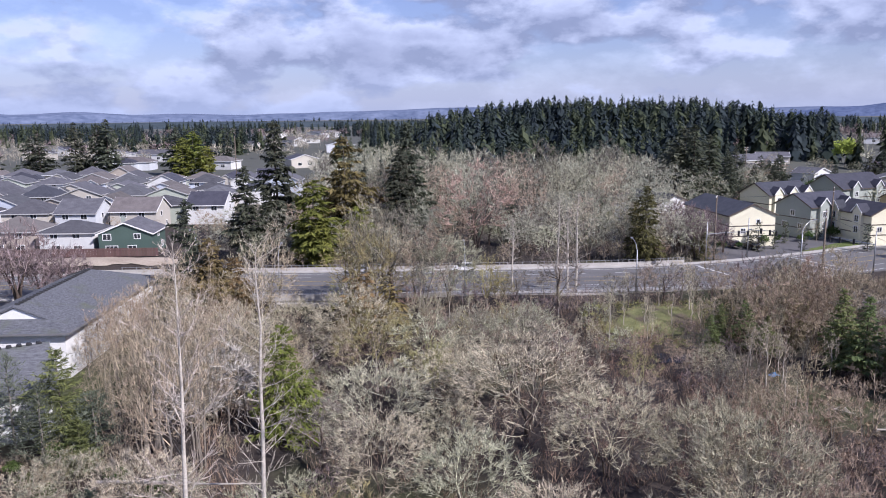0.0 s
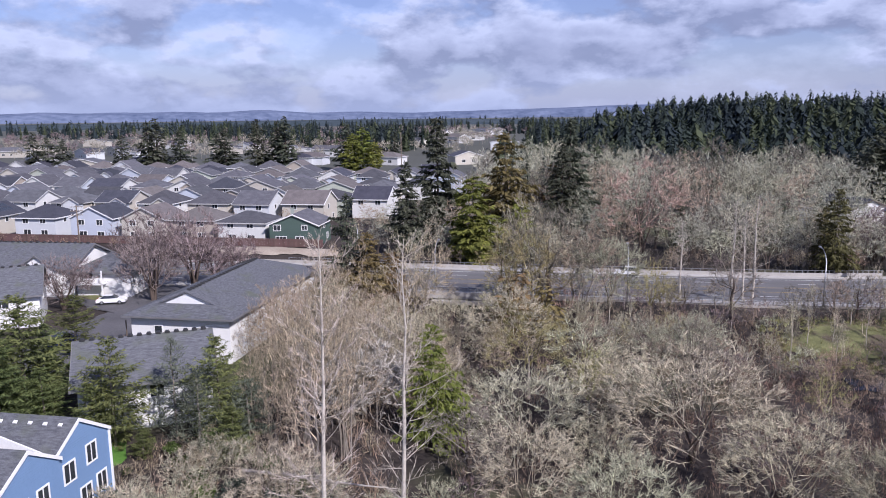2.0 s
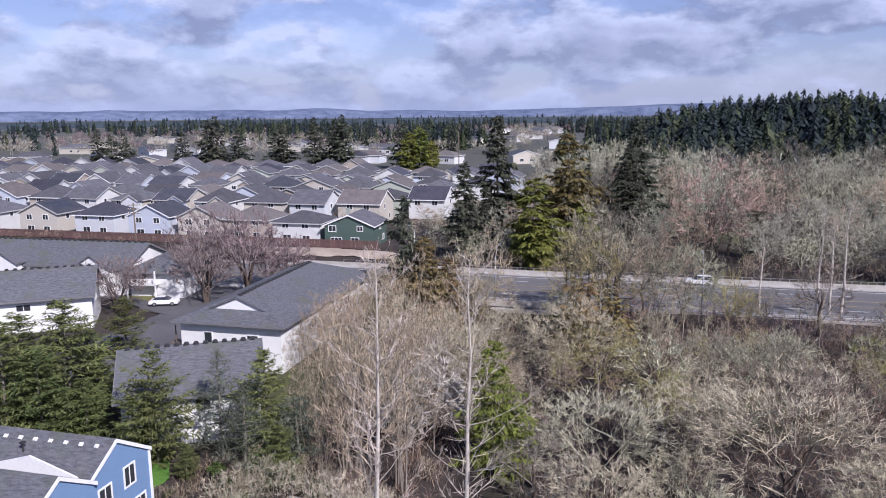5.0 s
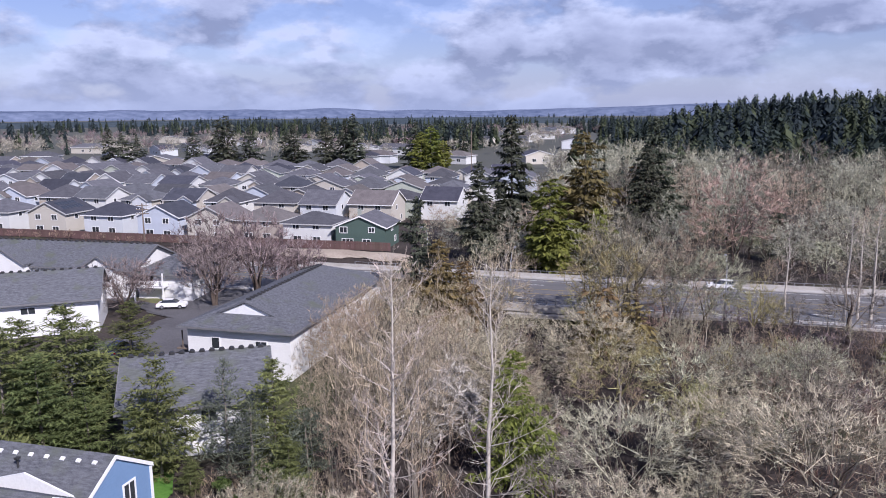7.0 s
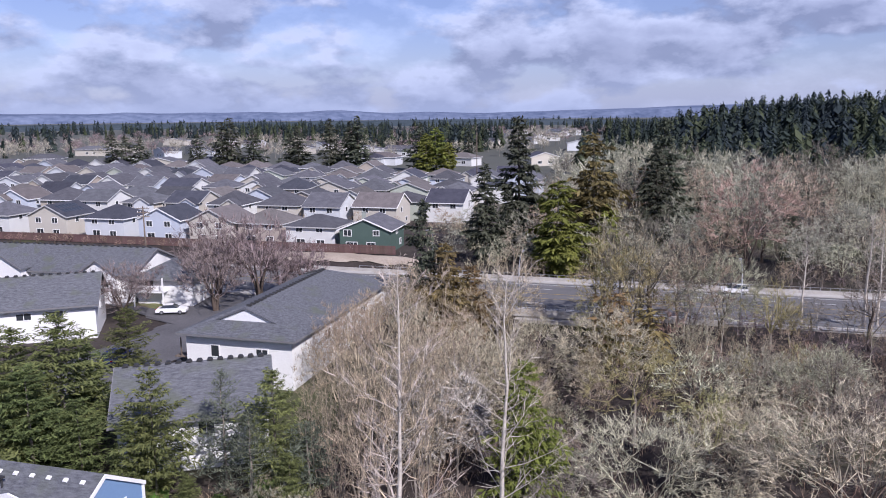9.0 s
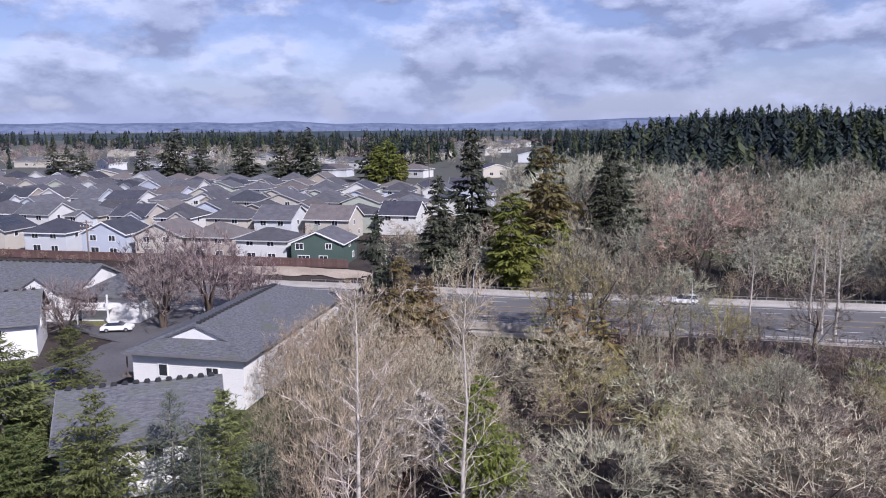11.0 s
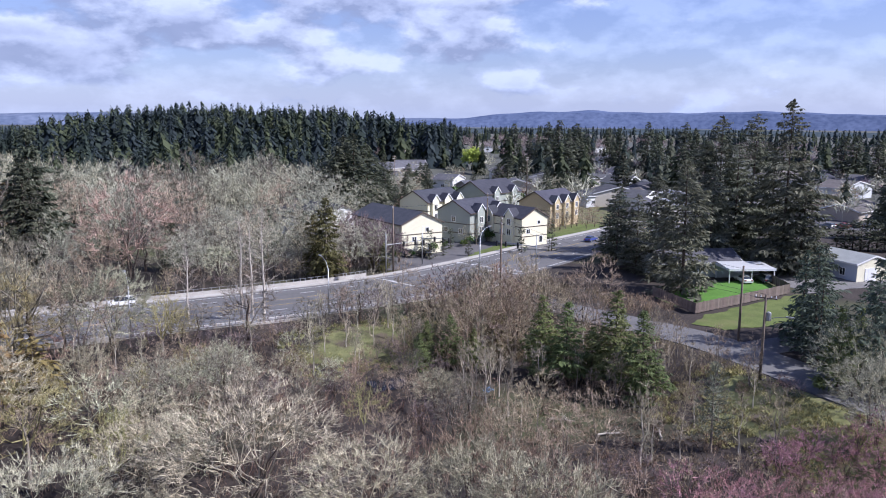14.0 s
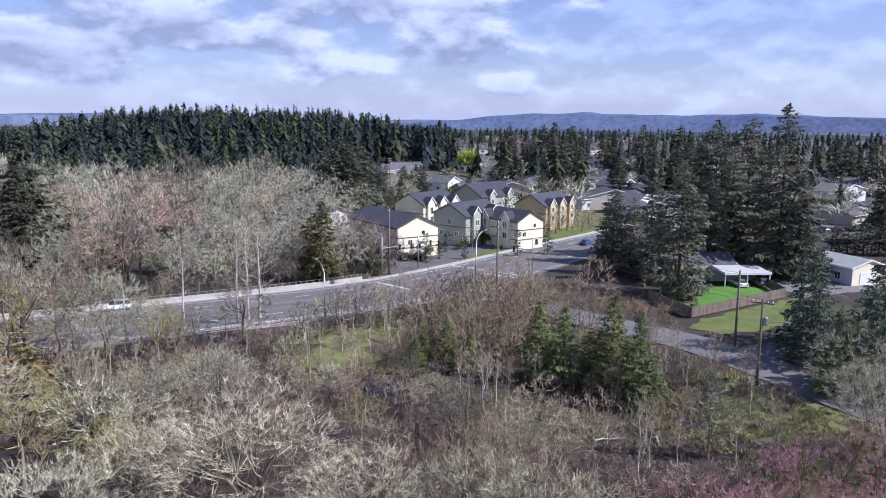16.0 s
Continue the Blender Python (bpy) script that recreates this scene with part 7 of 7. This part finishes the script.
signal_pole(71.5, 161.5, -60, 7.0, "steel traffic signal by the driveway")


def street_lamp(x, y, h, turn, label):
    root = thing("street_lamp", pose(x, y, 0.2, 0, 0, turn), label, "street lamp", "street lamps")
    part("pole", Shape().tube([(0, 0, 0), (0, 0, h - 1.6)], [0.13, 0.09], 8, True), METAL, root, smooth=True)
    arm = part("arm", Shape().tube([(0, 0, h - 1.7), (0.8, 0, h - 0.7), (2.0, 0, h - 0.15), (3.4, 0, h)], [0.07, 0.06, 0.05, 0.045], 6), METAL, root)
    part("lamp_head", Shape().box((3.2, -0.17, h - 0.07), (4.1, 0.17, h + 0.09)), METAL, arm)
    return root


street_lamp(69.0, 139.0 - 5.5, 11.5, 30, "grey steel street lamp with curved arm")
for lx in (-24, 8, 38):
    street_lamp(lx, 129.6, 9.0, 90, "dark slim street lamp along the road")
street_lamp(-45, 154.4, 9.0, -90, "slim street lamp along the road")
street_lamp(206, 168, 8, 200, "street lamp in a car park")

# wires between the poles
def wire(a, b, sag, label="thin black overhead wire"):
    a, b = Vector(a), Vector(b)
    pts = [a.lerp(b, k / 14) - Vector((0, 0, sag * 4 * (k / 14) * (1 - k / 14))) for k in range(15)]
    ob = new("overhead_wire", Shape().tube(pts, [0.018] * 15, 3).mesh("overhead_wire", DARK))
    tagged(ob, label, "wire", "overhead wires")


for o in (-1.1, 1.1):
    wire((POLES[0][0] + o, POLES[0][1], 10.4), (70.3 + o, 128.4, 13.9), 1.2)
    wire((62.4 + o, 157, 13.7), (101 + o, 182, 12.6), 0.8)
    wire((130 + o, 300, 17), (175 + o, 270, 17), 1.2)
    wire((175 + o, 270, 17), (330 + o, 200, 17), 2.2)
wire((POLES[1][0], POLES[1][1], 10.8), (104, 122, 9), 0.8)

# ---- cars ----
PAINTS = {n: material(n + "_car_paint", tuple(v * 0.92 for v in c), c, 1.0, 0.25, spec=0.6) for n, c in
          (("white", (0.78, 0.78, 0.78)), ("silver", (0.45, 0.46, 0.48)), ("black", (0.02, 0.02, 0.023)), ("red", (0.30, 0.035, 0.03)), ("blue", (0.04, 0.06, 0.22)), ("grey", (0.16, 0.165, 0.17)))}
LAMP_WHITE = material("headlight_lens", (0.6, 0.6, 0.62), (0.75, 0.75, 0.76), 2, 0.15)
LAMP_RED = material("tail_light_lens", (0.25, 0.01, 0.01), (0.35, 0.02, 0.02), 2, 0.2)
PROFILES = {"saloon": ([(-2.3, 0.35), (-2.3, 0.75), (-2.1, 0.95), (-1.6, 1.0), (1.0, 1.0), (2.1, 0.82), (2.3, 0.65), (2.3, 0.35)], [(-1.75, 0.98), (-1.15, 1.42), (0.25, 1.45), (1.05, 0.99)]),
            "wagon": ([(-2.3, 0.4), (-2.3, 0.95), (-2.2, 1.08), (1.1, 1.08), (2.1, 0.95), (2.3, 0.75), (2.3, 0.4)], [(-2.2, 1.06), (-1.95, 1.66), (0.3, 1.7), (1.15, 1.07)])}


def car(x, y, z, turn, paint, kind, label, group="cars on the road"):
    root = thing("car", pose(x, y, z, 0, 0, turn), label, "car", group)
    low, top = PROFILES[kind]

    def body():
        s = Shape()
        n = len(low)
        v = [(px, -0.9 + (0.06 if pz > 0.9 else 0), pz) for px, pz in low] + [(px, 0.9 - (0.06 if pz > 0.9 else 0), pz) for px, pz in low]
        s.add(v, [tuple(range(n)), tuple(range(2 * n - 1, n - 1, -1))] + [(i, i + n, (i + 1) % n + n, (i + 1) % n) for i in range(n)])
        s.add([(px, sy * (0.62 if pz > 1.2 else 0.8), pz + 0.015) for sy in (-1, 1) for px, pz in ((top[1][0] - 0.03, top[1][1]), (top[2][0] + 0.03, top[2][1]))], [(0, 1, 3, 2)])
        return s.mesh("body", PAINTS[paint])

    def glass():
        s = Shape()
        v = [(px, -(0.62 if pz > 1.2 else 0.8), pz) for px, pz in top] + [(px, (0.62 if pz > 1.2 else 0.8), pz) for px, pz in top]
        return s.add(v, [(0, 1, 2, 3), (7, 6, 5, 4), (0, 4, 5, 1), (1, 5, 6, 2), (2, 6, 7, 3)]).mesh("window_glass", GLASS)

    part("body", shared(("car", kind, paint), body), None, root)
    part("window_glass", shared(("carglass", kind), glass), None, root)
    for wx in (-1.4, 1.4):
        for sy in (-1, 1):
            w = part("wheel", shared(("tyre", sy), lambda: Shape().tube([(0, sy * 0.72, 0.33), (0, sy * 0.93, 0.33)], [0.33, 0.33], 14, True).mesh("wheel", DARK)), None, root)
            w.matrix_basis = pose(wx, 0, 0)
            part("rim", shared(("rim", sy), lambda: Shape().tube([(0, sy * 0.9, 0.33), (0, sy * 0.945, 0.33)], [0.2, 0.18], 10, True).mesh("rim", METAL)), None, w)
    for sy in (-0.65, 0.65):
        part("headlight", shared("headlight", lambda: Shape().box((-0.06, -0.18, -0.07), (0.06, 0.18, 0.08)).mesh("headlight", LAMP_WHITE)), None, root).matrix_basis = pose(2.27, sy, 0.68)
        part("tail_light", shared("tail_light", lambda: Shape().box((-0.05, -0.16, -0.08), (0.05, 0.16, 0.1)).mesh("tail_light", LAMP_RED)), None, root).matrix_basis = pose(-2.28, sy, 0.78)
    return root


car(9.0, 150.2, 0.14, 180, "white", "wagon", "white car in the far lane of the road")
car(-12.0, 150.2, 0.14, 180, "silver", "saloon", "silver car in the far lane of the road")
car(126.0, 170.5, 0.14, 24, "blue", "saloon", "dark blue car on the bending road")
car(-76.5, 116.5, 0.2, 20, "white", "saloon", "white car parked by the apartments", "parked cars")
car(-69.0, 94.0, 0.2, 100, "blue", "wagon", "dark car parked by the apartments", "parked cars")
car(119.5, 116.0, 0.1, 65, "white", "saloon", "white car parked under a carport", "parked cars")
car(123.5, 114.5, 0.1, 65, "grey", "wagon", "grey car parked under a carport", "parked cars")
car(76.0, 170.0, 0.25, 100, "black", "wagon", "dark car parked by the townhouses", "parked cars")
car(72.6, 172.5, 0.25, 100, "grey", "wagon", "grey car parked by the townhouses", "parked cars")
lot = random.Random(9)
for k in range(16):
    car(206 + 5.5 * (k % 8), 158 + 18 * (k // 8) - 1.2 * (k % 8), 0.28, 80 + lot.uniform(-5, 5), lot.choice(["white", "silver", "grey", "black", "white", "red"]), lot.choice(["saloon", "wagon"]), "parked car in a far car park", "parked cars")


def barricade(x, y, turn):
    """A folding road barricade with striped boards."""
    root = thing("road_barricade", pose(x, y, ground_z(x, y), 0, 0, turn), "orange and white striped road barricade at the kerb", "barricade")
    for u in (-0.95, 0.95):
        part("leg", Shape().box((u - 0.04, -0.3, 0), (u + 0.04, 0.3, 0.06)).box((u - 0.04, -0.04, 0), (u + 0.04, 0.04, 1.55)), METAL, root)
    for k in range(3):
        board = part("board", Shape().box((-1.2, -0.07, 0.5 + 0.38 * k), (1.2, -0.04, 0.74 + 0.38 * k)), WHITE, root)
        for j in range(6):
            u = -1.2 + 0.4 * j
            part("stripe", Shape().prism([(u, 0.5 + 0.38 * k), (u + 0.2, 0.5 + 0.38 * k), (u + 0.36, 0.74 + 0.38 * k), (u + 0.16, 0.74 + 0.38 * k)], -0.078, -0.072), ORANGE, board)
    return root


for k in range(3):
    barricade(58.2 + 2.7 * k, 128.6 + 0.5 * k, 12)


def fallen_log(a, b, r0):
    """A toppled pale trunk with broken branch stubs."""
    rr = random.Random(4)
    a, b = Vector(a), Vector(b)
    root = thing("fallen_tree", pose(a.x, a.y, ground_z(a.x, a.y)), "pale fallen tree trunk lying in the wood", "fallen tree")
    b = b - a
    base = a.z - ground_z(a.x, a.y)
    pts = [Vector((b.x * t, b.y * t, base + b.z * t)) + Vector((rr.gauss(0, 0.08), rr.gauss(0, 0.08), rr.gauss(0, 0.06))) for t in (0, 0.25, 0.5, 0.75, 1)]
    part("trunk", Shape().tube(pts, [r0, r0 * 0.85, r0 * 0.7, r0 * 0.5, 0], 7), BARK_PALE, root, smooth=True)
    part("root_plate", Shape().tube([pts[0], pts[0] + Vector((-0.2, -0.1, -base - 0.2))], [r0 * 1.2, r0 * 1.6], 7, True), BARK, root)
    for k in range(7):
        p = pts[1].lerp(pts[4], k / 7)
        d = Vector((rr.gauss(0, 1), rr.gauss(0, 1), rr.uniform(0.2, 1.0))).normalized()
        part("branch", Shape().tube([p, p + d * rr.uniform(0.6, 1.6)], [r0 * 0.35, 0], 4), BARK_PALE, root)
    return root


fallen_log((-27.8, 61.3, 1.0), (-12.6, 57.8, 2.2), 0.16)
for ax, ay, bx, by in ((49, 76, 52.5, 74.8), (54.5, 72, 56.5, 75), (47, 82, 49, 80)):
    fallen_log((ax, ay, ground_z(ax, ay) + 0.25), (bx, by, ground_z(bx, by) + 0.3), 0.12)

# a blue tarpaulin left among the trees
tarp = Shape()
tr = random.Random(8)
tarp.add([(0.45 * i + tr.uniform(-0.1, 0.1), 0.4 * j + tr.uniform(-0.1, 0.1), 0.15 + 0.9 * math.exp(-((i - 2.5) ** 2 + (j - 2) ** 2) / 4.0) + tr.uniform(-0.08, 0.08)) for j in range(5) for i in range(6)],
         [(j * 6 + i, j * 6 + i + 1, (j + 1) * 6 + i + 1, (j + 1) * 6 + i) for j in range(4) for i in range(5)])
sheet = tagged(new("tarpaulin", tarp.mesh("tarpaulin", material("blue_plastic_sheet", (0.07, 0.15, 0.26), (0.11, 0.21, 0.34), 1.0, 0.4))), "crumpled blue tarpaulin lying among bare trees", "tarpaulin")
sheet.matrix_basis = pose(45.3, 92.6, ground_z(45.3, 92.6) - 0.1, 0, 0, 20)
sheet.scale = (0.6, 0.6, 0.6)
